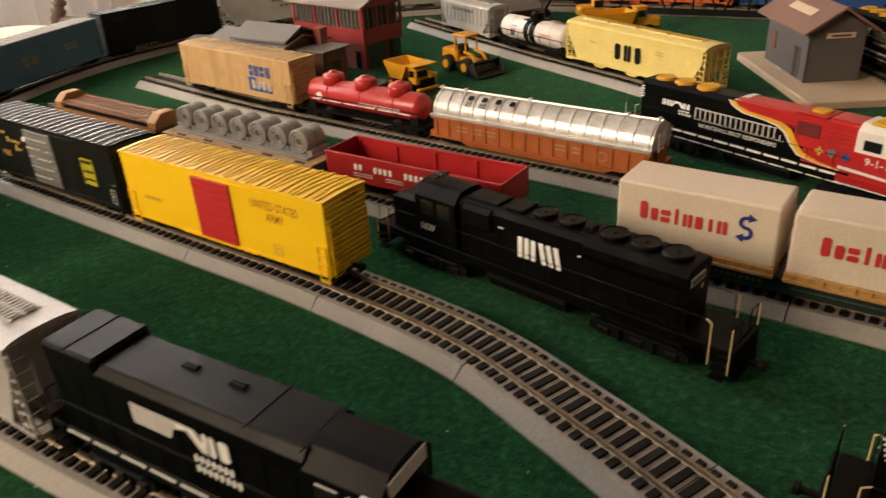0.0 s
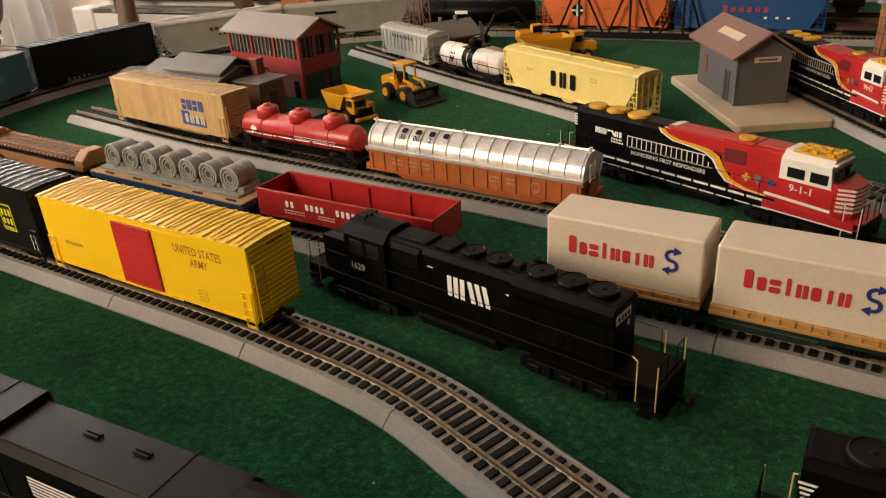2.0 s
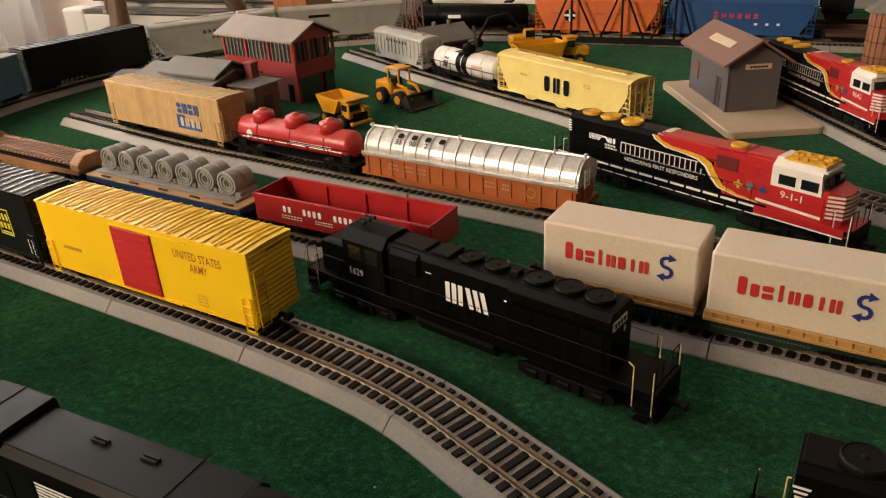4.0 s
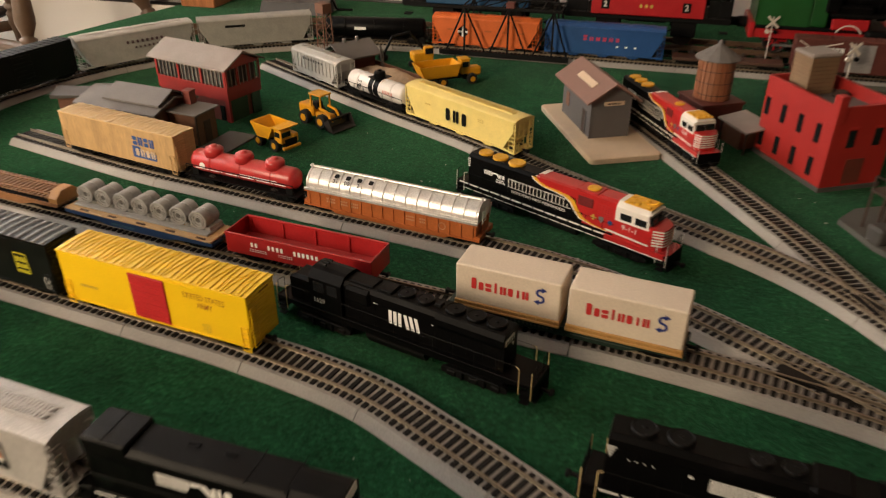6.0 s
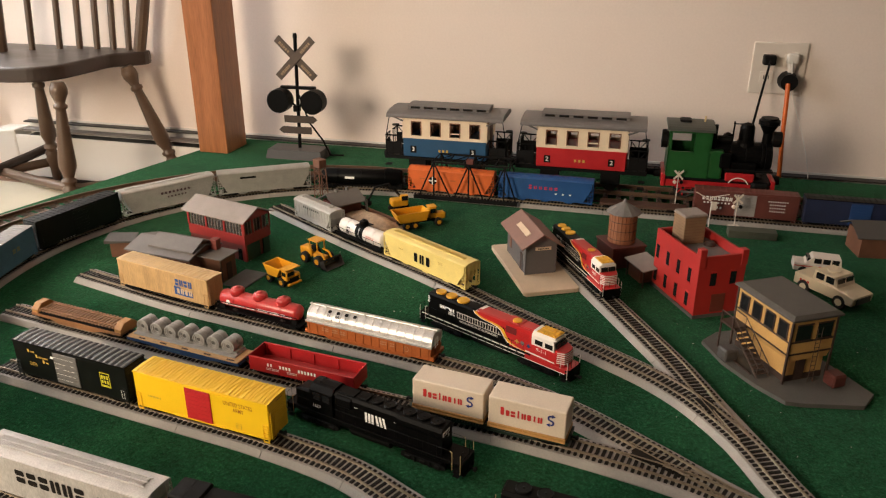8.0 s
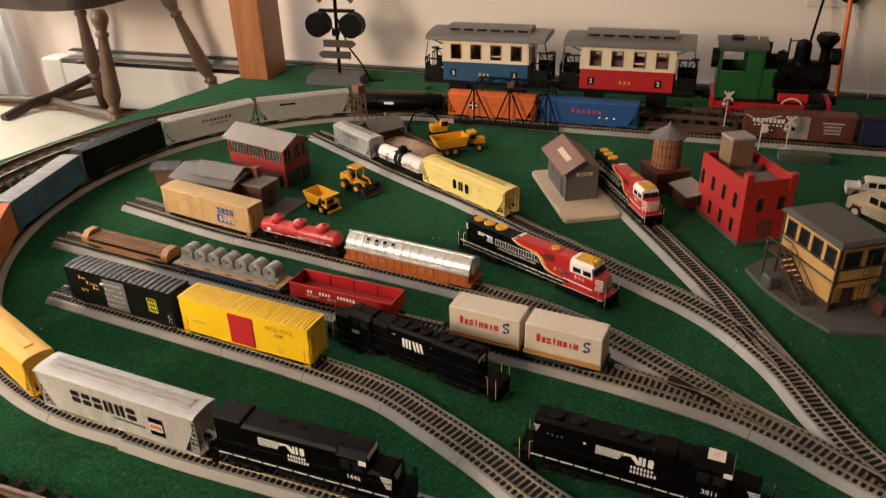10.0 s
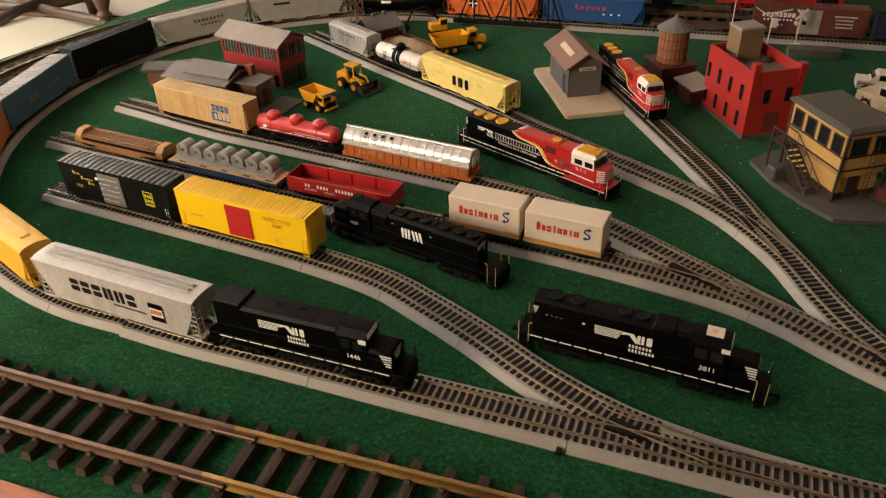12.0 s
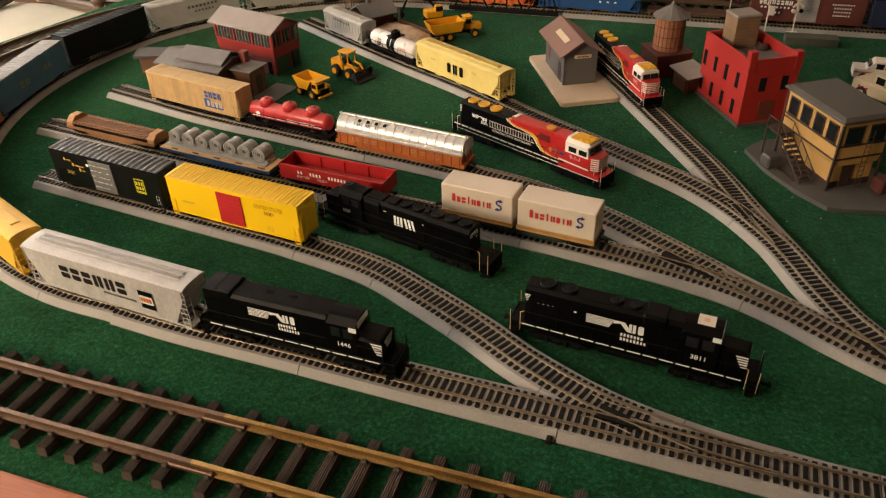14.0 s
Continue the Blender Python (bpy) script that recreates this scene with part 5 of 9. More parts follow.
boxcar(on_loop(236.0, 221.0), "dull blue model boxcar on the loop", BLUEC, SILVERG, (0, 0.03, BLUEC, "blue sliding door"))
boxcar(on_loop(220.5, 203.0), "orange model boxcar with ribbed roof on the loop", ORANGEBOX, ORANGE, (0, 0.03, ORANGEBOX, "orange sliding door"))
car, L, W = boxcar(on_loop(202.5, 180.0), "weathered blue model boxcar with a pale dusty roof", PALEBLUE, PALEROOF, None)
bm = marks("on", 0.010, 0.014, 0.4, 0.003)
decal("emblem", bm, mat("faded_gold_print", (0.22, 0.22, 0.12), 0.6), car, near_side(-0.025, 0.030, W))
decal("emblem", marks("oo", 0.008, 0.010, 0.4, 0.002), mat("faded_gold_print", (0.22, 0.22, 0.12), 0.6), car, near_side(0.04, 0.032, W))
car, L, W = boxcar(on_loop(179.2, 158.2), "black model boxcar with a grey roof", OLIVE, GREYBLK, (0.0, 0.03, OLIVE, "black sliding door"), z1=0.056)
bm = B()
for k in range(6):
    rect(bm, -0.05 + k * 0.007, -0.046 + k * 0.007, 0.006, 0.0085)
decal("print_mark", bm, WHITE, car, near_side(0, 0, W))
car, L, W = covered_hopper(on_loop(157.7, 135.3), "pale grey weathered model covered hopper with dark print", SOUTHG, z1=0.0535)
decal("brand_mark", marks("nononnon", 0.0050, 0.0066, 0.55, 0.0014), mat("purple_brown_print", (0.10, 0.05, 0.06), 0.5), car, near_side(0.01, 0.036, W, 0.0008))
decal("brand_mark", marks("nonnon", 0.0040, 0.0046, 0.75, 0.0012), mat("purple_brown_print", (0.10, 0.05, 0.06), 0.5), car, near_side(0.012, 0.027, W, 0.0008))
car, L, W = covered_hopper(on_loop(134.7, 112.0), "plain pale grey model covered hopper", mat("warm_grey_paint", (0.30, 0.285, 0.255), 0.55, var=0.15, dust=0.2), z1=0.0525, hatch=False)
bm = rect(B(), -0.05, -0.018, 0.036, 0.040)
decal("print_bar", bm, DKBLACK, car, near_side(0, 0, W, 0.0008))
car, L, W = tank_car(on_loop(110.5, 88.0), "long black model tank car with a white plate", BLACK, radius=0.0165, zc=0.0255)
decal("plate", rect(B(), -0.014, 0.006, -0.002, 0.003), WHITE, car, pose(-0.02, -0.0168, 0.026, 90, 0, 0))

BACK_PTS = [(-0.302, 1.197), (-0.15, 1.1965), (0.1, 1.196), (0.4, 1.198), (0.9, 1.2), (1.3, 1.2)]
car, L, W = covered_hopper(on_track(BACK_PTS, -0.281, -0.094), "bright orange model hopper car inside a truss bridge", ORANGE, z1=0.0535)
bm = cyl(B(), (0, 0, 0), (0, 0, 0.0003), 0.0085, seg=24)
decal("emblem", bm, DKBLACK, car, near_side(-0.037, 0.0285, W, 0.0006), "round black emblem with a white cross")
bm = B()
rect(bm, -0.0085, 0.0085, -0.0016, 0.0016)
rect(bm, -0.0016, 0.0016, -0.0085, 0.0085)
decal("emblem_cross", bm, WHITE, car, near_side(-0.037, 0.0285, W, 0.0011))
bm = B()
for gx in (-0.064, 0.0, 0.03, 0.055):
    for k in range(4):
        rect(bm, gx + k * 0.003, gx + 0.002 + k * 0.003, 0.030, 0.0325)
decal("print_mark", bm, RUST, car, near_side(0, 0, W, 0.0006))
car, L, W = covered_hopper(on_track(BACK_PTS, -0.090, 0.106), "bright blue model covered hopper with red block marks", BLUEH, z1=0.0535)
decal("brand_mark", marks("Onnono", 0.0062, 0.0085, 0.65, 0.0016), mat("pink_red_print", (0.50, 0.04, 0.10), 0.5), car, near_side(-0.004, 0.033, W, 0.0008), "red block marks")
bm = B()
for k in range(3):
    rect(bm, 0.02 + k * 0.014, 0.024 + k * 0.014, 0.020, 0.023)
decal("print_mark", bm, WHITE, car, near_side(0, 0, W, 0.0008))
m, length = on_track(BACK_PTS, 0.112, 0.285)
car = thing("flatcar", m, "low brown model flatcar", "model train car", "model train cars")
part("deck", box(B(), -length / 2 + 0.003, length / 2 - 0.003, -0.015, 0.015, 0.007, 0.0115, 0.0004), DKBROWN, car)
running_gear(car, length - 0.006)
car, L, W = boxcar(on_track(BACK_PTS, 0.289, 0.480), "maroon model boxcar with white lettering bars", MAROON, MAROON, (0.0, 0.036, mat("grey_door_paint", (0.30, 0.28, 0.27), 0.55), "pale grey sliding door"), z1=0.0545)
decal("brand_mark", marks("CONNOONN", 0.0052, 0.0075, 0.35, 0.0015), WHITE, car, near_side(-0.052, 0.039, W, 0.0008))
decal("brand_mark", marks("nononono", 0.0042, 0.0045, 0.5, 0.0012), WHITE, car, near_side(-0.052, 0.031, W, 0.0008))
decal("brand_mark", marks("ooo", 0.0042, 0.0060, 0.5, 0.0012), WHITE, car, near_side(-0.050, 0.022, W, 0.0008))
for k, n in enumerate((9, 6, 7, 7)):
    decal("print_mark", marks("no" * (n // 2) + "n", 0.0028, 0.0036, 0.45, 0.0008), WHITE, car, near_side(0.056, 0.041 - k * 0.0062, W, 0.0008))
boxcar(on_track(BACK_PTS, 0.486, 0.680), "dark navy model boxcar", mat("dark_navy_paint", (0.015, 0.022, 0.06), 0.5), GREYBLK, (0.0, 0.036, BLUEC, "dark blue sliding door"))
boxcar(on_track(BACK_PTS, 0.686, 0.870), "maroon model boxcar with a brown roof", MAROON, DKBROWN, (0.0, 0.036, MAROON, "maroon sliding door"))


# ---- diesel engines ----
def engine_truck_meshes():
    bm = B()
    for s in (-1, 1):
        prism(bm, [(-0.0265, 0.0045), (-0.0265, 0.0085), (-0.022, 0.0105), (0.022, 0.0105), (0.0265, 0.0085), (0.0265, 0.0045), (0.020, 0.0030), (-0.020, 0.0030)], s * 0.0112, s * 0.0138, "y")
        for x in (-0.018, 0, 0.018):
            box(bm, x - 0.0035, x + 0.0035, s * 0.0125, s * 0.0150, 0.0032, 0.0078, 0.0006)
        for x in (-0.009, 0.009):
            cyl(bm, (x, s * 0.0146, 0.0035), (x, s * 0.0146, 0.0100), 0.0012, seg=8)
        cyl(bm, (-0.021, s * 0.0150, 0.0105), (0.021, s * 0.0150, 0.0105), 0.0006, seg=6)
    box(bm, -0.022, 0.022, -0.0112, 0.0112, 0.006, 0.0115)
    return mesh_of("engine_truck_frame", bm, DKBLACK)


ENGTRUCK_ME = engine_truck_meshes()


def diesel(m, label, length, paint, hood, cab, nose, hood_top, cab_top, nose_top, roof=None, cab_paint=None, nose_paint=None, axles=3, stripe=None, rail_paint=None, width=0.0285, wide_hood=0.0205, fans=(), fan_paint=None, deck=0.0195, cab_roof="arch", window_z=None, cab_slope=0.0, pilot_paint=None):
    """A hood-type diesel: frame, walkway, long hood, cab, short hood, trucks, tank, rails and steps. Local +x runs along the frame."""
    e = thing("diesel_engine", m, label, "model locomotive", "model locomotives")
    L, w, hw = length / 2, width / 2, wide_hood / 2
    cab_paint, nose_paint, roof = cab_paint or paint, nose_paint or paint, roof or paint
    rail_paint = rail_paint or paint
    bm = box(B(), -L + 0.004, L - 0.004, -w, w, deck - 0.0035, deck, 0.0003)
    for s in (-1, 1):
        prism(bm, [(-L + 0.012, deck - 0.0035), (L - 0.012, deck - 0.0035), (L - 0.030, deck - 0.0062), (-L + 0.030, deck - 0.0062)], s * (w - 0.001), s * (w - 0.0002), "y")
    fr = part("underframe", bm, paint, e)
    # long hood with chamfered roof edges
    h0, h1 = hood
    bm = B()
    prism(bm, [(-hw, deck), (hw, deck), (hw, hood_top - 0.0030), (hw - 0.0025, hood_top), (-hw + 0.0025, hood_top), (-hw, hood_top - 0.0030)], h0, h1, "x")
    hd = part("long_hood", bm, paint, e)
    bm = B()
    n = max(4, int((h1 - h0) / 0.012))
    for k in range(n):
        x = h0 + 0.004 + (h1 - h0 - 0.008) * k / (n - 1)
        box(bm, x - 0.00025, x + 0.00025, -hw - 0.00025, -hw + 0.0002, deck + 0.002, hood_top - 0.010)
    box(bm, h0, h1, -hw - 0.00035, -hw, hood_top - 0.0095, hood_top - 0.0090)
    part("door_seam", bm, paint, hd)
    bm = box(B(), h0 + 0.001, h1 - 0.001, -hw + 0.0024, hw - 0.0024, hood_top - 0.0004, hood_top + 0.0006, 0.0003)
    part("hood_roof", bm, roof, hd)
    for x, r in fans:
        bm = B()
        lathe(bm, [(r, hood_top), (r, hood_top + 0.0022), (r * 0.92, hood_top + 0.0030), (r * 0.85, hood_top + 0.0026), (r * 0.2, hood_top + 0.0026), (0.0005, hood_top + 0.0032)], pose(x, 0, 0), 20)
        part("roof_fan", bm, fan_paint or DKBLACK, hd)
    # cab
    c0, c1 = cab
    cw = w - 0.0008
    bm = B()
    if cab_roof == "arch":
        prism(bm, [(-cw, deck), (cw, deck), (cw, cab_top - 0.0065), (cw - 0.0055, cab_top - 0.0008), (0.004, cab_top), (-0.004, cab_top), (-cw + 0.0055, cab_top - 0.0008), (-cw, cab_top - 0.0065)], c0, c1, "x")
    else:
        prism(bm, [(-cw, deck), (cw, deck), (cw, cab_top - 0.0050), (cw - 0.0050, cab_top), (-cw + 0.0050, cab_top), (-cw, cab_top - 0.0050)], c0, c1, "x")
    for v in bm.verts:
        if cab_slope and abs(v.co.x - c1) < 1e-6 and v.co.z > deck + 0.02:
            v.co.x -= cab_slope
    cb = part("cab", bm, cab_paint, e)
    wz = window_z or (deck + (cab_top - deck) * 0.48, deck + (cab_top - deck) * 0.74)
    cl = c1 - c0
    for k in range(2):
        x0 = c0 + cl * (0.14 + 0.42 * k)
        bm = box(B(), x0, x0 + cl * 0.32, -cw - 0.0003, -cw + 0.0006, wz[0], wz[1], 0.0002)
        part("side_window", bm, WINDOW, cb)
    for sgn in (-1, 1):
        for q in (-1, 1):
            xx = c1 if sgn > 0 else c0
            y0 = q * 0.0035
            bm = box(B(), xx - 0.0004, xx + 0.0004, min(y0, y0 + q * 0.0068), max(y0, y0 + q * 0.0068), wz[0] + 0.003, wz[1] + 0.002)
            part("end_window", bm, WINDOW, cb)
    # short hood
    n0, n1 = nose
    bm = B()
    nz = nose_top
    s = 1 if n1 > c1 else -1
    prism(bm, [(-hw, deck), (hw, deck), (hw, nz - 0.003), (hw - 0.003, nz), (-hw + 0.003, nz), (-hw, nz - 0.003)], n0, n1, "x")
    tip = n1 if s > 0 else n0
    for v in bm.verts:
        if abs(v.co.x - tip) < 1e-6 and v.co.z > nz - 0.002:
            v.co.x -= s * 0.0035
            v.co.z -= 0.0012
    part("short_hood", bm, nose_paint, e)
    # tank, trucks
    bm = B()
    prism(bm, [(-w + 0.001, deck - 0.004), (w - 0.001, deck - 0.004), (w - 0.0005, deck - 0.009), (w - 0.004, deck - 0.0155), (-w + 0.004, deck - 0.0155), (-w + 0.0005, deck - 0.009)], -0.026, 0.026, "x")
    part("fuel_tank", bm, DKBLACK, e)
    for s in (-1, 1):
        tx = s * (L - (0.048 if axles == 3 else 0.040))
        tk = shared("engine_truck", ENGTRUCK_ME, e, Matrix.Translation((tx, 0, 0)) @ Matrix.Diagonal((1 if axles == 3 else 0.72, 1, 1, 1)))
        for a in ((-0.018, 0, 0.018) if axles == 3 else (-0.0175, 0.0175)):
            shared("wheelset", WHEELSET_ME, tk, pose(a, 0, 0.0052))
        # pilot, steps, coupler
        bm = box(B(), s * (L - 0.0035), s * (L - 0.0015), -w, w, 0.0065, deck, 0.0004)
        prism(bm, [(-w + 0.001, 0.0065), (w - 0.001, 0.0065), (w - 0.004, 0.0025), (-w + 0.004, 0.0025)], s * (L - 0.003), s * (L - 0.0005), "x")
        part("pilot", bm, pilot_paint or nose_paint if (s > 0) == (n1 > c1) else paint, fr)
        for q in (-1, 1):
            bm = B()
            for k in range(3):
                z = 0.004 + k * 0.0045
                box(bm, s * (L - 0.011), s * (L - 0.0040), q * w - 0.0026, q * w + 0.0026, z, z + 0.0006)
            part("step", bm, DKBLACK, fr)
        shared("coupler", COUPLER_ME, e, pose(s * L, 0, 0.0085, 0, 0, 0 if s > 0 else 180))
    # rails
    rz = deck + 0.0125
    for q in (-1, 1):
        bm = B()
        y = q * (w - 0.0006)
        x0, x1 = -L + 0.014, L - 0.014
        stops = [x for x in np.linspace(x0, x1, 13)]
        for x in stops:
            wire(bm, [(x, y, deck - 0.002), (x, y, rz)], 0.00022, 4)
        lo, hi = min(c0, c1), max(c0, c1)
        wire(bm, [(x0, y, rz), (lo, y, rz)], 0.00020, 4)
        wire(bm, [(hi, y, rz), (x1, y, rz)], 0.00020, 4)
        part("handrail", bm, DKBLACK, e)
        for s in (-1, 1):
            bm = B()
            xs = s * (L - 0.0125)
            wire(bm, [(xs, q * (w + 0.0004), deck - 0.010), (xs, q * (w + 0.0004), rz - 0.001), (xs - s * 0.003, q * (w - 0.0006), rz)], 0.00034, 5)
            xe = s * (L - 0.0030)
            wire(bm, [(xe, q * (w + 0.0004), deck - 0.012), (xe, q * (w + 0.0002), rz - 0.001)], 0.00034, 5)
            part("grab_iron", bm, BRASSW if rail_paint is paint else rail_paint, e, "bright grab iron")
    for s in (-1, 1):
        xe = s * (L - 0.0030)
        for q in (-1, 1):
            rail = part("end_rail", wire(B(), [(xe, q * (w - 0.002), deck), (xe, q * (w - 0.002), rz)], 0.0003, 4), paint, e)
            part("rail_bar", wire(B(), [(xe, q * (w - 0.002), rz), (xe, q * 0.005, rz), (xe, q * 0.005, deck)], 0.0003, 4), paint, rail)
    if stripe:
        n = stripe[1]
        bm = B()
        for k in range(n):
            xa = -L + 0.014 + (length - 0.028) * k / n
            rect(bm, xa, xa + (length - 0.028) / n - 0.0022, -0.0007, 0.0007)
        decal("sill_stripe", bm, stripe[0], fr, near_side(0, deck - 0.0016, width), "white dashed sill stripe")
    return e, hd, cb


def nose_stripes(x, z, s, hw, n=5, h=0.0010, gap=0.0020, w0=0.0085):
    """White chevron bars on the front of a short hood."""
    bm = B()
    for k in range(n):
        zz = z - k * gap
        ww = w0 - k * 0.0009
        quad(bm, [(x, -ww, zz), (x, ww, zz), (x, ww - 0.0006, zz + h), (x, -ww + 0.0006, zz + h)])
    return bm


def flag_emblem(k):
    """A striped flag that runs out into a plain rounded shape over two rows of bars."""
    bm = B()
    for r in range(6):
        y = 0.0040 - r * 0.00135
        quad(bm, [(-0.0290, y), (-0.0085 - r * 0.0006, y), (-0.0090 - r * 0.0006, y - 0.00085), (-0.0290 + 0.0002, y - 0.00085)])
    quad(bm, [(-0.0085, 0.0040), (-0.0010, 0.0040), (0.0050, -0.0040), (0.0010, -0.0040), (-0.0040, 0.0022), (-0.0095, 0.0010)])
    for x in (0.0035, 0.0095):
        mark(bm, x - 0.0015, -0.0040, 0.0050, 0.0078, "n" if x < 0.006 else "c", 0.0022)
    bm2 = B()
    for row, (y, n) in enumerate(((-0.0088, 7), (-0.0128, 8))):
        for j in range(n):
            x = -0.0035 + j * 0.0024
            mark(bm2, x, y, 0.0019, 0.0029, "no"[j % 2], 0.0006)
    for b in (bm, bm2):
        for v in b.verts:
            v.co *= k
    return bm, bm2


# engine standing on the felt beside the yellow boxcar
e, hd, cb = diesel(pose(-0.0707, 0.3845, 0.0, 0, 0, -15.0), "black model diesel with white block mark standing off the rails", 0.231, BLACK, (-0.048, 0.0892), (-0.0790, -0.048), (-0.101, -0.0790), 0.0500, 0.0532, 0.0420, roof=GREYBLK, fans=((0.004, 0.0066), (0.0205, 0.0066), (0.0450, 0.0074), (0.0620, 0.0074), (0.0780, 0.0074)), fan_paint=BLACK)
bm = B()
for x0, lean in ((-0.0150, 0.0), (-0.0108, 0.0), (-0.0066, 0.0), (0.0004, -0.0024), (0.0050, -0.0024), (0.0096, -0.0024)):
    rect(bm, x0, x0 + 0.0029, -0.0060, 0.0060, lean)
decal("brand_mark", bm, WHITE, hd, near_side(0.0088, 0.0337, 0.0205, 0.0004), "large white block mark")
decal("lettering", lettering("1629", 0.0058, 0.010), WHITE, cb, near_side(-0.0690, 0.0283, 0.0285, 0.0002), "white number")
decal("brand_mark", mark(B(), 0, 0, 0.0028, 0.0032, "n", 0.0009), WHITE, hd, pose(0.0896, 0.0012, 0.0362, 90, 0, 90))
# wider radiator section with flared sides
bm = B()
flare = [(0.0103, 0.0385), (0.0120, 0.0425), (0.0120, 0.0470), (0.0090, 0.0503)]
prism(bm, [(-y, z) for y, z in flare] + [(y, z) for y, z in reversed(flare)], 0.0345, 0.0890, "x")
part("radiator_housing", bm, BLACK, hd)
board = part("number_board", box(B(), 0.0890, 0.0897, -0.0095, 0.0045, 0.0412, 0.0456, 0.0001), WHITE, hd, "white number board")
for k in range(4):
    part("print_bar", box(B(), 0.0896, 0.0899, -0.0078 + k * 0.0030, -0.0063 + k * 0.0030, 0.0422, 0.0446), DKBLACK, board)
bm = box(B(), -0.046, -0.022, -0.0125, 0.0125, 0.035, 0.0490, 0.0025)
part("brake_blister", bm, BLACK, hd)
bm = B()
wire(bm, [(-0.070, -0.004, 0.0530), (-0.070, -0.004, 0.0562)], 0.0006)
for y in (-0.006, -0.002, 0.002):
    cyl(bm, (-0.074, y, 0.0567), (-0.066, y, 0.0567), 0.0005, 0.0011, seg=8)
part("air_horn", bm, DKBLACK, cb)
for x0, x1, top in ((-0.044, -0.022, 0.0520), (-0.018, -0.0055, 0.0525)):
    part("roof_hatch", box(B(), x0, x1, -0.0068, 0.0068, 0.0500, top, 0.0007), GREYBLK, hd)
part("roof_stack", box(B(), 0.0290, 0.0345, -0.0030, 0.0030, 0.0500, 0.0530, 0.0006), DKBLACK, hd)
bm = B()
rect(bm, -0.0195, -0.0155, 0.0408, 0.0414)
rect(bm, 0.0310, 0.0326, 0.0392, 0.0400)
decal("print_mark", bm, WHITE, hd, near_side(0, 0, 0.0205, 0.0005))

# engine standing on the felt near the turnouts
e, hd, cb = diesel(pose(0.1845, 0.2685, 0.0, 0, 0, -6.8), "black model diesel with white flag emblem standing off the rails", 0.222, BLACK, (-0.096, 0.042), (0.042, 0.073), (0.073, 0.097), 0.0575, 0.0605, 0.0445, roof=GREYBLK, stripe=(WHITE, 14), fans=((-0.078, 0.0075), (-0.058, 0.0075), (-0.016, 0.006), (0.0, 0.006)))
b1, b2 = flag_emblem(1.22)
decal("emblem", b1, WHITE, hd, near_side(-0.004, 0.0405, 0.0205, 0.0008), "white striped flag emblem")
decal("print_mark", b2, WHITE, hd, near_side(-0.004, 0.0405, 0.0205, 0.0008))
decal("lettering", lettering("3811", 0.0070, 0.012), WHITE, cb, near_side(0.0585, 0.0300, 0.0285, 0.0002), "white number")
part("roof_card", box(B(), 0.052, 0.066, -0.0075, 0.0060, 0.0607, 0.0611), mat("cream_paper", (0.78, 0.66, 0.54), 0.8, var=0.05), cb, "small square of cream paper", m=pose(0, 0, 0))
part("card_print", box(B(), 0.0565, 0.0610, -0.0030, 0.0015, 0.0612, 0.0614), mat("orange_paper_print", (0.72, 0.46, 0.34), 0.8), cb)
part("nose_stripe", nose_stripes(0.0973, 0.0395, 1, 0.01), WHITE, e, "white nose stripes")
bm = B()
for k in range(5):
    quad(bm, [(0.0870 + 0.0012 * k, -0.01062, 0.0385 - k * 0.0026), (0.0966, -0.01062, 0.0385 - k * 0.0026), (0.0966, -0.01062, 0.0400 - k * 0.0026), (0.0864 + 0.0012 * k, -0.01062, 0.0400 - k * 0.0026)])
part("nose_stripe", bm, WHITE, e)
part("number_board", box(B(), 0.0665, 0.0735, -0.0140, -0.0133, 0.0505, 0.0548), WHITE, cb, "white number board")
part("nose_stripe", nose_stripes(-0.0963, 0.0545, -1, 0.01, n=4), WHITE, e)
bm = B()
for k in range(5):
    quad(bm, [(-0.0962 + 0.0005 * k, -0.01065, 0.0500 - k * 0.0020), (-0.0905 - 0.0008 * k, -0.01065, 0.0500 - k * 0.0020), (-0.0910 - 0.0008 * k, -0.01065, 0.0490 - k * 0.0020), (-0.0962 + 0.0005 * k, -0.01065, 0.0490 - k * 0.0020)])
part("tail_stripe", bm, WHITE, e)
bm = box(B(), 0.0728, 0.0738, -0.0090, 0.0090, 0.0520, 0.0575)
part("number_board", bm, WHITE, cb, "white number board")
bm = box(B(), 0.008, 0.030, -0.0118, 0.0118, 0.047, 0.0590, 0.0025)
part("brake_blister", bm, BLACK, hd)
bm = B()
rect(bm, -0.0505, -0.0480, 0.0420, 0.0440)
for k in range(4):
    rect(bm, -0.084 + k * 0.0045, -0.0825 + k * 0.0045, 0.0425, 0.0430)
decal("print_mark", bm, WHITE, hd, near_side(0, 0, 0.0205, 0.0005))

# engine heading the train on the main line
m1446, l1446 = on_track(A_PTS, -0.197, 0.000)
m1446 = m1446 @ pose(0, 0.0014, 0)
e, hd, cb = diesel(m1446, "black model diesel with white flag emblem heading a train", l1446, BLACK, (-0.087, 0.036), (0.036, 0.064), (0.064, 0.087), 0.0550, 0.0565, 0.0405, roof=GREYBLK, stripe=(WHITE, 11), rail_paint=DKBLACK, axles=2, wide_hood=0.0256)
b1, b2 = flag_emblem(1.12)
decal("emblem", b1, WHITE, hd, near_side(-0.009, 0.0425, 0.0256, 0.0008), "white striped flag emblem")
decal("print_mark", b2, WHITE, hd, near_side(-0.009, 0.0425, 0.0256, 0.0008))
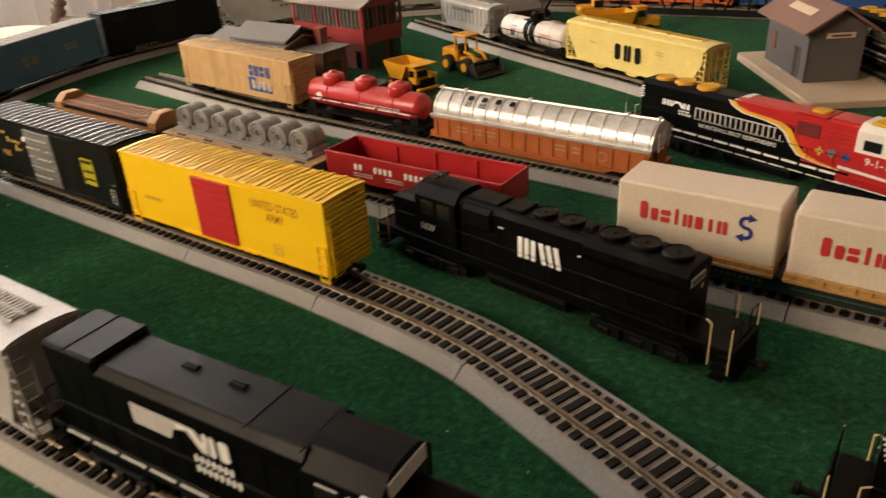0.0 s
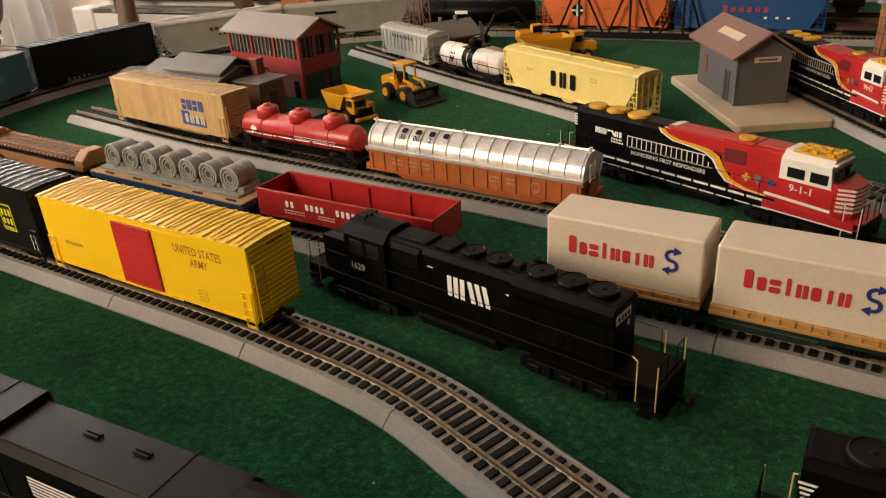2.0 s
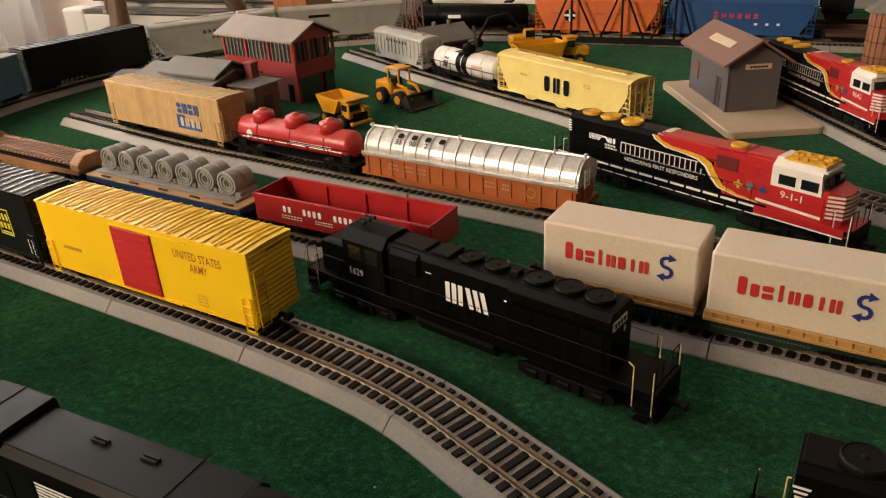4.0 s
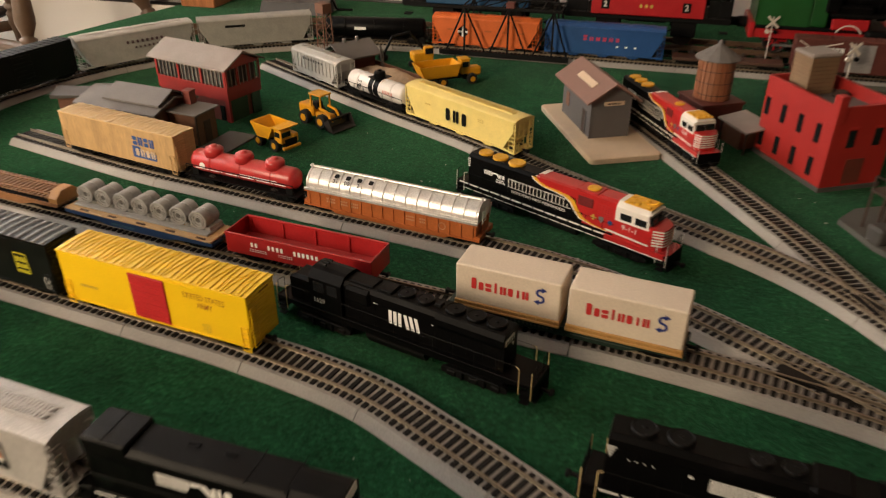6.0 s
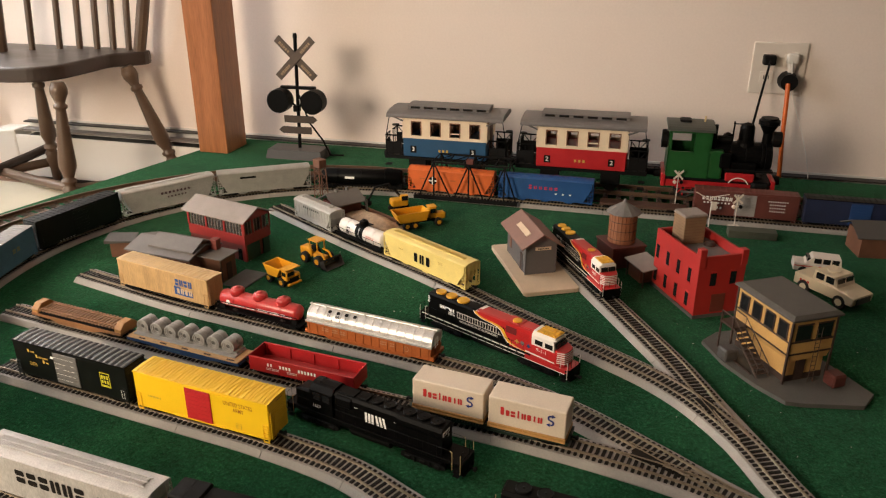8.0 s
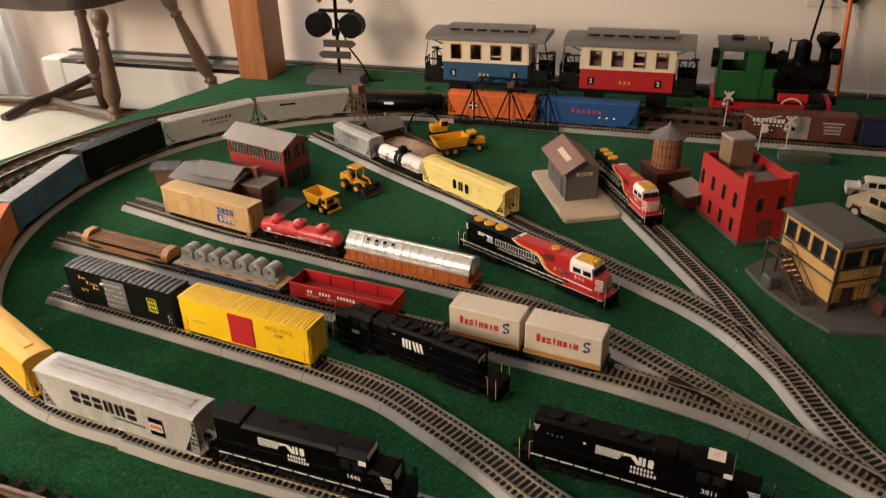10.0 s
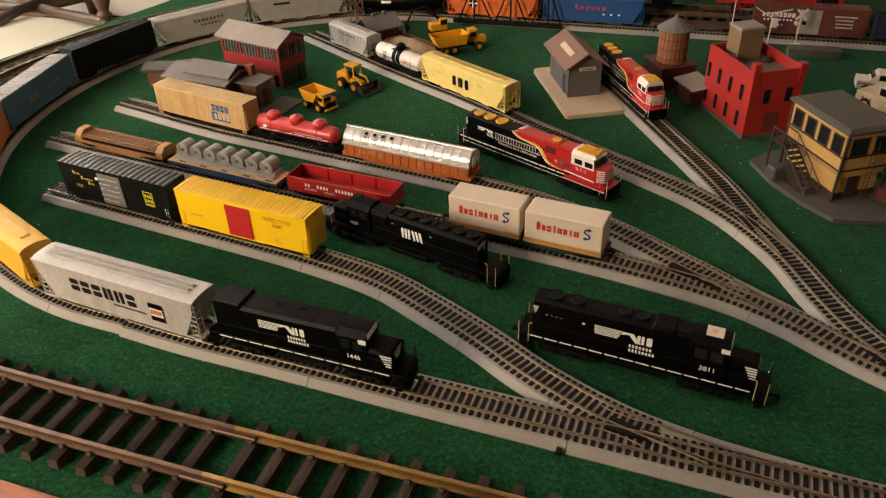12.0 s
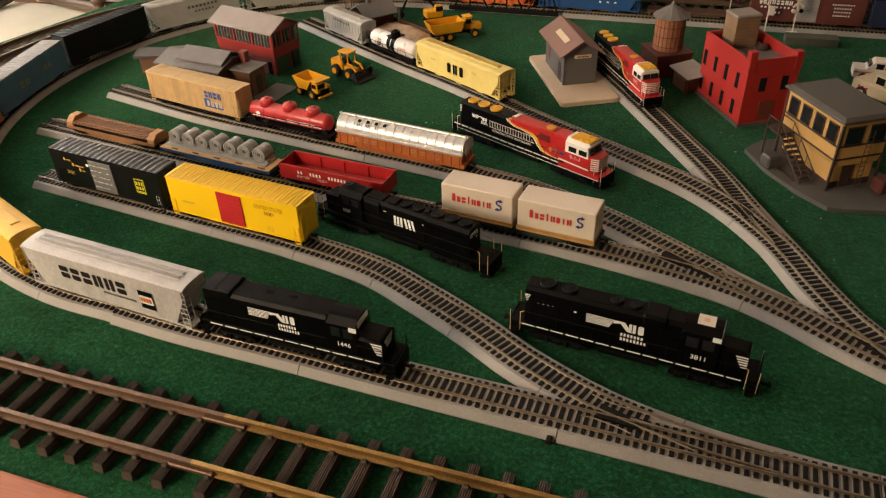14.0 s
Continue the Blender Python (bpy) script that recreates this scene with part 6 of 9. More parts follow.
decal("lettering", lettering("1446", 0.0068, 0.012), WHITE, cb, near_side(0.0515, 0.0300, 0.0285, 0.0002), "white number")
part("nose_stripe", nose_stripes(0.0873, 0.0375, 1, 0.01), WHITE, e, "white nose stripes")
bm = B()
for k in range(5):
    quad(bm, [(0.0765 + 0.0012 * k, -0.01318, 0.0360 - k * 0.0026), (0.0868, -0.01318, 0.0360 - k * 0.0026), (0.0868, -0.01318, 0.0376 - k * 0.0026), (0.0758 + 0.0012 * k, -0.01318, 0.0376 - k * 0.0026)])
part("nose_stripe", bm, WHITE, e)
part("number_board", box(B(), 0.0575, 0.0645, -0.0140, -0.0133, 0.0455, 0.0500), WHITE, cb, "white number board")
part("radiator_housing", box(B(), -0.088, -0.058, -0.0130, 0.0130, 0.0485, 0.0580, 0.0012), GREYBLK, hd)
bm = box(B(), -0.0742, -0.0738, -0.0128, 0.0128, 0.0578, 0.0583)
part("housing_seam", bm, DKBLACK, hd)
for x in (-0.0260, -0.0035):
    bm = box(box(B(), x - 0.0034, x + 0.0034, 0.0020, 0.0028, 0.0555, 0.0566), x - 0.0034, x + 0.0034, 0.0036, 0.0044, 0.0555, 0.0566)
    part("lift_ring", bm, DKBLACK, hd)
part("number_board", box(B(), 0.0638, 0.0648, -0.0095, 0.0095, 0.0480, 0.0535), WHITE, cb, "white number board")
bm = B()
for x in (0.0125, 0.0355):
    box(bm, x - 0.0003, x + 0.0003, -0.0126, 0.0126, 0.0556, 0.0559)
part("roof_seam", bm, DKBLACK, hd)
bm = B()
for k in range(4):
    quad(bm, [(-0.0872, -0.0127, 0.044 - k * 0.0024), (-0.0845, -0.0127, 0.044 - k * 0.0024), (-0.0845, -0.0127, 0.0427 - k * 0.0024), (-0.0872, -0.0127, 0.0427 - k * 0.0024)])
part("tail_stripe", bm, WHITE, e)


def first_responder(m, label, number, long=1.0, high=0.91):
    """Red, white and black diesel with a gold wave, ladder marks and a white safety cab."""
    m = m @ Matrix.Diagonal((long, 1, high, 1))
    e, hd, cb = diesel(m, label, 0.238, BLACK, (-0.104, 0.065), (0.064, 0.098), (0.0975, 0.1000), 0.0530, 0.0570, 0.0425, roof=BLACK, cab_paint=ENGWHT, nose_paint=ENGRED, fans=((-0.090, 0.0075), (-0.072, 0.0080), (-0.052, 0.0085)), fan_paint=ENGGOLD, cab_roof="slab", rail_paint=ENGWHT, pilot_paint=BLACK, window_z=(0.0400, 0.0470), cab_slope=0.0030)
    hw = 0.0205 / 2
    # red front half of the hood, with roof
    bm = B()
    prism(bm, [(-hw - 0.0004, 0.0205), (-hw - 0.0004, 0.0530), (-hw + 0.0024, 0.0540), (hw - 0.0024, 0.0540), (hw + 0.0004, 0.0530), (hw + 0.0004, 0.0205)], 0.030, 0.0650, "x")
    part("red_hood", bm, ENGRED, hd, "bright red hood half")
    bm = B()
    prism(bm, [(-hw - 0.0003, 0.0425), (-hw - 0.0003, 0.0528), (-hw + 0.0024, 0.0538), (hw - 0.0024, 0.0538), (hw + 0.0003, 0.0528), (hw + 0.0003, 0.0425)], -0.022, 0.0225, "x")
    for v in bm.verts:
        if v.co.x < 0 and v.co.z < 0.045:
            v.co.z += 0.0055
    part("red_hood", bm, ENGRED, hd)
    bm = prism(B(), [(-hw - 0.0003, 0.0310), (-hw - 0.0003, 0.0528), (-hw + 0.0024, 0.0538), (hw - 0.0024, 0.0538), (hw + 0.0003, 0.0528), (hw + 0.0003, 0.0310)], 0.0225, 0.030, "x")
    part("red_hood", bm, ENGRED, hd)
    # gold and white wave
    def band(pts0, pts1, material, out, label=""):
        bm = B()
        for (a, b), (c, d) in zip(zip(pts0, pts0[1:]), zip(pts1, pts1[1:])):
            quad(bm, [(a[0] + 0.012, a[1]), (b[0] + 0.012, b[1]), (d[0] + 0.012, d[1]), (c[0] + 0.012, c[1])])
        decal("wave_stripe", bm, material, hd, near_side(0, 0, 0.0213, out), label)
    top = [(-0.0340, 0.0525), (-0.0310, 0.0495), (-0.0220, 0.0468), (-0.0080, 0.0460), (0.0020, 0.0448), (0.0090, 0.0415), (0.0130, 0.0345), (0.0190, 0.0270), (0.0300, 0.0235), (0.0440, 0.0220)]
    lo = [(-0.0395, 0.0525), (-0.0372, 0.0490), (-0.0280, 0.0445), (-0.0120, 0.0430), (-0.0020, 0.0412), (0.0040, 0.0375), (0.0090, 0.0300), (0.0150, 0.0240), (0.0300, 0.0215), (0.0440, 0.0208)]
    mid = [(a[0] * 0.25 + b[0] * 0.75, a[1] * 0.25 + b[1] * 0.75) for a, b in zip(top, lo)]
    band(top, mid, ENGGOLD, 0.0006, "gold wave stripe")
    band(mid, lo, ENGWHT, 0.0006, "white wave stripe")
    # the wave runs up over the roof edge
    bm = B()
    quad(bm, [(-0.0240, -hw - 0.0001, 0.0531), (-0.0190, -hw - 0.0001, 0.0531), (-0.0165, 0.004, 0.0545), (-0.0215, 0.004, 0.0545)])
    quad(bm, [(-0.0215, 0.004, 0.0545), (-0.0165, 0.004, 0.0545), (-0.0165, hw, 0.0536), (-0.0215, hw, 0.0536)])
    part("wave_stripe", bm, ENGWHT, hd)
    # ladder marks and words
    bm = B()
    rect(bm, -0.054, 0.0110, 0.0392, 0.0400)
    rect(bm, -0.054, 0.0170, 0.0305, 0.0313)
    for k in range(17):
        x = -0.054 + k * 0.0042
        rect(bm, x, x + 0.0008, 0.0305, 0.0400 if k < 16 else 0.0350)
    decal("ladder_mark", bm, ENGWHT, hd, near_side(0, 0, 0.0205, 0.0008), "white ladder marks")
    decal("lettering", lettering("HONORING FIRST RESPONDERS", 0.0044, 0.014, 0.97), ENGWHT, hd, near_side(-0.0190, 0.0266, 0.0205, 0.0008), "white words")
    b1, b2 = flag_emblem(0.60)
    decal("emblem", b1, WHITE, hd, near_side(-0.0665, 0.0385, 0.0205, 0.0008))
    decal("print_mark", b2, WHITE, hd, near_side(-0.0665, 0.0385, 0.0205, 0.0008))
    bm = B()
    for k in range(5):
        rect(bm, -0.1045, -0.1015, 0.0470 - k * 0.0021, 0.0480 - k * 0.0021)
    decal("tail_stripe", bm, WHITE, hd, near_side(0, 0, 0.0205, 0.0006))
    # red lower cab with a white band and number
    cw = 0.0285 / 2 - 0.0008
    part("cab_side", box(B(), 0.0636, 0.0983, -cw - 0.0004, cw + 0.0004, 0.0196, 0.0378), ENGRED, cb, "red lower cab side")
    decal("lettering", lettering(number, 0.0072, 0.012), ENGWHT, cb, near_side(0.0790, 0.0330, 2 * cw, 0.0008), "white number")
    bm = quad(B(), [(0.0560, 0.0240), (0.0980, 0.0225), (0.0980, 0.0245), (0.0560, 0.0262)])
    decal("cab_band", bm, ENGWHT, cb, near_side(0, 0, 2 * cw, 0.0008))
    part("cab_roof_top", box(B(), 0.0685, 0.0955, -0.0105, 0.0105, 0.0566, 0.0577, 0.0005), ENGGOLD, cb, "gold roof panel")
    random.seed(4)
    for k in range(18):
        x, y = random.uniform(0.0695, 0.0945), random.uniform(-0.0096, 0.0096)
        part("roof_fitting", box(B(), x - 0.0015, x + 0.0015, y - 0.0011, y + 0.0011, 0.0575, 0.0581 + random.uniform(0.0003, 0.0016), 0.0003), ENGGOLD, cb)
    # full-width safety nose, tapered in plan, with white bars round its front
    bm = B()
    prism(bm, [(0.0970, -cw), (0.1000, -cw), (0.1090, -0.0098), (0.1105, -0.0040), (0.1105, 0.0040), (0.1090, 0.0098), (0.1000, cw), (0.0970, cw)], 0.0196, 0.0425, "z")
    for v in bm.verts:
        if v.co.z > 0.04 and v.co.x > 0.105:
            v.co.z -= 0.0018
            v.co.x -= 0.0012
    nose = part("safety_nose", bm, ENGRED, e, "wide red nose")
    for k in range(6):
        z = 0.0388 - k * 0.0029
        ring = [(0.1000, -cw), (0.1090, -0.0098), (0.1105, -0.0040), (0.1105, 0.0040), (0.1090, 0.0098), (0.1000, cw)]
        bm = B()
        for a, b in zip(ring, ring[1:]):
            quad(bm, [(a[0] + 0.0003, a[1] * 1.015, z), (b[0] + 0.0003, b[1] * 1.015, z), (b[0] + 0.0003, b[1] * 1.015, z + 0.0016), (a[0] + 0.0003, a[1] * 1.015, z + 0.0016)])
        part("nose_stripe", bm, ENGWHT, nose, "white nose stripe")
    bm = B()
    prism(bm, [(0.0950, -0.0140), (0.1150, -0.0140), (0.1170, -0.0100), (0.1170, 0.0100), (0.1150, 0.0140), (0.0950, 0.0140)], 0.0150, 0.0199, "z")
    part("front_platform", bm, ENGRED, e, "red front platform")
    # broken white lines along the walkway edge and the sill
    bm, low = B(), B()
    for k in range(13):
        xa = -0.112 + k * 0.0131
        rect(bm, xa, xa + 0.0112, 0.0186, 0.0204)
        rect(low, xa + 0.005, xa + 0.0160, 0.0134, 0.0143)
    decal("walkway_stripe", bm, ENGWHT, e, near_side(0, 0, 0.0285, 0.0006), "white broken line")
    decal("sill_stripe", low, ENGWHT, e, near_side(0, 0, 0.0285, 0.0006), "white broken line")
    part("cab_sill", box(B(), 0.0560, 0.1130, -0.0150, -0.0138, 0.0140, 0.0202), ENGRED, e, "red sill below the cab")
    decal("sill_stripe", quad(B(), [(0.0560, 0.0140), (0.1130, 0.0140), (0.1130, 0.0151), (0.0560, 0.0151)]), ENGWHT, e, near_side(0, 0, 0.0300, 0.0003))
    # sloping windscreens in the cab front
    for q in (-1, 1):
        y0, y1 = sorted((q * 0.0008, q * 0.0112))
        bm = B()
        prism(bm, [(0.0966, 0.0428), (0.0990, 0.0428), (0.0972, 0.0496), (0.0948, 0.0496)], y0, y1, "y")
        part("windscreen", bm, WINDOW, cb)
    part("visor", box(B(), 0.0890, 0.0972, -0.0118, 0.0118, 0.0528, 0.0545, 0.0005), ENGWHT, cb)
    part("grille", box(B(), 0.024, 0.040, -hw - 0.0008, -hw, 0.0390, 0.0490, 0.0004), mat("dark_red_grille", (0.15, 0.010, 0.010), 0.5), hd)
    bm = B()
    for k in range(6):
        box(bm, 0.045, 0.063, -hw - 0.0012, -hw, 0.0350 + k * 0.0022, 0.0360 + k * 0.0022)
    part("louvre", bm, ENGRED, hd)
    bm = B()
    lathe(bm, [(0.0060, 0.0548), (0.0060, 0.0562), (0.0050, 0.0566), (0.0005, 0.0566)], pose(0.034, 0, 0), 18)
    part("roof_fan", bm, ENGGOLD, hd)
    part("roof_box", box(B(), 0.044, 0.064, -0.0085, 0.0085, 0.0538, 0.0556, 0.0008), ENGRED, hd)
    part("roof_box", box(B(), 0.021, 0.043, -0.0100, 0.0100, 0.0536, 0.0549, 0.0008), ENGRED, hd)
    def badge(pts, material, x, label):
        bm = B()
        for a, b in zip(pts, pts[1:] + pts[:1]):
            bm.faces.new([bm.verts.new((0, 0, 0)), bm.verts.new((*a, 0)), bm.verts.new((*b, 0))])
        decal("emblem", bm, material, hd, near_side(x, 0.0312, 0.0213, 0.0006), label)

    cross = [(0.0033 * (1 if k % 3 else 0.45) * math.cos(math.radians(45 + k * 30)), 0.0033 * (1 if k % 3 else 0.45) * math.sin(math.radians(45 + k * 30))) for k in range(12)]
    shield = [(-0.0026, 0.0030), (-0.0026, 0.0), (0.0, -0.0034), (0.0026, 0.0), (0.0026, 0.0030), (0.0, 0.0036)]
    star = [(0.0034 * (1 if k % 2 == 0 else 0.55) * math.sin(math.pi * k / 6), 0.0034 * (1 if k % 2 == 0 else 0.55) * math.cos(math.pi * k / 6)) for k in range(12)]
    badge(cross, GOLD, 0.0415, "gold cross emblem")
    badge(list(reversed(shield)), SILVERG, 0.0495, "silver shield emblem")
    badge(list(reversed(star)), BLUEH, 0.0585, "blue star emblem")
    return e


first_responder(pose(0.0168, 0.6128, 0.0, 0, 0, -26.3), "red, white and black model diesel standing off the rails", "9-1-1", 1.05, 0.965)
ps, _ = resample(F_PTS, 0.004)
front = min(ps, key=lambda p: abs(p.y - 0.781))
back = min(ps, key=lambda p: abs((p - front).length - 0.200) + (0 if p.y > front.y else 9))
d = front - back
first_responder(pose((front.x + back.x) / 2, (front.y + back.y) / 2, RAIL_Z, 0, 0, math.degrees(math.atan2(d.y, d.x))), "red, white and black model diesel on the spur beside the shed", "9642", 0.90)


# ---- buildings ----
def gable_roof(parent, name, x0, x1, y0, y1, ze, zr, material, thick=0.0022, along="y"):
    """Two sloping slabs that meet at a ridge along x or y; each slope is a part."""
    out = []
    for s in (-1, 1):
        bm = B()
        if along == "y":
            xm = (x0 + x1) / 2
            xe = x0 if s < 0 else x1
            prism(bm, [(xe, ze), (xm, zr), (xm, zr + thick), (xe, ze + thick)], y0, y1, "y")
        else:
            ym = (y0 + y1) / 2
            ye = y0 if s < 0 else y1
            prism(bm, [(ye, ze), (ym, zr), (ym, zr + thick), (ye, ze + thick)], x0, x1, "x")
        out.append(part(name, bm, material, parent))
    return out


# grey shed on a cream slab
h = thing("shed", pose(0.033, 0.780, 0, 0, 0, 26.5), "small grey model shed with pinkish roof on a cream base", "building")
bm = box(B(), -0.004, 0.086, -0.006, 0.190, 0.0, 0.0068)
bmesh.ops.bevel(bm, geom=[e for e in bm.edges if abs(e.verts[0].co.z - e.verts[1].co.z) > 0.003], offset=0.006, segments=3, affect="EDGES", profile=0.5)
bmesh.ops.bevel(bm, geom=[e for e in bm.edges if min(v.co.z for v in e.verts) > 0.006], offset=0.001, segments=1, affect="EDGES", profile=0.5)
part("base", bm, SLABC, h, "thick cream plastic base")
bm = B()
prism(bm, [(0.017, 0.0068), (0.067, 0.0068), (0.067, 0.0575), (0.042, 0.0735), (0.017, 0.0575)], 0.057, 0.160, "y")
walls = part("wall", bm, SHEDGREY, h)
rf = gable_roof(h, "roof_slope", 0.0070, 0.0770, 0.047, 0.170, 0.0530, 0.0755, SHEDROOF)
part("roof_sign", box(B(), -0.0045, 0.0045, -0.0270, 0.0270, 0.0, 0.0012), SLABC, rf[0], "cream name plate", m=Matrix.Translation((0.0262, 0.102, 0.0675)) @ Matrix.Rotation(-0.571, 4, "Y"))
part("doorway", box(B(), 0.0160, 0.0174, 0.076, 0.084, 0.0075, 0.036), CABINTRIM, h, "dark narrow doorway")
part("door_post", box(B(), 0.0158, 0.0172, 0.0735, 0.0755, 0.0070, 0.037), SHEDGREY, h)
part("door_post", box(B(), 0.0158, 0.0172, 0.0845, 0.0865, 0.0070, 0.037), SHEDGREY, h)
part("notice", box(B(), 0.0160, 0.0172, 0.135, 0.145, 0.022, 0.040), HOUSEBRN, h)
part("name_sign", box(B(), 0.032, 0.058, 0.0556, 0.0572, 0.0480, 0.0530, 0.0002), SLABC, h, "cream sign board")
bm = B()
for k in range(7):
    rect(bm, 0.036 + k * 0.0026, 0.0380 + k * 0.0026, 0.0496, 0.0514)
part("sign_mark", bm, DKBLACK, h, m=pose(0, 0.0554, 0, 90, 0, 0))
for x in (0.0165, 0.0668):
    part("corner_board", box(B(), x - 0.0008, x + 0.0008, 0.0562, 0.0578, 0.007, 0.0570), SHEDGREY, h)

# red two-storey building
h = thing("factory", pose(0.2770, 0.7655, 0, 0, 0, 28.8), "bright red two-storey model building with flat grey roof", "building")
X, Y, Z = 0.075, 0.120, 0.0955
for a, b, c, d in ((0, X, 0, 0.0035), (0, X, Y - 0.0035, Y), (0, 0.0035, 0.0035, Y - 0.0035), (X - 0.0035, X, 0.0035, Y - 0.0035)):
    part("wall", box(B(), a, b, c, d, 0.0, Z), BRICKRED, h)
part("roof", box(B(), 0.0035, X - 0.0035, 0.0035, Y - 0.0035, 0.078, 0.081), GREYROOF, h, "grey flat roof")
for x, y in ((0.004, 0.004), (X - 0.004, 0.004), (X - 0.004, Y - 0.004)):
    part("corner_pier", box(B(), x - 0.0052, x + 0.0052, y - 0.0052, y + 0.0052, 0.078, Z + (0.012 if y < 0.05 and x < 0.05 or y > 0.05 and x > 0.05 else 0.006), 0.0006), BRICKRED, h)
for z0, n in ((0.050, 4), (0.012, 4)):
    for k in range(n):
        y = 0.018 + k * 0.0300
        w = part("window", box(B(), -0.0004, 0.0012, y, y + 0.0078, z0, z0 + 0.0215), WINDOW, h, "dark narrow window")
        part("lintel", box(B(), -0.0008, 0.0, y - 0.0008, y + 0.0086, z0 + 0.0215, z0 + 0.0230), BRICKRED, w)
        part("sill", box(B(), -0.0013, 0.0, y - 0.0008, y + 0.0083, z0 - 0.0012, z0), BRICKRED, w)
for x in (0.020, 0.052):
    w = part("window", box(B(), x, x + 0.0095, -0.0004, 0.0012, 0.050, 0.070), WINDOW, h, "dark narrow window")
    part("lintel", box(B(), x - 0.0008, x + 0.0103, -0.0013, 0.0, 0.070, 0.0725), BRICKRED, w)
part("loading_door", box(B(), 0.026, 0.048, -0.0008, 0.0010, 0.008, 0.036), mat("dull_brown_door", (0.16, 0.035, 0.022), 0.6), h, "dull brown door")
part("plinth", box(B(), -0.0015, X + 0.0015, -0.0015, Y + 0.0015, 0.0, 0.005), SLABG, h)
bm = box(B(), 0.020, 0.056, 0.080, 0.112, 0.081, 0.124, 0.0008)
tb = part("roof_tank", bm, BOXTAN, h, "tan planked roof tank")
bm = box(B(), 0.0185, 0.0575, 0.0785, 0.1135, 0.1225, 0.1275, 0.002)
part("tank_lid", bm, LIGHTROOF, tb)
for k in range(8):
    z = 0.085 + k * 0.0047
    part("plank_seam", box(B(), 0.0197, 0.0204, 0.081, 0.111, z, z + 0.0003), HOUSEBRN, tb)
    part("plank_seam", box(B(), 0.021, 0.055, 0.0797, 0.0804, z, z + 0.0003), HOUSEBRN, tb)
bm = B()
lathe(bm, [(0.009, 0.081), (0.009, 0.084), (0.006, 0.087), (0.0005, 0.0875)], pose(0.060, 0.070, 0), 14)
part("roof_vent", bm, CABINTRIM, h)

# lean-to canopy
h = thing("loading_canopy", pose(0.206, 0.848, 0, 0, 0, 30), "pale roofed loading canopy on thin posts", "building")
bm = B()
prism(bm, [(-0.002, 0.0275), (0.036, 0.033), (0.036, 0.035), (-0.002, 0.0295)], 0.0, 0.060, "y")
part("roof", bm, LIGHTROOF, h)
for x, y in ((0.002, 0.004), (0.002, 0.056), (0.033, 0.004), (0.033, 0.056)):
    part("post", box(B(), x - 0.001, x + 0.001, y - 0.001, y + 0.001, 0.0, 0.030 if x < 0.01 else 0.034), CABINTRIM, h)
part("back_wall", box(B(), 0.006, 0.034, 0.020, 0.058, 0.0, 0.022), HOUSEBRN, h)

# water tower
h = thing("water_tower", pose(0.166, 0.951, 0, 0, 0, 30), "brown wooden model water tank with grey cone roof on brick base", "building")
bm = box(B(), -0.029, 0.029, -0.029, 0.029, 0.0, 0.034)
box(bm, -0.031, 0.031, -0.031, 0.031, 0.034, 0.0375, 0.0005)
part("base", bm, WATERBASE, h, "dark red brick base")
bm = B()
lathe(bm, [(0.0222, 0.0375), (0.0215, 0.090), (0.0005, 0.090)], None, 22)
tub = part("tub", bm, WATERBRN, h, "brown staved tub")
for k in range(22):
    a = 2 * math.pi * k / 22
    part("stave", box(B(), 0.0212, 0.0227, -0.0026, 0.0026, 0.038, 0.0895), WATERBRN, tub, m=Matrix.Rotation(a, 4, "Z"))
for z in (0.045, 0.060, 0.075):
    bm = lathe(B(), [(0.0226, z - 0.0004), (0.0231, z - 0.0004), (0.0231, z + 0.0004), (0.0226, z + 0.0004)], None, 22)
    part("hoop", bm, CABINTRIM, tub)
bm = B()
lathe(bm, [(0.0285, 0.0885), (0.0285, 0.0898), (0.004, 0.1055), (0.0020, 0.1100), (0.0003, 0.1120)], None, 12)
part("roof", bm, GREYROOF, h, "grey cone roof")

# buff signal cabin on a grey base
h = thing("signal_cabin", pose(0.3750, 0.6080, 0, 0, 0, 30.7) @ Matrix.Diagonal((0.96, 0.93, 1.20, 1)), "buff and brown model signal cabin with outside stair on grey base", "building")
bm = B()
prism(bm, [(-0.022, -0.036), (-0.004, -0.046), (0.064, -0.072), (0.094, -0.054), (0.090, 0.090), (0.074, 0.138), (0.0, 0.144), (-0.034, 0.128), (-0.040, 0.070), (-0.034, 0.010)], 0.0, 0.0045, "z")
part("base", bm, SLABG, h, "irregular grey plastic base")
bm = box(B(), 0.004, 0.060, 0.004, 0.104, 0.0045, 0.038)
part("lower_wall", bm, CABINY, h)
part("plinth", box(B(), 0.003, 0.061, 0.003, 0.105, 0.0045, 0.011), CABINTRIM, h, "dark brown plinth")
bm = B()
prism(bm, [(0.004, 0.030), (0.060, 0.030), (0.065, 0.038), (-0.001, 0.038)], -0.0005, 0.108, "y")
part("jetty", bm, CABINY, h)
part("upper_wall", box(B(), -0.001, 0.065, -0.001, 0.109, 0.038, 0.0768), CABINY, h)
for z in (0.0378, 0.0515):
    part("band", box(B(), -0.0016, 0.0656, -0.0016, 0.1096, z - 0.0009, z + 0.0009), CABINTRIM, h)
for x, y in ((-0.001, -0.001), (0.065, -0.001), (-0.001, 0.109)):
    part("corner_post", box(B(), x - 0.0013, x + 0.0013, y - 0.0013, y + 0.0013, 0.0045, 0.074), CABINTRIM, h)
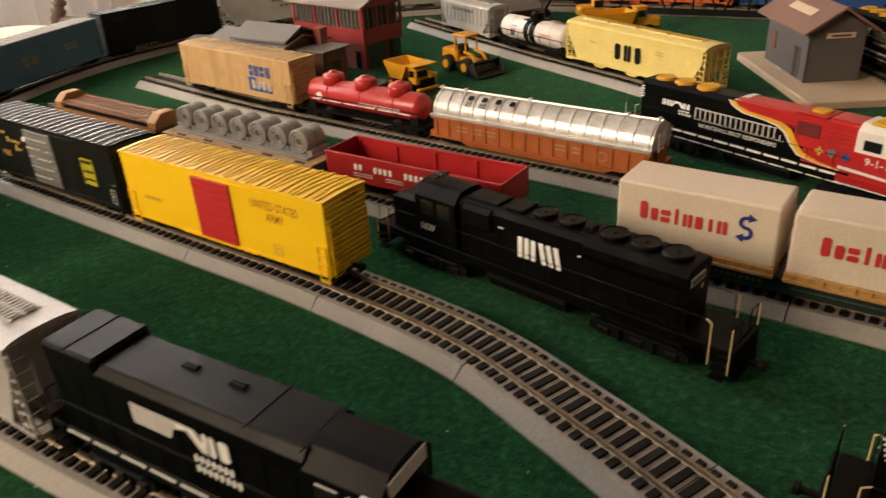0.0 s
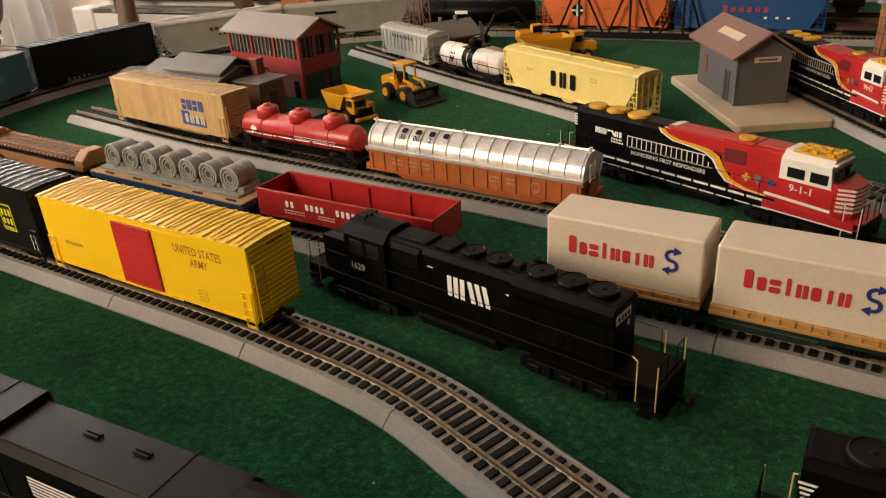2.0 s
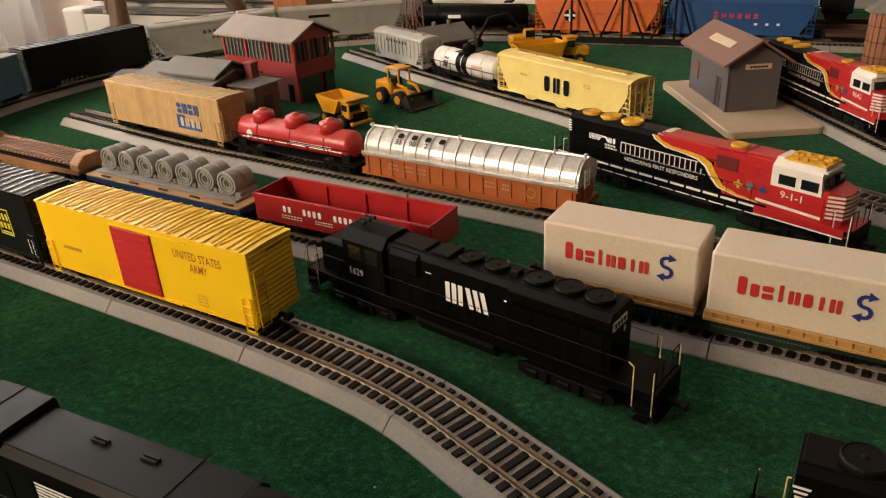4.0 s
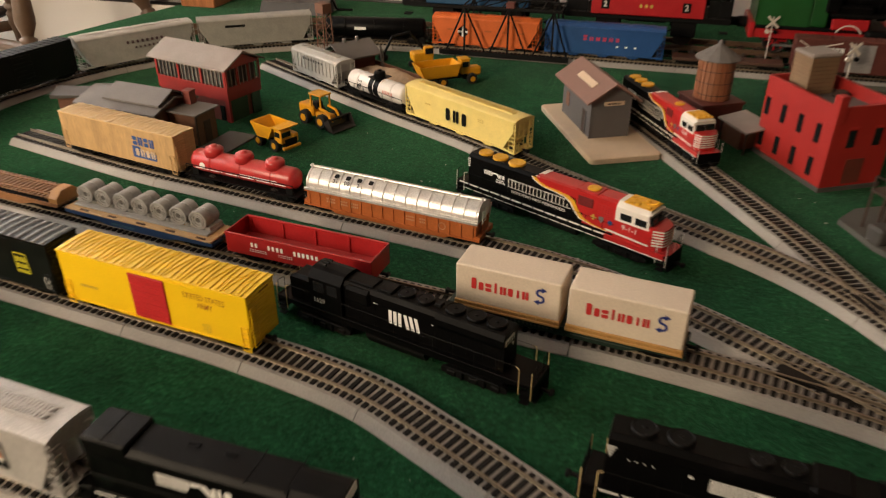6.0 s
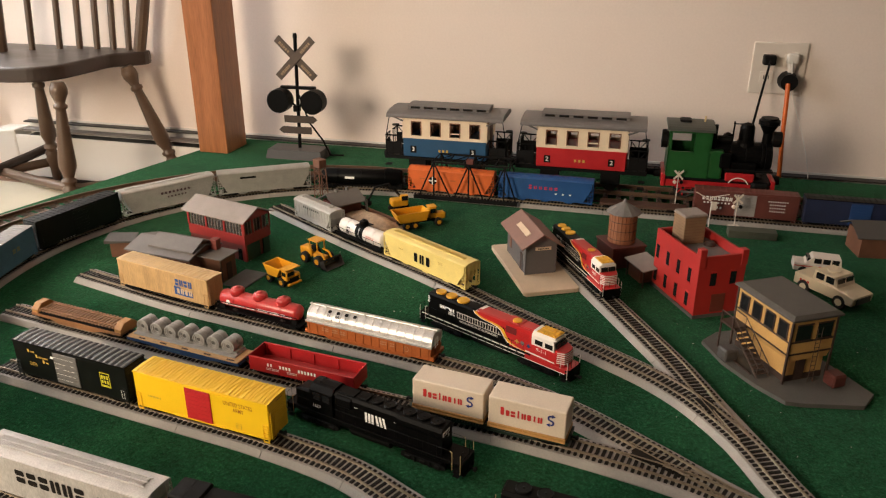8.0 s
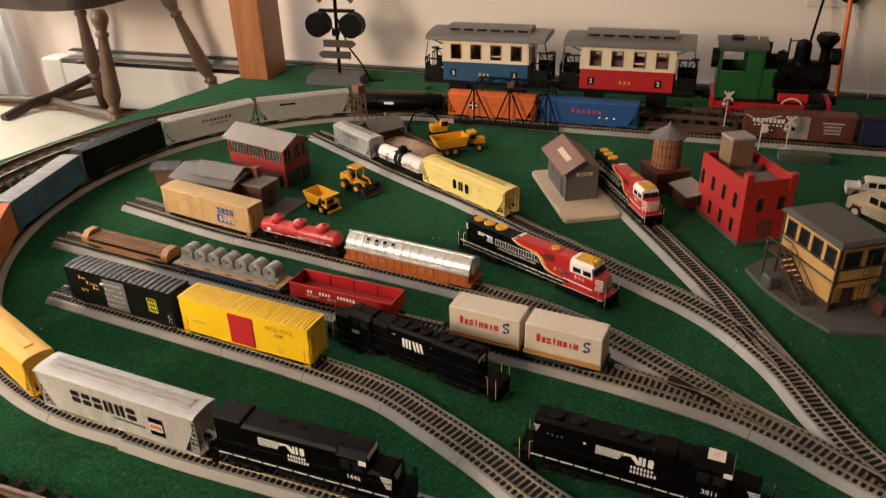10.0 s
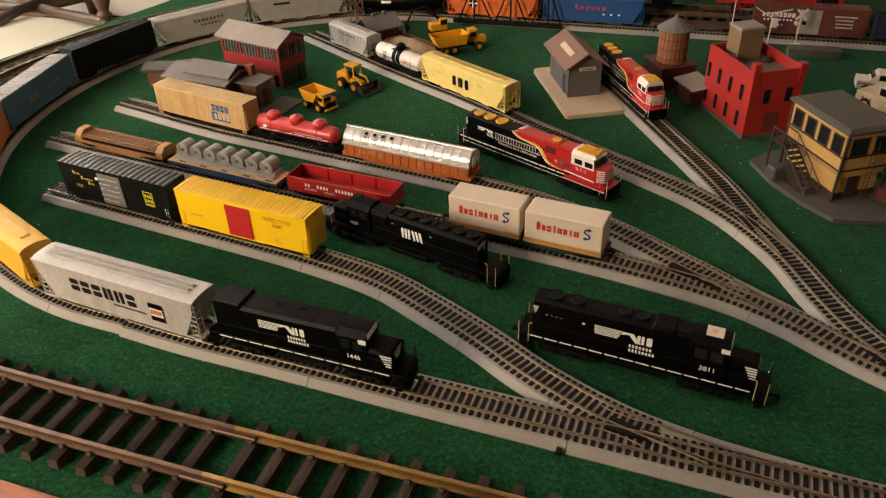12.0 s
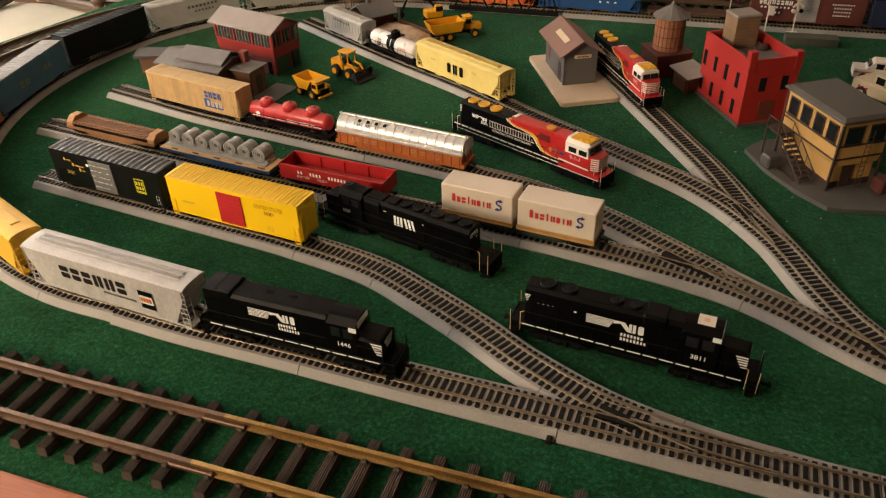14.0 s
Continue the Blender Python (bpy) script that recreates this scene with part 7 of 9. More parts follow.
for k in range(4):
    y = 0.006 + k * 0.026
    w = part("window", box(B(), -0.0020, -0.0004, y, y + 0.0165, 0.0535, 0.0705), WINDOW, h, "dark pane in brown frame")
    part("window_frame", box(box(B(), -0.0026, -0.0016, y - 0.001, y + 0.0175, 0.0525, 0.0538), -0.0026, -0.0016, y - 0.001, y + 0.0175, 0.0702, 0.0716), CABINTRIM, w)
    part("window_frame", box(box(B(), -0.0026, -0.0016, y - 0.001, y + 0.0004, 0.0525, 0.0716), -0.0026, -0.0016, y + 0.0160, y + 0.0175, 0.0525, 0.0716), CABINTRIM, w)
for k in range(2):
    x = 0.006 + k * 0.031
    w = part("window", box(B(), x, x + 0.022, -0.0020, -0.0004, 0.0535, 0.0705), WINDOW, h, "dark pane in brown frame")
    part("window_frame", box(box(B(), x - 0.001, x + 0.023, -0.0026, -0.0016, 0.0525, 0.0538), x - 0.001, x + 0.023, -0.0026, -0.0016, 0.0702, 0.0716), CABINTRIM, w)
part("door", box(B(), 0.018, 0.032, 0.0022, 0.0042, 0.0055, 0.030), CABINTRIM, h, "dark brown door")
bm = B()
box(bm, -0.006, 0.070, -0.006, 0.114, 0.0765, 0.0790, 0.0006)
part("eave_board", bm, DARKROOF, h)
bm = B()
prism(bm, [(-0.0055, 0.0790), (0.0695, 0.0790), (0.064, 0.0815), (0.000, 0.0815)], -0.0055, 0.1135, "y")
for v in bm.verts:
    if v.co.z > 0.080:
        v.co.y = 0.0 if v.co.y < 0.05 else 0.108
part("roof", bm, CABINROOF, h, "shallow brown-grey roof")
st = part("staircase", box(B(), -0.026, -0.0245, 0.030, 0.085, 0.0045, 0.006), CABINTRIM, h, "brown outside stair")
for k in range(9):
    part("tread", box(B(), -0.022, -0.006, 0.022 + k * 0.0065, 0.029 + k * 0.0065, 0.0070 + k * 0.0036, 0.0080 + k * 0.0036), CABINTRIM, st)
for x in (-0.023, -0.0055):
    bm = B()
    wire(bm, [(x, 0.020, 0.0045), (x, 0.080, 0.038)], 0.0011, 5)
    wire(bm, [(x, 0.020, 0.016), (x, 0.080, 0.050), (x, 0.106, 0.050)], 0.0007, 5)
    for k in range(4):
        wire(bm, [(x, 0.022 + k * 0.019, 0.006 + k * 0.0105), (x, 0.022 + k * 0.019, 0.017 + k * 0.0107)], 0.0006, 4)
    part("stringer", bm, CABINTRIM, st)
part("landing", box(B(), -0.024, -0.0015, 0.080, 0.109, 0.0365, 0.0385), CABINTRIM, st)
for y in (0.082, 0.107):
    part("landing_post", box(B(), -0.0238, -0.0218, y - 0.001, y + 0.001, 0.0045, 0.050), CABINTRIM, st)
bm = B()
for k in range(11):
    z = 0.008 + k * 0.0052
    wire(bm, [(0.0335, -0.006, z), (0.0405, -0.006, z)], 0.0004, 4)
wire(bm, [(0.0335, -0.006, 0.0045), (0.0335, -0.006, 0.0665)], 0.0006, 4)
wire(bm, [(0.0405, -0.006, 0.0045), (0.0405, -0.006, 0.0665)], 0.0006, 4)
part("wall_ladder", bm, CABINTRIM, h, "thin brown ladder")
for x, y, r in ((-0.030, 0.075, 0.010), (0.062, -0.020, 0.010)):
    bm = box(B(), x - r, x + r, y - r, y + r, 0.0045, 0.0185, 0.002)
    part("side_bin", bm, DARKROOF if x < 0 else WATERBASE, h)

# red tower house with long windows
h = thing("red_depot", pose(-0.4955, 0.8305, 0, 0, 0, -15.3), "red model depot with long windows and pale grey roof", "building")
X, Y = 0.065, 0.0312
GREENW = mat("dark_green_wall", (0.010, 0.050, 0.020), 0.6)
part("lower_wall", box(B(), -X, X - 0.003, -Y + 0.002, Y - 0.003, 0.0, 0.030), TOWERBASE, h, "dull brick-red lower wall")
part("lower_wall", box(B(), X - 0.003, X - 0.0005, -Y + 0.003, 0.004, 0.0, 0.030), GREENW, h, "dark green end wall")
part("lower_wall", box(B(), X - 0.003, X - 0.0005, 0.013, Y - 0.003, 0.0, 0.030), GREENW, h, "dark green end wall")
part("corner_pier", box(B(), X - 0.006, X, -Y, -Y + 0.004, 0.0, 0.030), TOWERRED, h)
part("lower_door", box(B(), X - 0.0182, X - 0.0102, -Y + 0.0008, -Y + 0.0021, 0.001, 0.021), WINDOW, h, "dark narrow door")
part("upper_band", box(B(), -X, X, -Y, Y, 0.029, 0.0465), TOWERRED, h, "red lower band of the upper floor")
part("core", box(B(), -X + 0.004, X - 0.004, -Y + 0.004, Y - 0.004, 0.046, 0.070), mat("dim_interior", (0.05, 0.045, 0.045), 0.7), h)
for s in (-1, 1):
    part("head_beam", box(B(), -X, X, s * Y - 0.0012, s * Y + 0.0012, 0.0690, 0.0725), TOWERRED, h)
    for k in range(19):
        x = -X + 0.002 + (2 * X - 0.004) * k / 18
        big = k % 6 == 0
        part("post" if big else "mullion", box(B(), x - (0.0016 if big else 0.0005), x + (0.0016 if big else 0.0005), s * Y - 0.0010, s * Y + 0.0010, 0.0465, 0.069), TOWERRED if big else LIGHTROOF, h)
    part("window_strip", box(B(), -X + 0.002, X - 0.002, s * (Y - 0.0022) - 0.0003, s * (Y - 0.0022) + 0.0003, 0.0465, 0.069), GLASS, h)
for s in (-1, 1):
    for k in range(4):
        y = -Y + 0.0012 + (2 * Y - 0.0024) * k / 3
        part("post", box(B(), s * X - 0.0012, s * X + 0.0012, y - 0.0013, y + 0.0013, 0.0465, 0.070), TOWERRED, h)
    for k in range(9):
        y = -Y + 0.003 + (2 * Y - 0.006) * k / 8
        part("mullion", box(B(), s * X - 0.0006, s * X + 0.0006, y - 0.0004, y + 0.0004, 0.0465, 0.070), LIGHTROOF, h)
    bm = B()
    prism(bm, [(-Y, 0.0700), (Y, 0.0700), (0, 0.0862)], s * X - 0.001, s * X + 0.001, "x")
    part("gable", bm, TOWERRED, h)
gable_roof(h, "roof_slope", -X - 0.008, X + 0.006, -Y - 0.0065, Y + 0.0065, 0.0700, 0.0875, LIGHTROOF, along="x")

# brown house with stepped grey roof
h = thing("brown_house", pose(-0.566, 0.744, 0, 0, 0, -8), "brown model house with stepped grey roofs and an annex", "building")
YM = -0.0136
part("wall", box(B(), -0.026, 0.090, YM - 0.033, YM + 0.033, 0.0, 0.043), HOUSEBRN, h)
gable_roof(h, "roof_slope", -0.034, 0.096, YM - 0.041, YM + 0.041, 0.0410, 0.0530, GREYROOF, along="x")
part("clerestory_wall", box(B(), 0.010, 0.088, YM - 0.020, YM + 0.020, 0.045, 0.0535), HOUSEBRN, h)
bm = prism(B(), [(YM - 0.022, 0.0505), (YM + 0.022, 0.0505), (YM, 0.0605)], 0.0865, 0.0885, "x")
prism(bm, [(YM - 0.033, 0.0420), (YM + 0.033, 0.0420), (YM + 0.010, 0.0500), (YM - 0.010, 0.0500)], 0.0885, 0.0905, "x")
part("gable", bm, HOUSEBRN, h)
gable_roof(h, "clerestory_roof", 0.004, 0.0935, YM - 0.028, YM + 0.028, 0.0490, 0.0615, GREYROOF, along="x")
part("annex_wall", box(B(), 0.0905, 0.132, -0.025, 0.011, 0.0, 0.0395), HOUSEBRN, h)
part("annex_roof", box(B(), 0.0912, 0.1375, -0.0305, 0.0145, 0.0396, 0.0418, 0.0006), GREYROOF, h, "flat grey annex roof")
part("chimney", box(box(B(), 0.095, 0.106, 0.000, 0.011, 0.0418, 0.0565), 0.0942, 0.1068, -0.0008, 0.0118, 0.0565, 0.0590, 0.0004), TOWERBASE, h, "brick-red chimney")
for k in range(3):
    w = part("window", box(B(), -0.015 + k * 0.034, k * 0.034, YM - 0.0338, YM - 0.0325, 0.014, 0.032), WINDOW, h)
    part("window_frame", box(B(), -0.0162 + k * 0.034, 0.0012 + k * 0.034, YM - 0.0342, YM - 0.0332, 0.0315, 0.0332), LIGHTROOF, w)
part("door", box(B(), 0.1315, 0.1328, -0.012, 0.000, 0.0, 0.028), CABINTRIM, h, "dark door")
part("corner_board", box(B(), 0.1306, 0.1326, -0.0256, -0.0236, 0.0, 0.0395), CABINTRIM, h)
part("yard_slab", box(B(), 0.136, 0.178, -0.032, 0.030, 0.0, 0.0018), SLABG, h, "thin grey yard slab")

# small dark shed
h = thing("small_shed", pose(-0.664, 0.763, 0, 0, 0, 24), "small dark model hut with flat grey roof", "building")
part("wall", box(B(), -0.017, 0.017, -0.014, 0.014, 0.0, 0.028), HOUSEBRN, h)
bm = B()
prism(bm, [(-0.024, 0.0275), (0.024, 0.0275), (0.024, 0.0295), (-0.024, 0.0325)], -0.021, 0.021, "y")
part("roof", bm, DARKROOF, h)

# gravel works
h = thing("gravel_works", pose(-0.300, 1.015, 0, 0, 0, -33), "model gravel works with sand heap and grey roofed hut", "building")
bm = box(B(), -0.075, 0.075, -0.030, 0.030, 0.0, 0.0025)
for s in (-1, 1):
    box(bm, -0.075, 0.075, s * 0.030 - 0.0012, s * 0.030 + 0.0012, 0.0, 0.010)
part("tray", bm, HOUSEBRN, h, "brown plank tray")
bm = B()
bmesh.ops.create_grid(bm, x_segments=26, y_segments=14, size=1.0)
for v in bm.verts:
    u, q = v.co.x, v.co.y
    v.co.x, v.co.y = u * 0.072, q * 0.028
    v.co.z = 0.003 + max(0.0, (1 - abs(q) ** 1.6) * (0.017 - 0.010 * abs(u - 0.15))) * (1 - abs(u) ** 6) + 0.002 * noise.noise(Vector((u * 5, q * 4, 0)))
part("sand_load", bm, GRAVEL, h, "heap of tan sand", smooth=True)
bm = B()
wire(bm, [(-0.030, 0.010, 0.014), (-0.014, -0.004, 0.050)], 0.0016, 5)
wire(bm, [(-0.020, 0.006, 0.014), (-0.006, -0.006, 0.048)], 0.0008, 5)
part("conveyor_boom", bm, DARKROOF, h, "thin grey conveyor boom")
h2 = thing("gravel_hut", pose(-0.378, 1.058, 0, 0, 0, -38), "maroon model hut with a tilted grey roof", "building")
part("wall", box(B(), -0.026, 0.026, -0.028, 0.028, 0.0, 0.026), MAROON, h2)
gable_roof(h2, "roof_slope", -0.034, 0.034, -0.036, 0.036, 0.024, 0.042, GREYROOF, along="y")
for y in (-0.012, 0.012):
    bm = cyl(B(), (0, y, 0.041), (0, y, 0.049), 0.003, seg=10)
    part("roof_vent", bm, SILVERG, h2)
h3 = thing("lattice_tower", pose(-0.448, 1.118, 0, 0, 0, -30), "slim brown wooden lattice tower", "tower")
for x in (-0.010, 0.010):
    for y in (-0.010, 0.010):
        part("post", wire(B(), [(x, y, 0), (x * 0.8, y * 0.8, 0.072)], 0.0012, 5), HOUSEBRN, h3)
for k in range(4):
    z0, z1 = 0.004 + k * 0.017, 0.021 + k * 0.017
    for y in (-0.010, 0.010):
        part("brace", wire(wire(B(), [(-0.0098, y * 0.95, z0), (0.009, y * 0.9, z1)], 0.0006, 4), [(0.0098, y * 0.95, z0), (-0.009, y * 0.9, z1)], 0.0006, 4), HOUSEBRN, h3)
part("top_house", box(B(), -0.011, 0.011, -0.009, 0.009, 0.070, 0.086, 0.0006), HOUSEBRN, h3)

# building at the far right
h = thing("grey_roof_house", pose(0.558, 1.100, 0, 0, 0, 8), "low model house with a dark grey roof", "building")
part("wall", box(B(), 0.0, 0.11, -0.03, 0.03, 0.0, 0.040), HOUSEBRN, h)
gable_roof(h, "roof_slope", -0.012, 0.122, -0.042, 0.042, 0.038, 0.056, DARKROOF, along="x")
h = thing("loading_ramp", pose(0.395, 1.125, 0, 0, 0, 2), "low mossy grey loading ramp beside the track", "ramp")
part("ramp_body", box(B(), -0.042, 0.042, -0.013, 0.013, 0.0, 0.014, 0.0006), mat("mossy_grey_plastic", (0.075, 0.080, 0.055), 0.7, var=0.25), h)


# ---- toy vehicles ----
def tyre_mesh(r, w):
    bm = B()
    lathe(bm, [(r * 0.5, -w / 2), (r * 0.92, -w / 2), (r, -w * 0.3), (r, w * 0.3), (r * 0.92, w / 2), (r * 0.5, w / 2)], pose(0, 0, 0, 90, 0, 0), 18)
    return mesh_of("tyre", bm, TYRE)


def add_wheels(t, places, r, w, hub=TOYYEL):
    me = tyre_mesh(r, w)
    bm = cyl(B(), (0, -w * 0.56, 0), (0, w * 0.56, 0), r * 0.52, seg=12)
    hub_me = mesh_of("hub", bm, hub)
    for x, y in places:
        wh = shared("wheel", me, t, pose(x, y, r))
        shared("hub", hub_me, wh, pose(0, 0, 0))


t = thing("toy_dump_truck", pose(-0.350, 0.729, 0, 0, 0, -24) @ Matrix.Scale(0.90, 4), "yellow toy mining dump truck parked on the felt", "toy truck", "toy construction vehicles")
add_wheels(t, [(-0.016, -0.0125), (-0.016, 0.0125), (0.017, -0.0125), (0.017, 0.0125)], 0.0085, 0.0085)
part("chassis", box(B(), -0.028, 0.028, -0.008, 0.008, 0.008, 0.013, 0.001), DKBLACK, t)
bm = B()
for s in (-1, 1):
    prism(bm, [(-0.028, 0.034), (0.018, 0.0335), (0.008, 0.0165), (-0.016, 0.0155)], s * 0.0175, s * 0.0160, "y")
prism(bm, [(-0.028, 0.034), (-0.016, 0.0155), (0.008, 0.0165), (0.018, 0.0335), (0.0165, 0.0335), (0.007, 0.018), (-0.015, 0.017), (-0.0265, 0.034)], -0.0165, 0.0165, "y")
box(bm, 0.014, 0.032, -0.0165, 0.0165, 0.0330, 0.0345)
part("dump_body", bm, TOYYEL, t, "open yellow dump body")
bm = box(B(), 0.016, 0.031, -0.014, 0.004, 0.013, 0.0310, 0.0012)
cb = part("cab", bm, TOYYEL, t)
part("window", box(B(), 0.0308, 0.0314, -0.0125, 0.0025, 0.0215, 0.0285), WINDOW, cb)
part("window", box(B(), 0.0185, 0.0285, -0.0144, -0.0138, 0.0215, 0.0285), WINDOW, cb)
part("bonnet", box(B(), 0.016, 0.034, 0.004, 0.014, 0.012, 0.024, 0.0012), TOYYEL, t)
part("radiator", box(B(), 0.0335, 0.0345, -0.010, 0.010, 0.009, 0.019), DKBLACK, t)
part("bumper", box(B(), 0.032, 0.037, -0.015, 0.015, 0.0055, 0.0095, 0.0008), TOYYEL, t)

t = thing("toy_wheel_loader", pose(-0.3235, 0.814, 0, 0, 0, -24), "yellow toy wheel loader with a black bucket on the felt", "toy loader", "toy construction vehicles")
add_wheels(t, [(-0.019, -0.0125), (-0.019, 0.0125), (0.013, -0.0125), (0.013, 0.0125)], 0.0095, 0.0085)
part("rear_body", box(B(), -0.036, -0.008, -0.009, 0.009, 0.010, 0.0245, 0.0018), TOYYEL, t)
part("front_frame", box(B(), -0.008, 0.020, -0.006, 0.006, 0.008, 0.0165, 0.0015), TOYYEL, t)
part("seat_block", box(B(), -0.012, -0.002, -0.005, 0.005, 0.020, 0.030, 0.001), DKBLACK, t)
for x in (-0.011, 0.007):
    for y in (-0.008, 0.008):
        part("cab_post", box(B(), x - 0.0008, x + 0.0008, y - 0.0008, y + 0.0008, 0.022, 0.040), TOYYEL, t)
part("cab_roof", box(B(), -0.014, 0.010, -0.010, 0.010, 0.040, 0.0425, 0.0008), TOYYEL, t)
for y in (-0.0075, 0.0075):
    part("lift_arm", wire(B(), [(0.004, y, 0.024), (0.018, y, 0.022), (0.027, y, 0.010)], 0.0017, 6), TOYYEL, t)
bm = B()
prism(bm, [(0.026, 0.003), (0.041, 0.0015), (0.042, 0.0025), (0.029, 0.006), (0.027, 0.012), (0.033, 0.0175), (0.032, 0.0185), (0.025, 0.013)], -0.020, 0.020, "y")
for s in (-1, 1):
    prism(bm, [(0.026, 0.003), (0.041, 0.0015), (0.033, 0.0180), (0.025, 0.013)], s * 0.020, s * 0.0192, "y")
part("bucket", bm, mat("dark_bucket", (0.03, 0.026, 0.024), 0.5), t, "wide dark bucket")
part("exhaust_stack", cyl(B(), (-0.026, 0.005, 0.024), (-0.026, 0.005, 0.032), 0.0011, seg=8), DKBLACK, t)

t = thing("toy_articulated_dumper", pose(-0.208, 1.022, 0, 0, 0, 38), "yellow toy articulated dump truck behind the siding", "toy truck", "toy construction vehicles")
add_wheels(t, [(-0.030, -0.0125), (-0.030, 0.0125), (-0.014, -0.0125), (-0.014, 0.0125), (0.034, -0.0125), (0.034, 0.0125)], 0.0080, 0.0075)
part("chassis", box(B(), -0.044, 0.030, -0.006, 0.006, 0.009, 0.013), DKBLACK, t)
bm = B()
prism(bm, [(-0.052, 0.034), (-0.044, 0.016), (0.008, 0.016), (0.014, 0.034), (0.0125, 0.034), (0.007, 0.0175), (-0.043, 0.0175), (-0.050, 0.034)], -0.0175, 0.0175, "y")
for s in (-1, 1):
    prism(bm, [(-0.052, 0.034), (-0.044, 0.016), (0.008, 0.016), (0.014, 0.034)], s * 0.0175, s * 0.0163, "y")
part("dump_body", bm, TOYYEL, t, "open yellow dump body")
cb = part("cab", box(B(), 0.018, 0.032, -0.008, 0.008, 0.014, 0.036, 0.0015), TOYYEL, t)
part("window", box(B(), 0.0315, 0.0325, -0.0065, 0.0065, 0.025, 0.033), WINDOW, cb)
part("window", box(B(), 0.020, 0.030, -0.0085, -0.0079, 0.025, 0.033), WINDOW, cb)
part("bonnet", box(B(), 0.030, 0.052, -0.008, 0.008, 0.010, 0.0235, 0.0025), TOYYEL, t)
part("cab_roof", box(B(), 0.017, 0.033, -0.0088, 0.0088, 0.036, 0.0375), TOYYEL, t)

t = thing("toy_excavator", pose(-0.268, 1.092, 0, 0, 0, 35), "yellow and black toy excavator with bent arm", "toy excavator", "toy construction vehicles")
for s in (-1, 1):
    bm = box(B(), -0.022, 0.022, s * 0.012 - 0.004, s * 0.012 + 0.004, 0.0, 0.010, 0.0035, 2)
    part("crawler", bm, TYRE, t)
part("turntable", cyl(B(), (0, 0, 0.008), (0, 0, 0.013), 0.010, seg=16), DKBLACK, t)
part("house", box(B(), -0.020, 0.014, -0.012, 0.012, 0.013, 0.027, 0.003, 2), TOYYEL, t)
cb = part("cab", box(B(), -0.002, 0.014, -0.012, -0.002, 0.020, 0.036, 0.002), TOYYEL, t)
part("window", box(B(), -0.0005, 0.0125, -0.0126, -0.0118, 0.025, 0.034), WINDOW, cb)
part("boom", wire(B(), [(0.008, 0.003, 0.022), (-0.020, 0.010, 0.056), (-0.046, 0.016, 0.050)], 0.0024, 6), DKBLACK, t)
part("arm", wire(B(), [(-0.046, 0.016, 0.050), (-0.060, 0.020, 0.022)], 0.0020, 6), DKBLACK, t)
part("bucket", box(B(), -0.068, -0.054, 0.014, 0.026, 0.012, 0.023, 0.003), DKBLACK, t)

t = thing("toy_military_truck", pose(0.482, 0.893, 0, 0, 0, -48) @ Matrix.Scale(0.93, 4), "cream toy military truck with square cab", "toy truck", "toy cars")
add_wheels(t, [(-0.032, -0.021), (-0.032, 0.021), (0.034, -0.021), (0.034, 0.021)], 0.0115, 0.009, JEEP)
bm = B()
prism(bm, [(-0.052, 0.012), (0.056, 0.012), (0.058, 0.026), (0.026, 0.031), (-0.052, 0.031)], -0.0245, 0.0245, "y")
bmesh.ops.bevel(bm, geom=bm.edges[:], offset=0.0012, affect="EDGES", profile=0.5)
part("body", bm, JEEP, t)
bm = B()
prism(bm, [(-0.020, 0.031), (0.026, 0.031), (0.018, 0.047), (-0.018, 0.047)], -0.0215, 0.0215, "y")
cb = part("cab", bm, JEEP, t)
for k in range(2):
    part("side_window", box(B(), -0.014 + k * 0.018, 0.000 + k * 0.018, -0.0222, -0.0212, 0.034, 0.0445), WINDOW, cb)
for s in (-1, 1):
    part("windscreen", box(B(), 0.0215, 0.0235, min(s * 0.002, s * 0.018), max(s * 0.002, s * 0.018), 0.033, 0.0445), WINDOW, cb)
part("roof_hatch", cyl(B(), (0, 0, 0.047), (0, 0, 0.050), 0.010, seg=14), JEEP, cb)
part("grille", box(B(), 0.057, 0.059, -0.016, 0.016, 0.014, 0.024), DARKROOF, t)
bm = B()
for k in range(3):
    rect(bm, -0.040 + k * 0.007, -0.036 + k * 0.007, 0.020, 0.024)
part("marking", bm, BRICKRED, t, m=pose(0, -0.0252, 0, 90, 0, 0))

t = thing("toy_estate_car", pose(0.479, 0.986, 0, 0, 0, -3) @ Matrix.Scale(0.82, 4), "white toy off-road car with a red side stripe", "toy car", "toy cars")
add_wheels(t, [(-0.026, -0.016), (-0.026, 0.016), (0.026, -0.016), (0.026, 0.016)], 0.0085, 0.007, DARKROOF)
bm = B()
prism(bm, [(-0.044, 0.008), (0.042, 0.008), (0.044, 0.016), (0.042, 0.022), (-0.044, 0.024)], -0.018, 0.018, "y")
bmesh.ops.bevel(bm, geom=bm.edges[:], offset=0.0010, affect="EDGES", profile=0.5)
part("body", bm, TOYWHITE, t)
bm = B()
prism(bm, [(-0.024, 0.0235), (0.042, 0.0225), (0.040, 0.037), (-0.010, 0.038)], -0.016, 0.016, "y")
cb = part("cabin", bm, TOYWHITE, t)
for k in range(3):
    part("side_window", box(B(), -0.008 + k * 0.016, 0.005 + k * 0.016, -0.0166, -0.0158, 0.0255, 0.0355), WINDOW, cb)
part("windscreen", box(B(), -0.0205, -0.0150, -0.0135, 0.0135, 0.0255, 0.0345), WINDOW, cb)
part("side_stripe", box(B(), -0.043, 0.042, -0.0186, -0.0178, 0.0175, 0.0192), PRINTRED, t, "red side stripe")


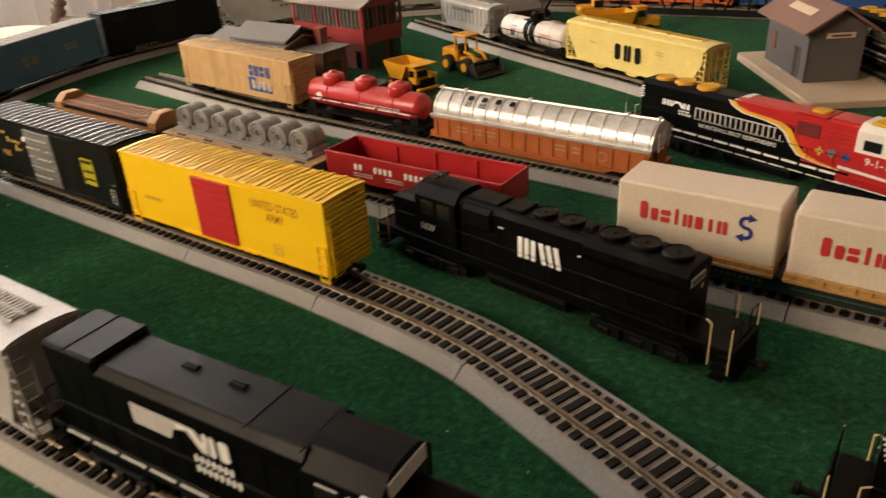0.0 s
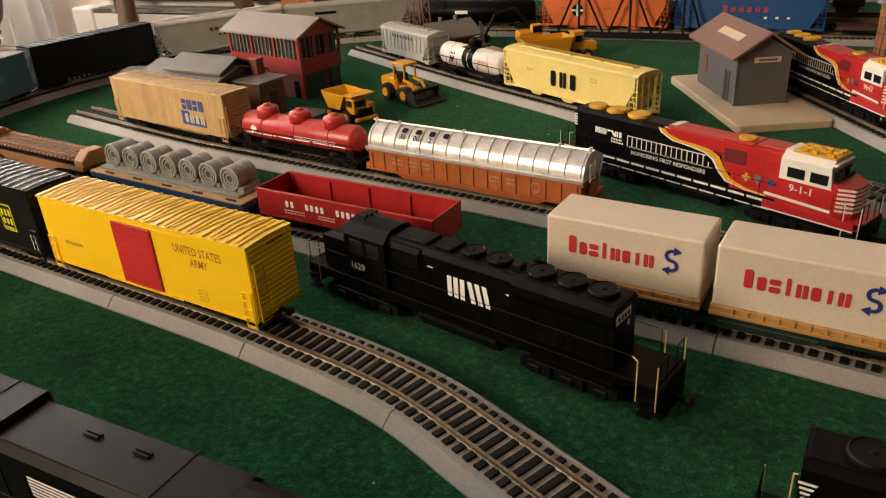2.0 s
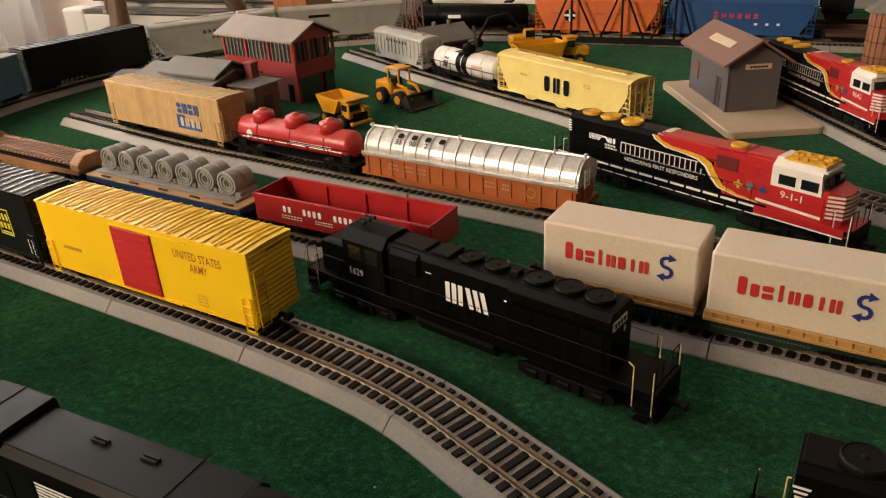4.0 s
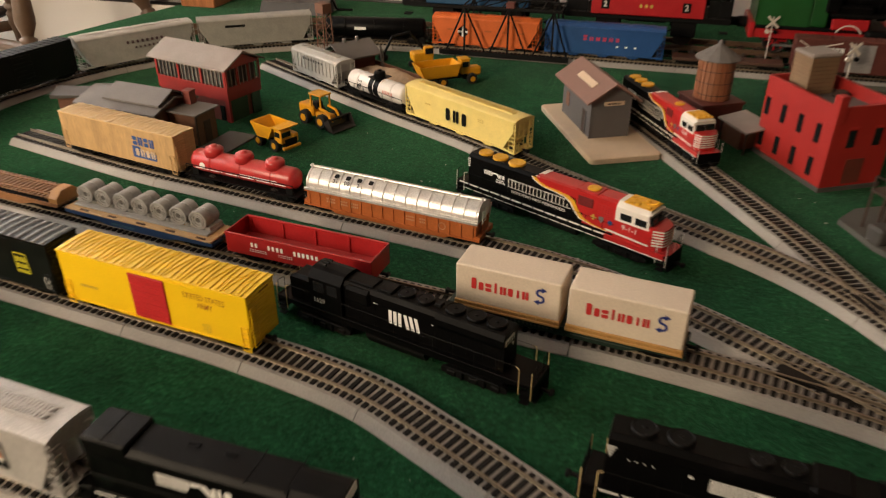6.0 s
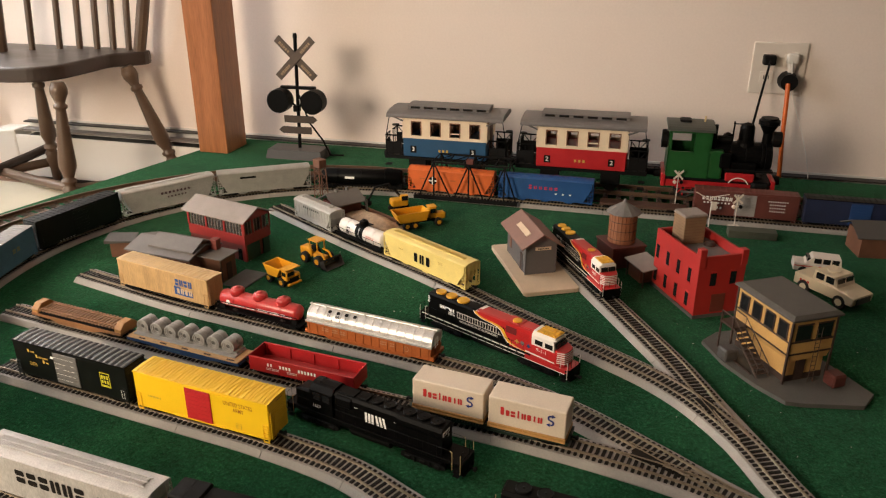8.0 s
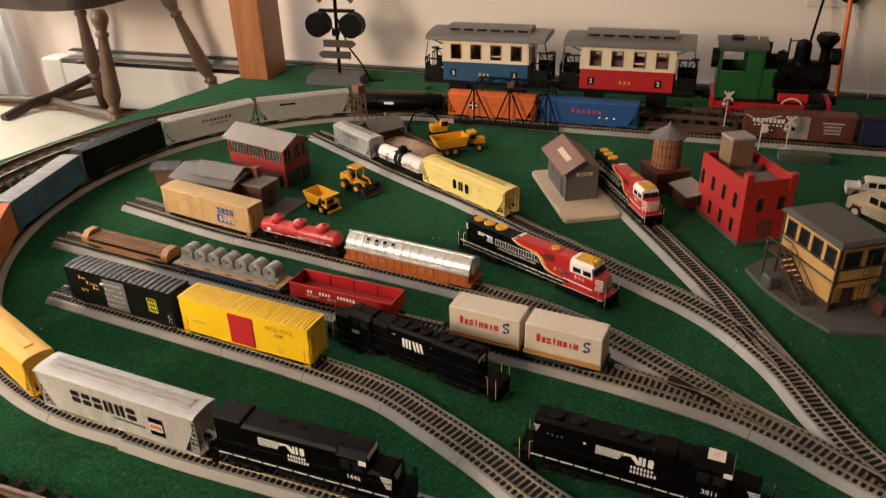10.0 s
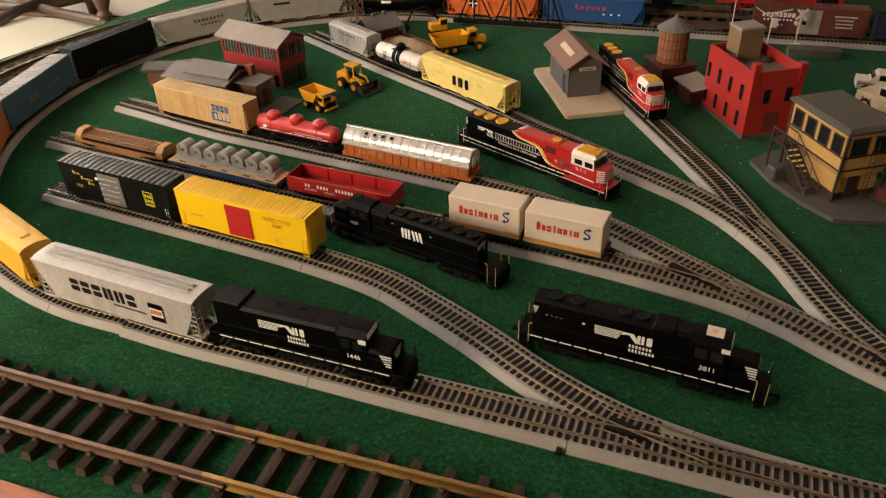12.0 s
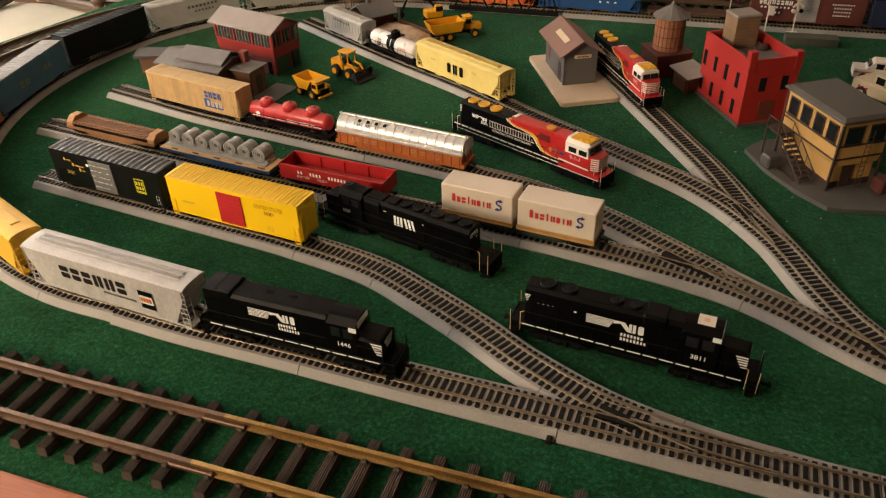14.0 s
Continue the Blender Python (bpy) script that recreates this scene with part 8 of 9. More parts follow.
# ---- truss bridge and crossing signals ----
h = thing("truss_bridge", pose(0, 0, 0), "black model truss bridge with open top bracing", "bridge")
for y in (1.1655, 1.2300):
    tr = part("truss", box(B(), -0.262, -0.045, y - 0.002, y + 0.002, 0.004, 0.012), DKBLACK, h)
    part("top_chord", box(B(), -0.224, -0.060, y - 0.0016, y + 0.0016, 0.082, 0.0855), DKBLACK, tr)
    for x in (-0.219, -0.146, -0.073):
        part("upright", box(B(), x - 0.0014, x + 0.0014, y - 0.0014, y + 0.0014, 0.010, 0.083), DKBLACK, tr)
    for a, b in ((-0.250, -0.219), (-0.184, -0.219), (-0.176, -0.146), (-0.115, -0.146), (-0.104, -0.073), (-0.048, -0.073)):
        part("diagonal", wire(B(), [(a, y, 0.011), (b, y, 0.083)], 0.0016, 5), DKBLACK, tr)
for k in range(6):
    x = -0.222 + k * 0.032
    part("cross_brace", wire(B(), [(x, 1.1655, 0.0845), (x, 1.2300, 0.0845)], 0.0012, 5), DKBLACK, h)
    if k < 5:
        part("cross_brace", wire(B(), [(x, 1.1655, 0.0845), (x + 0.032, 1.2300, 0.0845)], 0.0009, 5), DKBLACK, h)
part("signal_box", box(B(), -0.150, -0.136, 1.160, 1.172, 0.0856, 0.0950, 0.001), MAROON, h, "small dark red box")


def crossbuck(m, label, height=0.062, box_base=True):
    t = thing("crossing_signal", m, label, "signal", "small white crossing signals")
    part("mast", cyl(B(), (0, 0, 0), (0, 0, height), 0.0010, seg=8), TOYWHITE, t)
    for a in (45, -45):
        part("blade", box(B(), -0.0125, 0.0125, -0.0006, 0.0006, -0.0018, 0.0018), TOYWHITE, t, m=pose(0, -0.0012 - (0.0006 if a > 0 else 0), height - 0.008, 0, a, 0))
    for s in (-1, 1):
        part("lamp", cyl(B(), (s * 0.0065, -0.003, height - 0.023), (s * 0.0065, 0.001, height - 0.023), 0.0033, seg=12), DKBLACK if s > 0 else TOYWHITE, t)
    part("lamp_arm", box(B(), -0.0075, 0.0075, 0.0, 0.0012, height - 0.0236, height - 0.0224), TOYWHITE, t)
    if box_base:
        part("base", box(B(), -0.010, 0.010, -0.006, 0.006, 0.0, 0.010, 0.001), TOYWHITE, t)


crossbuck(pose(0.262, 1.245, 0.0, 0, 0, 10), "small white crossbuck signal by the tracks", 0.080)
crossbuck(pose(0.366, 1.150, 0.0, 0, 0, 18), "small white crossbuck signal with a control box", 0.070)
t = thing("crossing_gate", pose(0.322, 1.158, 0, 0, 0, 6), "small white crossing gates with raised arms", "signal", "small white crossing signals")
part("post", cyl(B(), (0, 0, 0), (0, 0, 0.046), 0.0012, seg=8), TOYWHITE, t)
part("arm", wire(B(), [(0.004, 0, 0.048), (-0.030, 0, 0.068)], 0.0010, 5), TOYWHITE, t)
part("arm", wire(B(), [(-0.004, 0, 0.058), (0.030, 0, 0.066)], 0.0010, 5), TOYWHITE, t)
part("counterweight", box(B(), 0.000, 0.010, -0.002, 0.002, 0.034, 0.050, 0.0006), TOYWHITE, t)

# ---- large-scale passenger train ----
G_Y, G_Z = 1.3015, 0.0175


def coach(x, paint, label, digit):
    t = thing("passenger_coach", pose(x, G_Y, G_Z, 0, 0, 0.8), label, "model train coach", "large-scale coaches")
    L, W = 0.0905, 0.048
    z0, zm, z1 = 0.049, 0.088, 0.1375
    part("floor_pan", box(B(), -0.134, 0.134, -W + 0.004, W - 0.004, 0.041, 0.048, 0.001), DKBLACK, t)
    part("lower_body", box(B(), -L, L, -W, W, z0, zm, 0.0012), paint, t)
    part("belt_rail", box(B(), -L - 0.0006, L + 0.0006, -W - 0.0008, W + 0.0008, zm - 0.0012, zm + 0.0012), paint, t)
    # upper walls: piers between open windows
    n = 4
    pitch = 0.0424
    ww = 0.0235
    left = 0.002 - pitch * n / 2
    for side in (-1, 1):
        y0, y1 = sorted((side * W, side * (W - 0.003)))
        sidewall = part("side_wall", box(box(B(), -L, L, y0, y1, zm, zm + 0.0075), -L, L, y0, y1, zm + 0.0385, z1), COACHCREAM, t, "cream upper side")
        for k in range(n + 1):
            a = -L if k == 0 else left + pitch * (k - 0.5) + ww / 2
            b = L if k == n else left + pitch * (k + 0.5) - ww / 2
            part("window_pier", box(B(), a, b, y0, y1, zm + 0.0075, zm + 0.0385), COACHCREAM, sidewall)
        for k in range(n):
            c = left + pitch * (k + 0.5)
            w = part("window_frame", box(box(B(), c - ww / 2, c - ww / 2 + 0.002, y0 - 0.0005, y1 + 0.0005, zm + 0.0075, zm + 0.0385), c + ww / 2 - 0.002, c + ww / 2, y0 - 0.0005, y1 + 0.0005, zm + 0.0075, zm + 0.0385), SEATWOOD, sidewall)
            part("window_bar", box(B(), c - ww / 2, c + ww / 2, y0 - 0.0004, y1 + 0.0004, zm + 0.0365, zm + 0.0385), SEATWOOD, w)
            if k == 2:
                part("lowered_sash", box(B(), c - ww / 2 + 0.002, c + ww / 2 - 0.002, y0, y1, zm + 0.0145, zm + 0.0165), COACHCREAM, w)
    for s in (-1, 1):
        part("end_wall", box(B(), s * L - 0.0015, s * L + 0.0015, -W, W, zm, z1), COACHCREAM, t)
        part("end_door", box(B(), s * L - 0.0025, s * L + 0.0025, -0.014, 0.014, z0, z1 - 0.006), SEATWOOD, t)
        # open platform with railings
        part("platform", box(B(), min(s * L, s * 0.133), max(s * L, s * 0.133), -W + 0.004, W - 0.004, 0.046, 0.050), DKBLACK, t)
        for q in (-1, 1):
            y = q * (W - 0.006)
            for k in range(3):
                xx = s * (L + 0.008 + 0.016 * k)
                part("railing_post", wire(B(), [(xx, y, 0.050), (xx, y, 0.092)], 0.0012, 5), DKBLACK, t)
            part("platform_panel", box(B(), min(s * (L + 0.006), s * 0.130), max(s * (L + 0.006), s * 0.130), y - 0.0008, y + 0.0008, 0.052, 0.078), DKBLACK, t)
            part("platform_railing", wire(B(), [(s * (L + 0.004), y, 0.092), (s * 0.132, y, 0.092)], 0.0016, 5), DKBLACK, t)
            part("railing_brace", wire(B(), [(s * (L + 0.008), y, 0.052), (s * (L + 0.038), y, 0.090)], 0.0010, 5), DKBLACK, t)
            part("railing_brace", wire(B(), [(s * (L + 0.038), y, 0.052), (s * (L + 0.008), y, 0.090)], 0.0010, 5), DKBLACK, t)
        for q in (-1, 1):
            rail = part("end_railing", wire(B(), [(s * 0.132, q * 0.010, 0.092), (s * 0.132, q * 0.042, 0.092)], 0.0016, 5), DKBLACK, t)
            for y in (0.012, 0.026, 0.040):
                part("railing_post", wire(B(), [(s * 0.132, q * y, 0.048), (s * 0.132, q * y, 0.092)], 0.0011, 5), DKBLACK, rail)
        part("end_panel", box(B(), s * 0.132 - 0.001, s * 0.132 + 0.001, -0.040, -0.014, 0.052, 0.080), DKBLACK, t)
        part("brake_wheel", cyl(B(), (s * 0.128, 0.020, 0.099), (s * 0.128, 0.020, 0.101), 0.008, seg=14), DKBLACK, t)
        for k in range(2):
            part("step", box(B(), min(s * 0.118, s * 0.131), max(s * 0.118, s * 0.131), -W - 0.004, -W + 0.010, 0.014 + k * 0.014, 0.016 + k * 0.014), DKBLACK, t)
        part("buffer", cyl(B(), (s * 0.134, 0, 0.040), (s * 0.148, 0, 0.040), 0.007, seg=12), DKBLACK, t)
    # roof with clerestory
    RL = 0.1255
    bm = B()
    E = W + 0.007
    top = [(-E * math.cos(a), z1 - 0.0005 + 0.011 * math.sin(a) ** 0.8) for a in [math.pi * k / 14 for k in range(15)]]
    arch = [(-E, z1 - 0.0035)] + top + [(E, z1 - 0.0035)]
    prism(bm, arch, -RL, RL, "x")
    rf = part("roof", bm, COACHROOF, t, "grey roof")
    bm = B()
    prism(bm, [(-0.024, z1 + 0.006), (0.024, z1 + 0.006), (0.024, z1 + 0.0165), (0.0275, z1 + 0.0160), (0.0275, z1 + 0.0172), (0.016, z1 + 0.0190), (0, z1 + 0.0196), (-0.016, z1 + 0.0190), (-0.0275, z1 + 0.0172), (-0.0275, z1 + 0.0160), (-0.024, z1 + 0.0165)], -0.086, 0.091, "x")
    cl = part("clerestory", bm, COACHROOF, rf)
    for k in range(6):
        c = -0.0690 + k * 0.0286
        part("clerestory_window", box(B(), c - 0.010, c + 0.010, -0.0246, -0.0236, z1 + 0.0108, z1 + 0.0152), WINDOW, cl)
    for s in (-1, 1):
        part("roof_bracket", wire(B(), [(s * L, -W, z1 - 0.012), (s * (L + 0.020), -W, z1 - 0.004)], 0.0018, 5), COACHROOF, rf)
        part("roof_post", wire(B(), [(s * 0.131, -W + 0.006, 0.09), (s * 0.122, -W + 0.006, z1)], 0.0010, 5), DKBLACK, rf)
    # interior benches
    for k in range(5):
        c = left + pitch * k
        for y in (-0.024, 0.024):
            part("bench", box(B(), c - 0.004, c + 0.004, y - 0.018, y + 0.018, zm - 0.005, zm + 0.019), SEATWOOD, t)
    # prints
    for xx in (-0.068, 0.062):
        part("number_plate_panel", box(B(), xx - 0.0065, xx + 0.0065, -W - 0.0008, -W, 0.058, 0.073), DKBLACK, t)
        part("lettering", lettering(digit, 0.013, 0.02), ENGWHT, t, m=pose(xx, -W - 0.0012, 0.0655, 90, 0, 0))
    part("name_mark", marks("con", 0.006, 0.008, 0.4, 0.0016), GOLD, t, m=pose(-0.002, -W - 0.0006, 0.066, 90, 0, 0))
    # running gear
    for s in (-1, 1):
        for q in (-0.035, 0.035):
            tk = part("axle_guard", box(B(), s * 0.062 - 0.020, s * 0.062 + 0.020, q - 0.003, q + 0.003, 0.016, 0.042, 0.002), DKBLACK, t)
        bm = B()
        for q in (-1, 1):
            cyl(bm, (s * 0.062, q * 0.020, 0.0155), (s * 0.062, q * 0.027, 0.0155), 0.0155, seg=22)
        cyl(bm, (s * 0.062, -0.03, 0.0155), (s * 0.062, 0.03, 0.0155), 0.003, seg=8)
        part("wheelset", bm, WHEEL, tk)
    part("truss_rod", wire(wire(B(), [(-0.080, -0.036, 0.041), (-0.03, -0.036, 0.022), (0.03, -0.036, 0.022), (0.080, -0.036, 0.041)], 0.0012, 5), [(-0.080, 0.036, 0.041), (-0.03, 0.036, 0.022), (0.03, 0.036, 0.022), (0.080, 0.036, 0.041)], 0.0012, 5), DKBLACK, t)
    return t


coach(-0.2205, COACHBLUE, "large-scale blue and cream coach with grey clerestory roof", "3")
coach(0.0670, COACHRED, "large-scale red and cream coach with grey clerestory roof", "2")

t = thing("steam_engine", pose(0.345, G_Y + 0.002, G_Z, 0, 0, 0.8), "large-scale green, red and black tank steam engine", "model locomotive")
part("footplate", box(B(), -0.114, 0.094, -0.047, 0.047, 0.041, 0.047, 0.001), DKBLACK, t)
part("red_frame", box(B(), -0.108, 0.090, -0.044, 0.044, 0.026, 0.0412, 0.001), COACHRED, t, "red frame")
for s in (-1, 1):
    bx = 0.094 if s > 0 else -0.112
    part("buffer_beam", box(B(), bx - 0.004, bx + 0.004, -0.048, 0.048, 0.026, 0.050, 0.001), COACHRED, t, "red buffer beam")
    part("buffer", cyl(B(), (bx + s * 0.002, 0, 0.040), (bx + s * 0.018, 0, 0.040), 0.009, seg=14), DKBLACK, t)
# cab with openings
CW = 0.046
for s in (-1, 1):
    y0, y1 = sorted((s * CW, s * (CW - 0.003)))
    cs = part("cab_side", box(box(box(box(B(), -0.109, -0.028, y0, y1, 0.047, 0.098), -0.109, -0.103, y0, y1, 0.098, 0.141), -0.060, -0.028, y0, y1, 0.098, 0.141), -0.103, -0.060, y0, y1, 0.1365, 0.141), GREENENG, t, "green cab side")
    for z in (0.0970, 0.1355):
        part("window_bead", box(B(), -0.1035, -0.0595, y0 - 0.0006, y1 + 0.0006, z, z + 0.0017), GREENENG, cs)
part("cab_front", box(B(), -0.032, -0.028, -CW, CW, 0.047, 0.141), GREENENG, t)
part("cab_rear", box(box(B(), -0.109, -0.105, -CW, CW, 0.047, 0.104), -0.109, -0.105, -CW, CW, 0.132, 0.141), GREENENG, t)
bm = B()
arch = [(-(CW + 0.004) * math.cos(a), 0.1395 + 0.0105 * math.sin(a) ** 0.8) for a in [math.pi * k / 10 for k in range(11)]]
prism(bm, arch, -0.1135, -0.024, "x")
rf = part("cab_roof", bm, mat("dull_green_grey_roof", (0.05, 0.055, 0.045), 0.5), t, "dull grey-green cab roof")
part("roof_vent", box(B(), -0.090, -0.068, -0.014, 0.014, 0.149, 0.1545, 0.002), DKBLACK, rf)
part("whistle", wire(B(), [(-0.042, 0, 0.149), (-0.042, 0, 0.161)], 0.0018, 8), BRASSW, rf)
for s in (-1, 1):
    part("side_tank", box(B(), -0.030, -0.003, min(s * 0.028, s * CW), max(s * 0.028, s * CW), 0.047, 0.104, 0.003, 2), GREENENG, t, "green side tank")
part("steam_pipe", wire(B(), [(-0.022, -0.020, 0.104), (-0.022, -0.020, 0.150)], 0.0042, 8), BLACK, t)
part("turbine", cyl(B(), (-0.016, -0.008, 0.119), (0.012, -0.008, 0.119), 0.0075, seg=14), DKBLACK, t)
bm = B()
lathe(bm, [(0.001, -0.030), (0.029, -0.030), (0.029, 0.076), (0.032, 0.0765), (0.032, 0.086), (0.028, 0.089), (0.001, 0.090)], pose(0, 0, 0.085, 0, 90, 0), 28)
bo = part("boiler", bm, BLACK, t, "black boiler", smooth=False)
for x in (0.012, 0.040, 0.070):
    part("boiler_band", lathe(B(), [(0.0285, x - 0.0012), (0.0298, x - 0.0012), (0.0298, x + 0.0012), (0.0285, x + 0.0012)], pose(0, 0, 0.085, 0, 90, 0), 28), DKBLACK, bo)
for s in (-1, 1):
    part("running_board", box(B(), 0.000, 0.090, min(s * 0.027, s * 0.047), max(s * 0.030, s * 0.047), 0.066, 0.070), DKBLACK, t)
    part("tank_block", box(B(), 0.004, 0.060, min(s * 0.030, s * 0.045), max(s * 0.030, s * 0.045), 0.047, 0.082, 0.003), BLACK, t)
bm = B()
lathe(bm, [(0.0125, 0.109), (0.0088, 0.114), (0.0080, 0.134), (0.0178, 0.151), (0.0200, 0.152), (0.0200, 0.160), (0.0165, 0.162), (0.0160, 0.165), (0.009, 0.165)], pose(0.077, 0, 0), 22)
part("smokestack", bm, BLACK, t, "flared black stack")
bm = B()
lathe(bm, [(0.0200, 0.106), (0.0175, 0.114), (0.0145, 0.118), (0.0140, 0.143), (0.0110, 0.150), (0.0030, 0.153), (0.0005, 0.153)], pose(0.039, 0, 0), 20)
part("steam_dome", bm, BLACK, t, "black dome")
bm = B()
lathe(bm, [(0.0110, 0.112), (0.0090, 0.116), (0.0085, 0.128), (0.0005, 0.132)], pose(0.004, 0, 0), 16)
part("sand_dome", bm, BLACK, t)
part("safety_valve", wire(wire(B(), [(0.014, 0, 0.110), (0.014, 0, 0.154)], 0.0018, 6), [(0.012, 0, 0.149), (0.040, 0, 0.150)], 0.0012, 5), DKBLACK, t)
bm = cyl(B(), (0.087, 0, 0.123), (0.103, 0, 0.123), 0.015, 0.0155, seg=20)
part("headlamp", bm, DKBLACK, t)
part("lamp_glass", cyl(B(), (0.103, 0, 0.123), (0.104, 0, 0.123), 0.0125, seg=18), SILVERG, t)
part("rear_lamp", cyl(B(), (-0.109, 0, 0.112), (-0.121, 0, 0.112), 0.0185, seg=20), DKBLACK, t)
part("air_pump", box(B(), -0.010, 0.012, -0.050, -0.040, 0.070, 0.100, 0.003), BLACK, t)
for s in (-1, 1):
    part("cylinder_block", box(B(), 0.054, 0.088, s * 0.045 - 0.010, s * 0.045 + 0.010, 0.016, 0.048, 0.006, 2), BLACK if s > 0 else DKBLACK, t)
    for k, x in enumerate((-0.070, -0.020, 0.030)):
        bm = B()
        lathe(bm, [(0.0195, -0.0035), (0.0205, -0.0030), (0.0205, 0.0030), (0.0195, 0.0035), (0.0165, 0.0030), (0.0165, -0.0030)], pose(x, s * 0.0285, 0.0195, 90, 0, 0), 26)
        w = part("driving_wheel", bm, WHEEL, t, "dark driving wheel with pale rim")
        for j in range(8):
            a = 2 * math.pi * j / 8
            part("spoke", wire(B(), [(x + 0.003 * math.cos(a), s * 0.0285, 0.0195 + 0.003 * math.sin(a)), (x + 0.0175 * math.cos(a), s * 0.0285, 0.0195 + 0.0175 * math.sin(a))], 0.0015, 5), COACHRED, w)
    part("side_rod", box(B(), -0.074, 0.034, s * 0.0335 - 0.001, s * 0.0335 + 0.001, 0.011, 0.015, 0.0005), SILVERG, t)
    bm = lathe(B(), [(0.0190, -0.0008), (0.0210, -0.0008), (0.0210, 0.0008), (0.0190, 0.0008)], pose(0.030, s * 0.0475, 0.0330, 90, 0, 0), 28)
    geom = [v for v in bm.verts if v.co.z < 0.040]
    bmesh.ops.delete(bm, geom=geom, context="VERTS")
    part("splasher_trim", bm, ENGWHT, t, "white curved trim")
    part("splasher", box(B(), 0.004, 0.058, s * 0.044 - 0.003, s * 0.044 + 0.003, 0.041, 0.062, 0.002), COACHRED, t)

# ---- large crossing signal on the table ----
t = thing("toy_crossing_signal", pose(-0.632, 1.408, 0, 0, 0, 2), "large black toy crossing signal with crossbuck and two lamps", "signal")
bm = B()
prism(bm, [(-0.073, 0.0), (0.073, 0.0), (0.070, 0.022), (-0.070, 0.022)], -0.036, 0.032, "y")
for v in bm.verts:
    if v.co.z > 0.02:
        v.co.y *= 0.86
        v.co.x *= 0.97
part("base", bm, mat("dark_grey_plastic", (0.030, 0.027, 0.029), 0.55, var=0.2, dust=0.2), t, "dark grey weighted base")
part("mast", cyl(B(), (0.004, 0, 0.021), (0.011, 0, 0.292), 0.0042, seg=12), BLACK, t)
part("finial", cyl(B(), (0.011, 0, 0.286), (0.011, 0, 0.296), 0.0055, 0.0040, seg=12), BLACK, t)
for a in (45, -45):
    bl = part("blade", box(B(), -0.064, 0.064, -0.0015, 0.0015, -0.0095, 0.0095, 0.0006), mat("dark_brown_blade", (0.060, 0.035, 0.022), 0.5, var=0.3), t, "dark blade with worn letters", m=pose(0.0115, -0.0050 if a > 0 else -0.0085, 0.239, 0, a, 0))
    for s in (-1, 1):
        decal("blade_mark", marks("nonoc", 0.0055, 0.0085, 0.25, 0.0014), WORNTAN, bl, pose(s * 0.037, -0.0019, 0, 90, 0, 0))
part("lamp_bar", box(B(), -0.034, 0.054, -0.006, 0.006, 0.166, 0.173, 0.001), BLACK, t)
for s in (-1, 1):
    c = 0.011 + s * 0.0425
    hood = part("lamp_hood", lathe(B(), [(0.0268, -0.026), (0.0282, -0.026), (0.0282, 0.004), (0.024, 0.010), (0.008, 0.014), (0.0005, 0.014), (0.0005, 0.0), (0.0262, -0.004)], pose(c, -0.004, 0.1405, -90, 0, 0), 28), BLACK, t, "round black lamp hood")
    part("lamp_lens", lathe(B(), [(0.0005, -0.014), (0.010, -0.013), (0.019, -0.009), (0.022, -0.004), (0.0005, -0.003)], pose(c, -0.004, 0.1405, -90, 0, 0), 24), mat("dark_red_lens", (0.03, 0.010, 0.010), 0.12), hood)
    part("bracket", wire(B(), [(c, -0.002, 0.164), (0.005, -0.002, 0.120)], 0.0020, 5), BLACK, t)
part("junction_box", box(B(), -0.003, 0.013, -0.010, 0.004, 0.112, 0.128, 0.002), BLACK, t)
for z, s in ((0.094, 1), (0.067, -1)):
    bm = B()
    tip = 0.050 * s + 0.006
    prism(bm, [(0.006 - 0.034 * s, z - 0.0085), (tip - 0.010 * s, z - 0.0085), (tip, z), (tip - 0.010 * s, z + 0.0085), (0.006 - 0.034 * s, z + 0.0085)], -0.008, -0.005, "y")
    part("arrow_sign", bm, mat("dark_brown_sign", (0.045, 0.028, 0.020), 0.5, var=0.3), t, "dark arrow-shaped sign")
part("lead", wire(B(), [(0.010, 0.004, 0.150), (0.030, 0.006, 0.085), (0.062, 0.010, 0.040), (0.078, 0.012, 0.004), (0.11, 0.02, 0.003)], 0.0022, 7), BLACK, t)

# ---- post, heater, outlet, curtain ----
t = thing("wooden_post", pose(-0.856, 1.419, 0), "square varnished wooden post standing at the table corner", "post")
part("shaft", box(B(), -0.035, 0.044, -0.041, 0.057, 0.0, CEILING - 0.002, 0.0015), POSTWOOD, t)
t = thing("baseboard_heater", pose(0, 0, -0.021), "long white baseboard heater with dark top slot", "heater")
HX0, HX1 = -1.62, 4.2
part("front_panel", box(B(), HX0, HX1, 1.552, 1.557, -0.150, -0.0235, 0.001), HEATP, t)
part("back_panel", box(B(), HX0, HX1, WALL_Y - 0.004, WALL_Y, -0.168, 0.012), HEATP, t)
part("top_slope", box(B(), HX0, HX1, 1.592, WALL_Y - 0.004, 0.004, 0.0075), HEATDK, t, "dark top edge")
part("louvre", box(B(), HX0 + 0.02, HX1, 1.560, 1.592, -0.012, -0.008), HEATMID, t, "grey louvre")
part("fin_block", box(B(), HX0 + 0.02, HX1, 1.562, WALL_Y - 0.006, -0.13, -0.03), HEATDK, t)
part("end_cap", box(B(), HX0 - 0.075, HX0, 1.550, WALL_Y, -0.1685, -0.010, 0.006, 2), HEATP, t, "white end cap")
part("foot_strip", box(B(), HX0, HX1, 1.575, WALL_Y - 0.004, FLOOR + 0.021, -0.150), HEATDK, t)

t = thing("wall_outlet", pose(0.470, WALL_Y, 0.229), "white double outlet plate with plugged leads", "outlet")
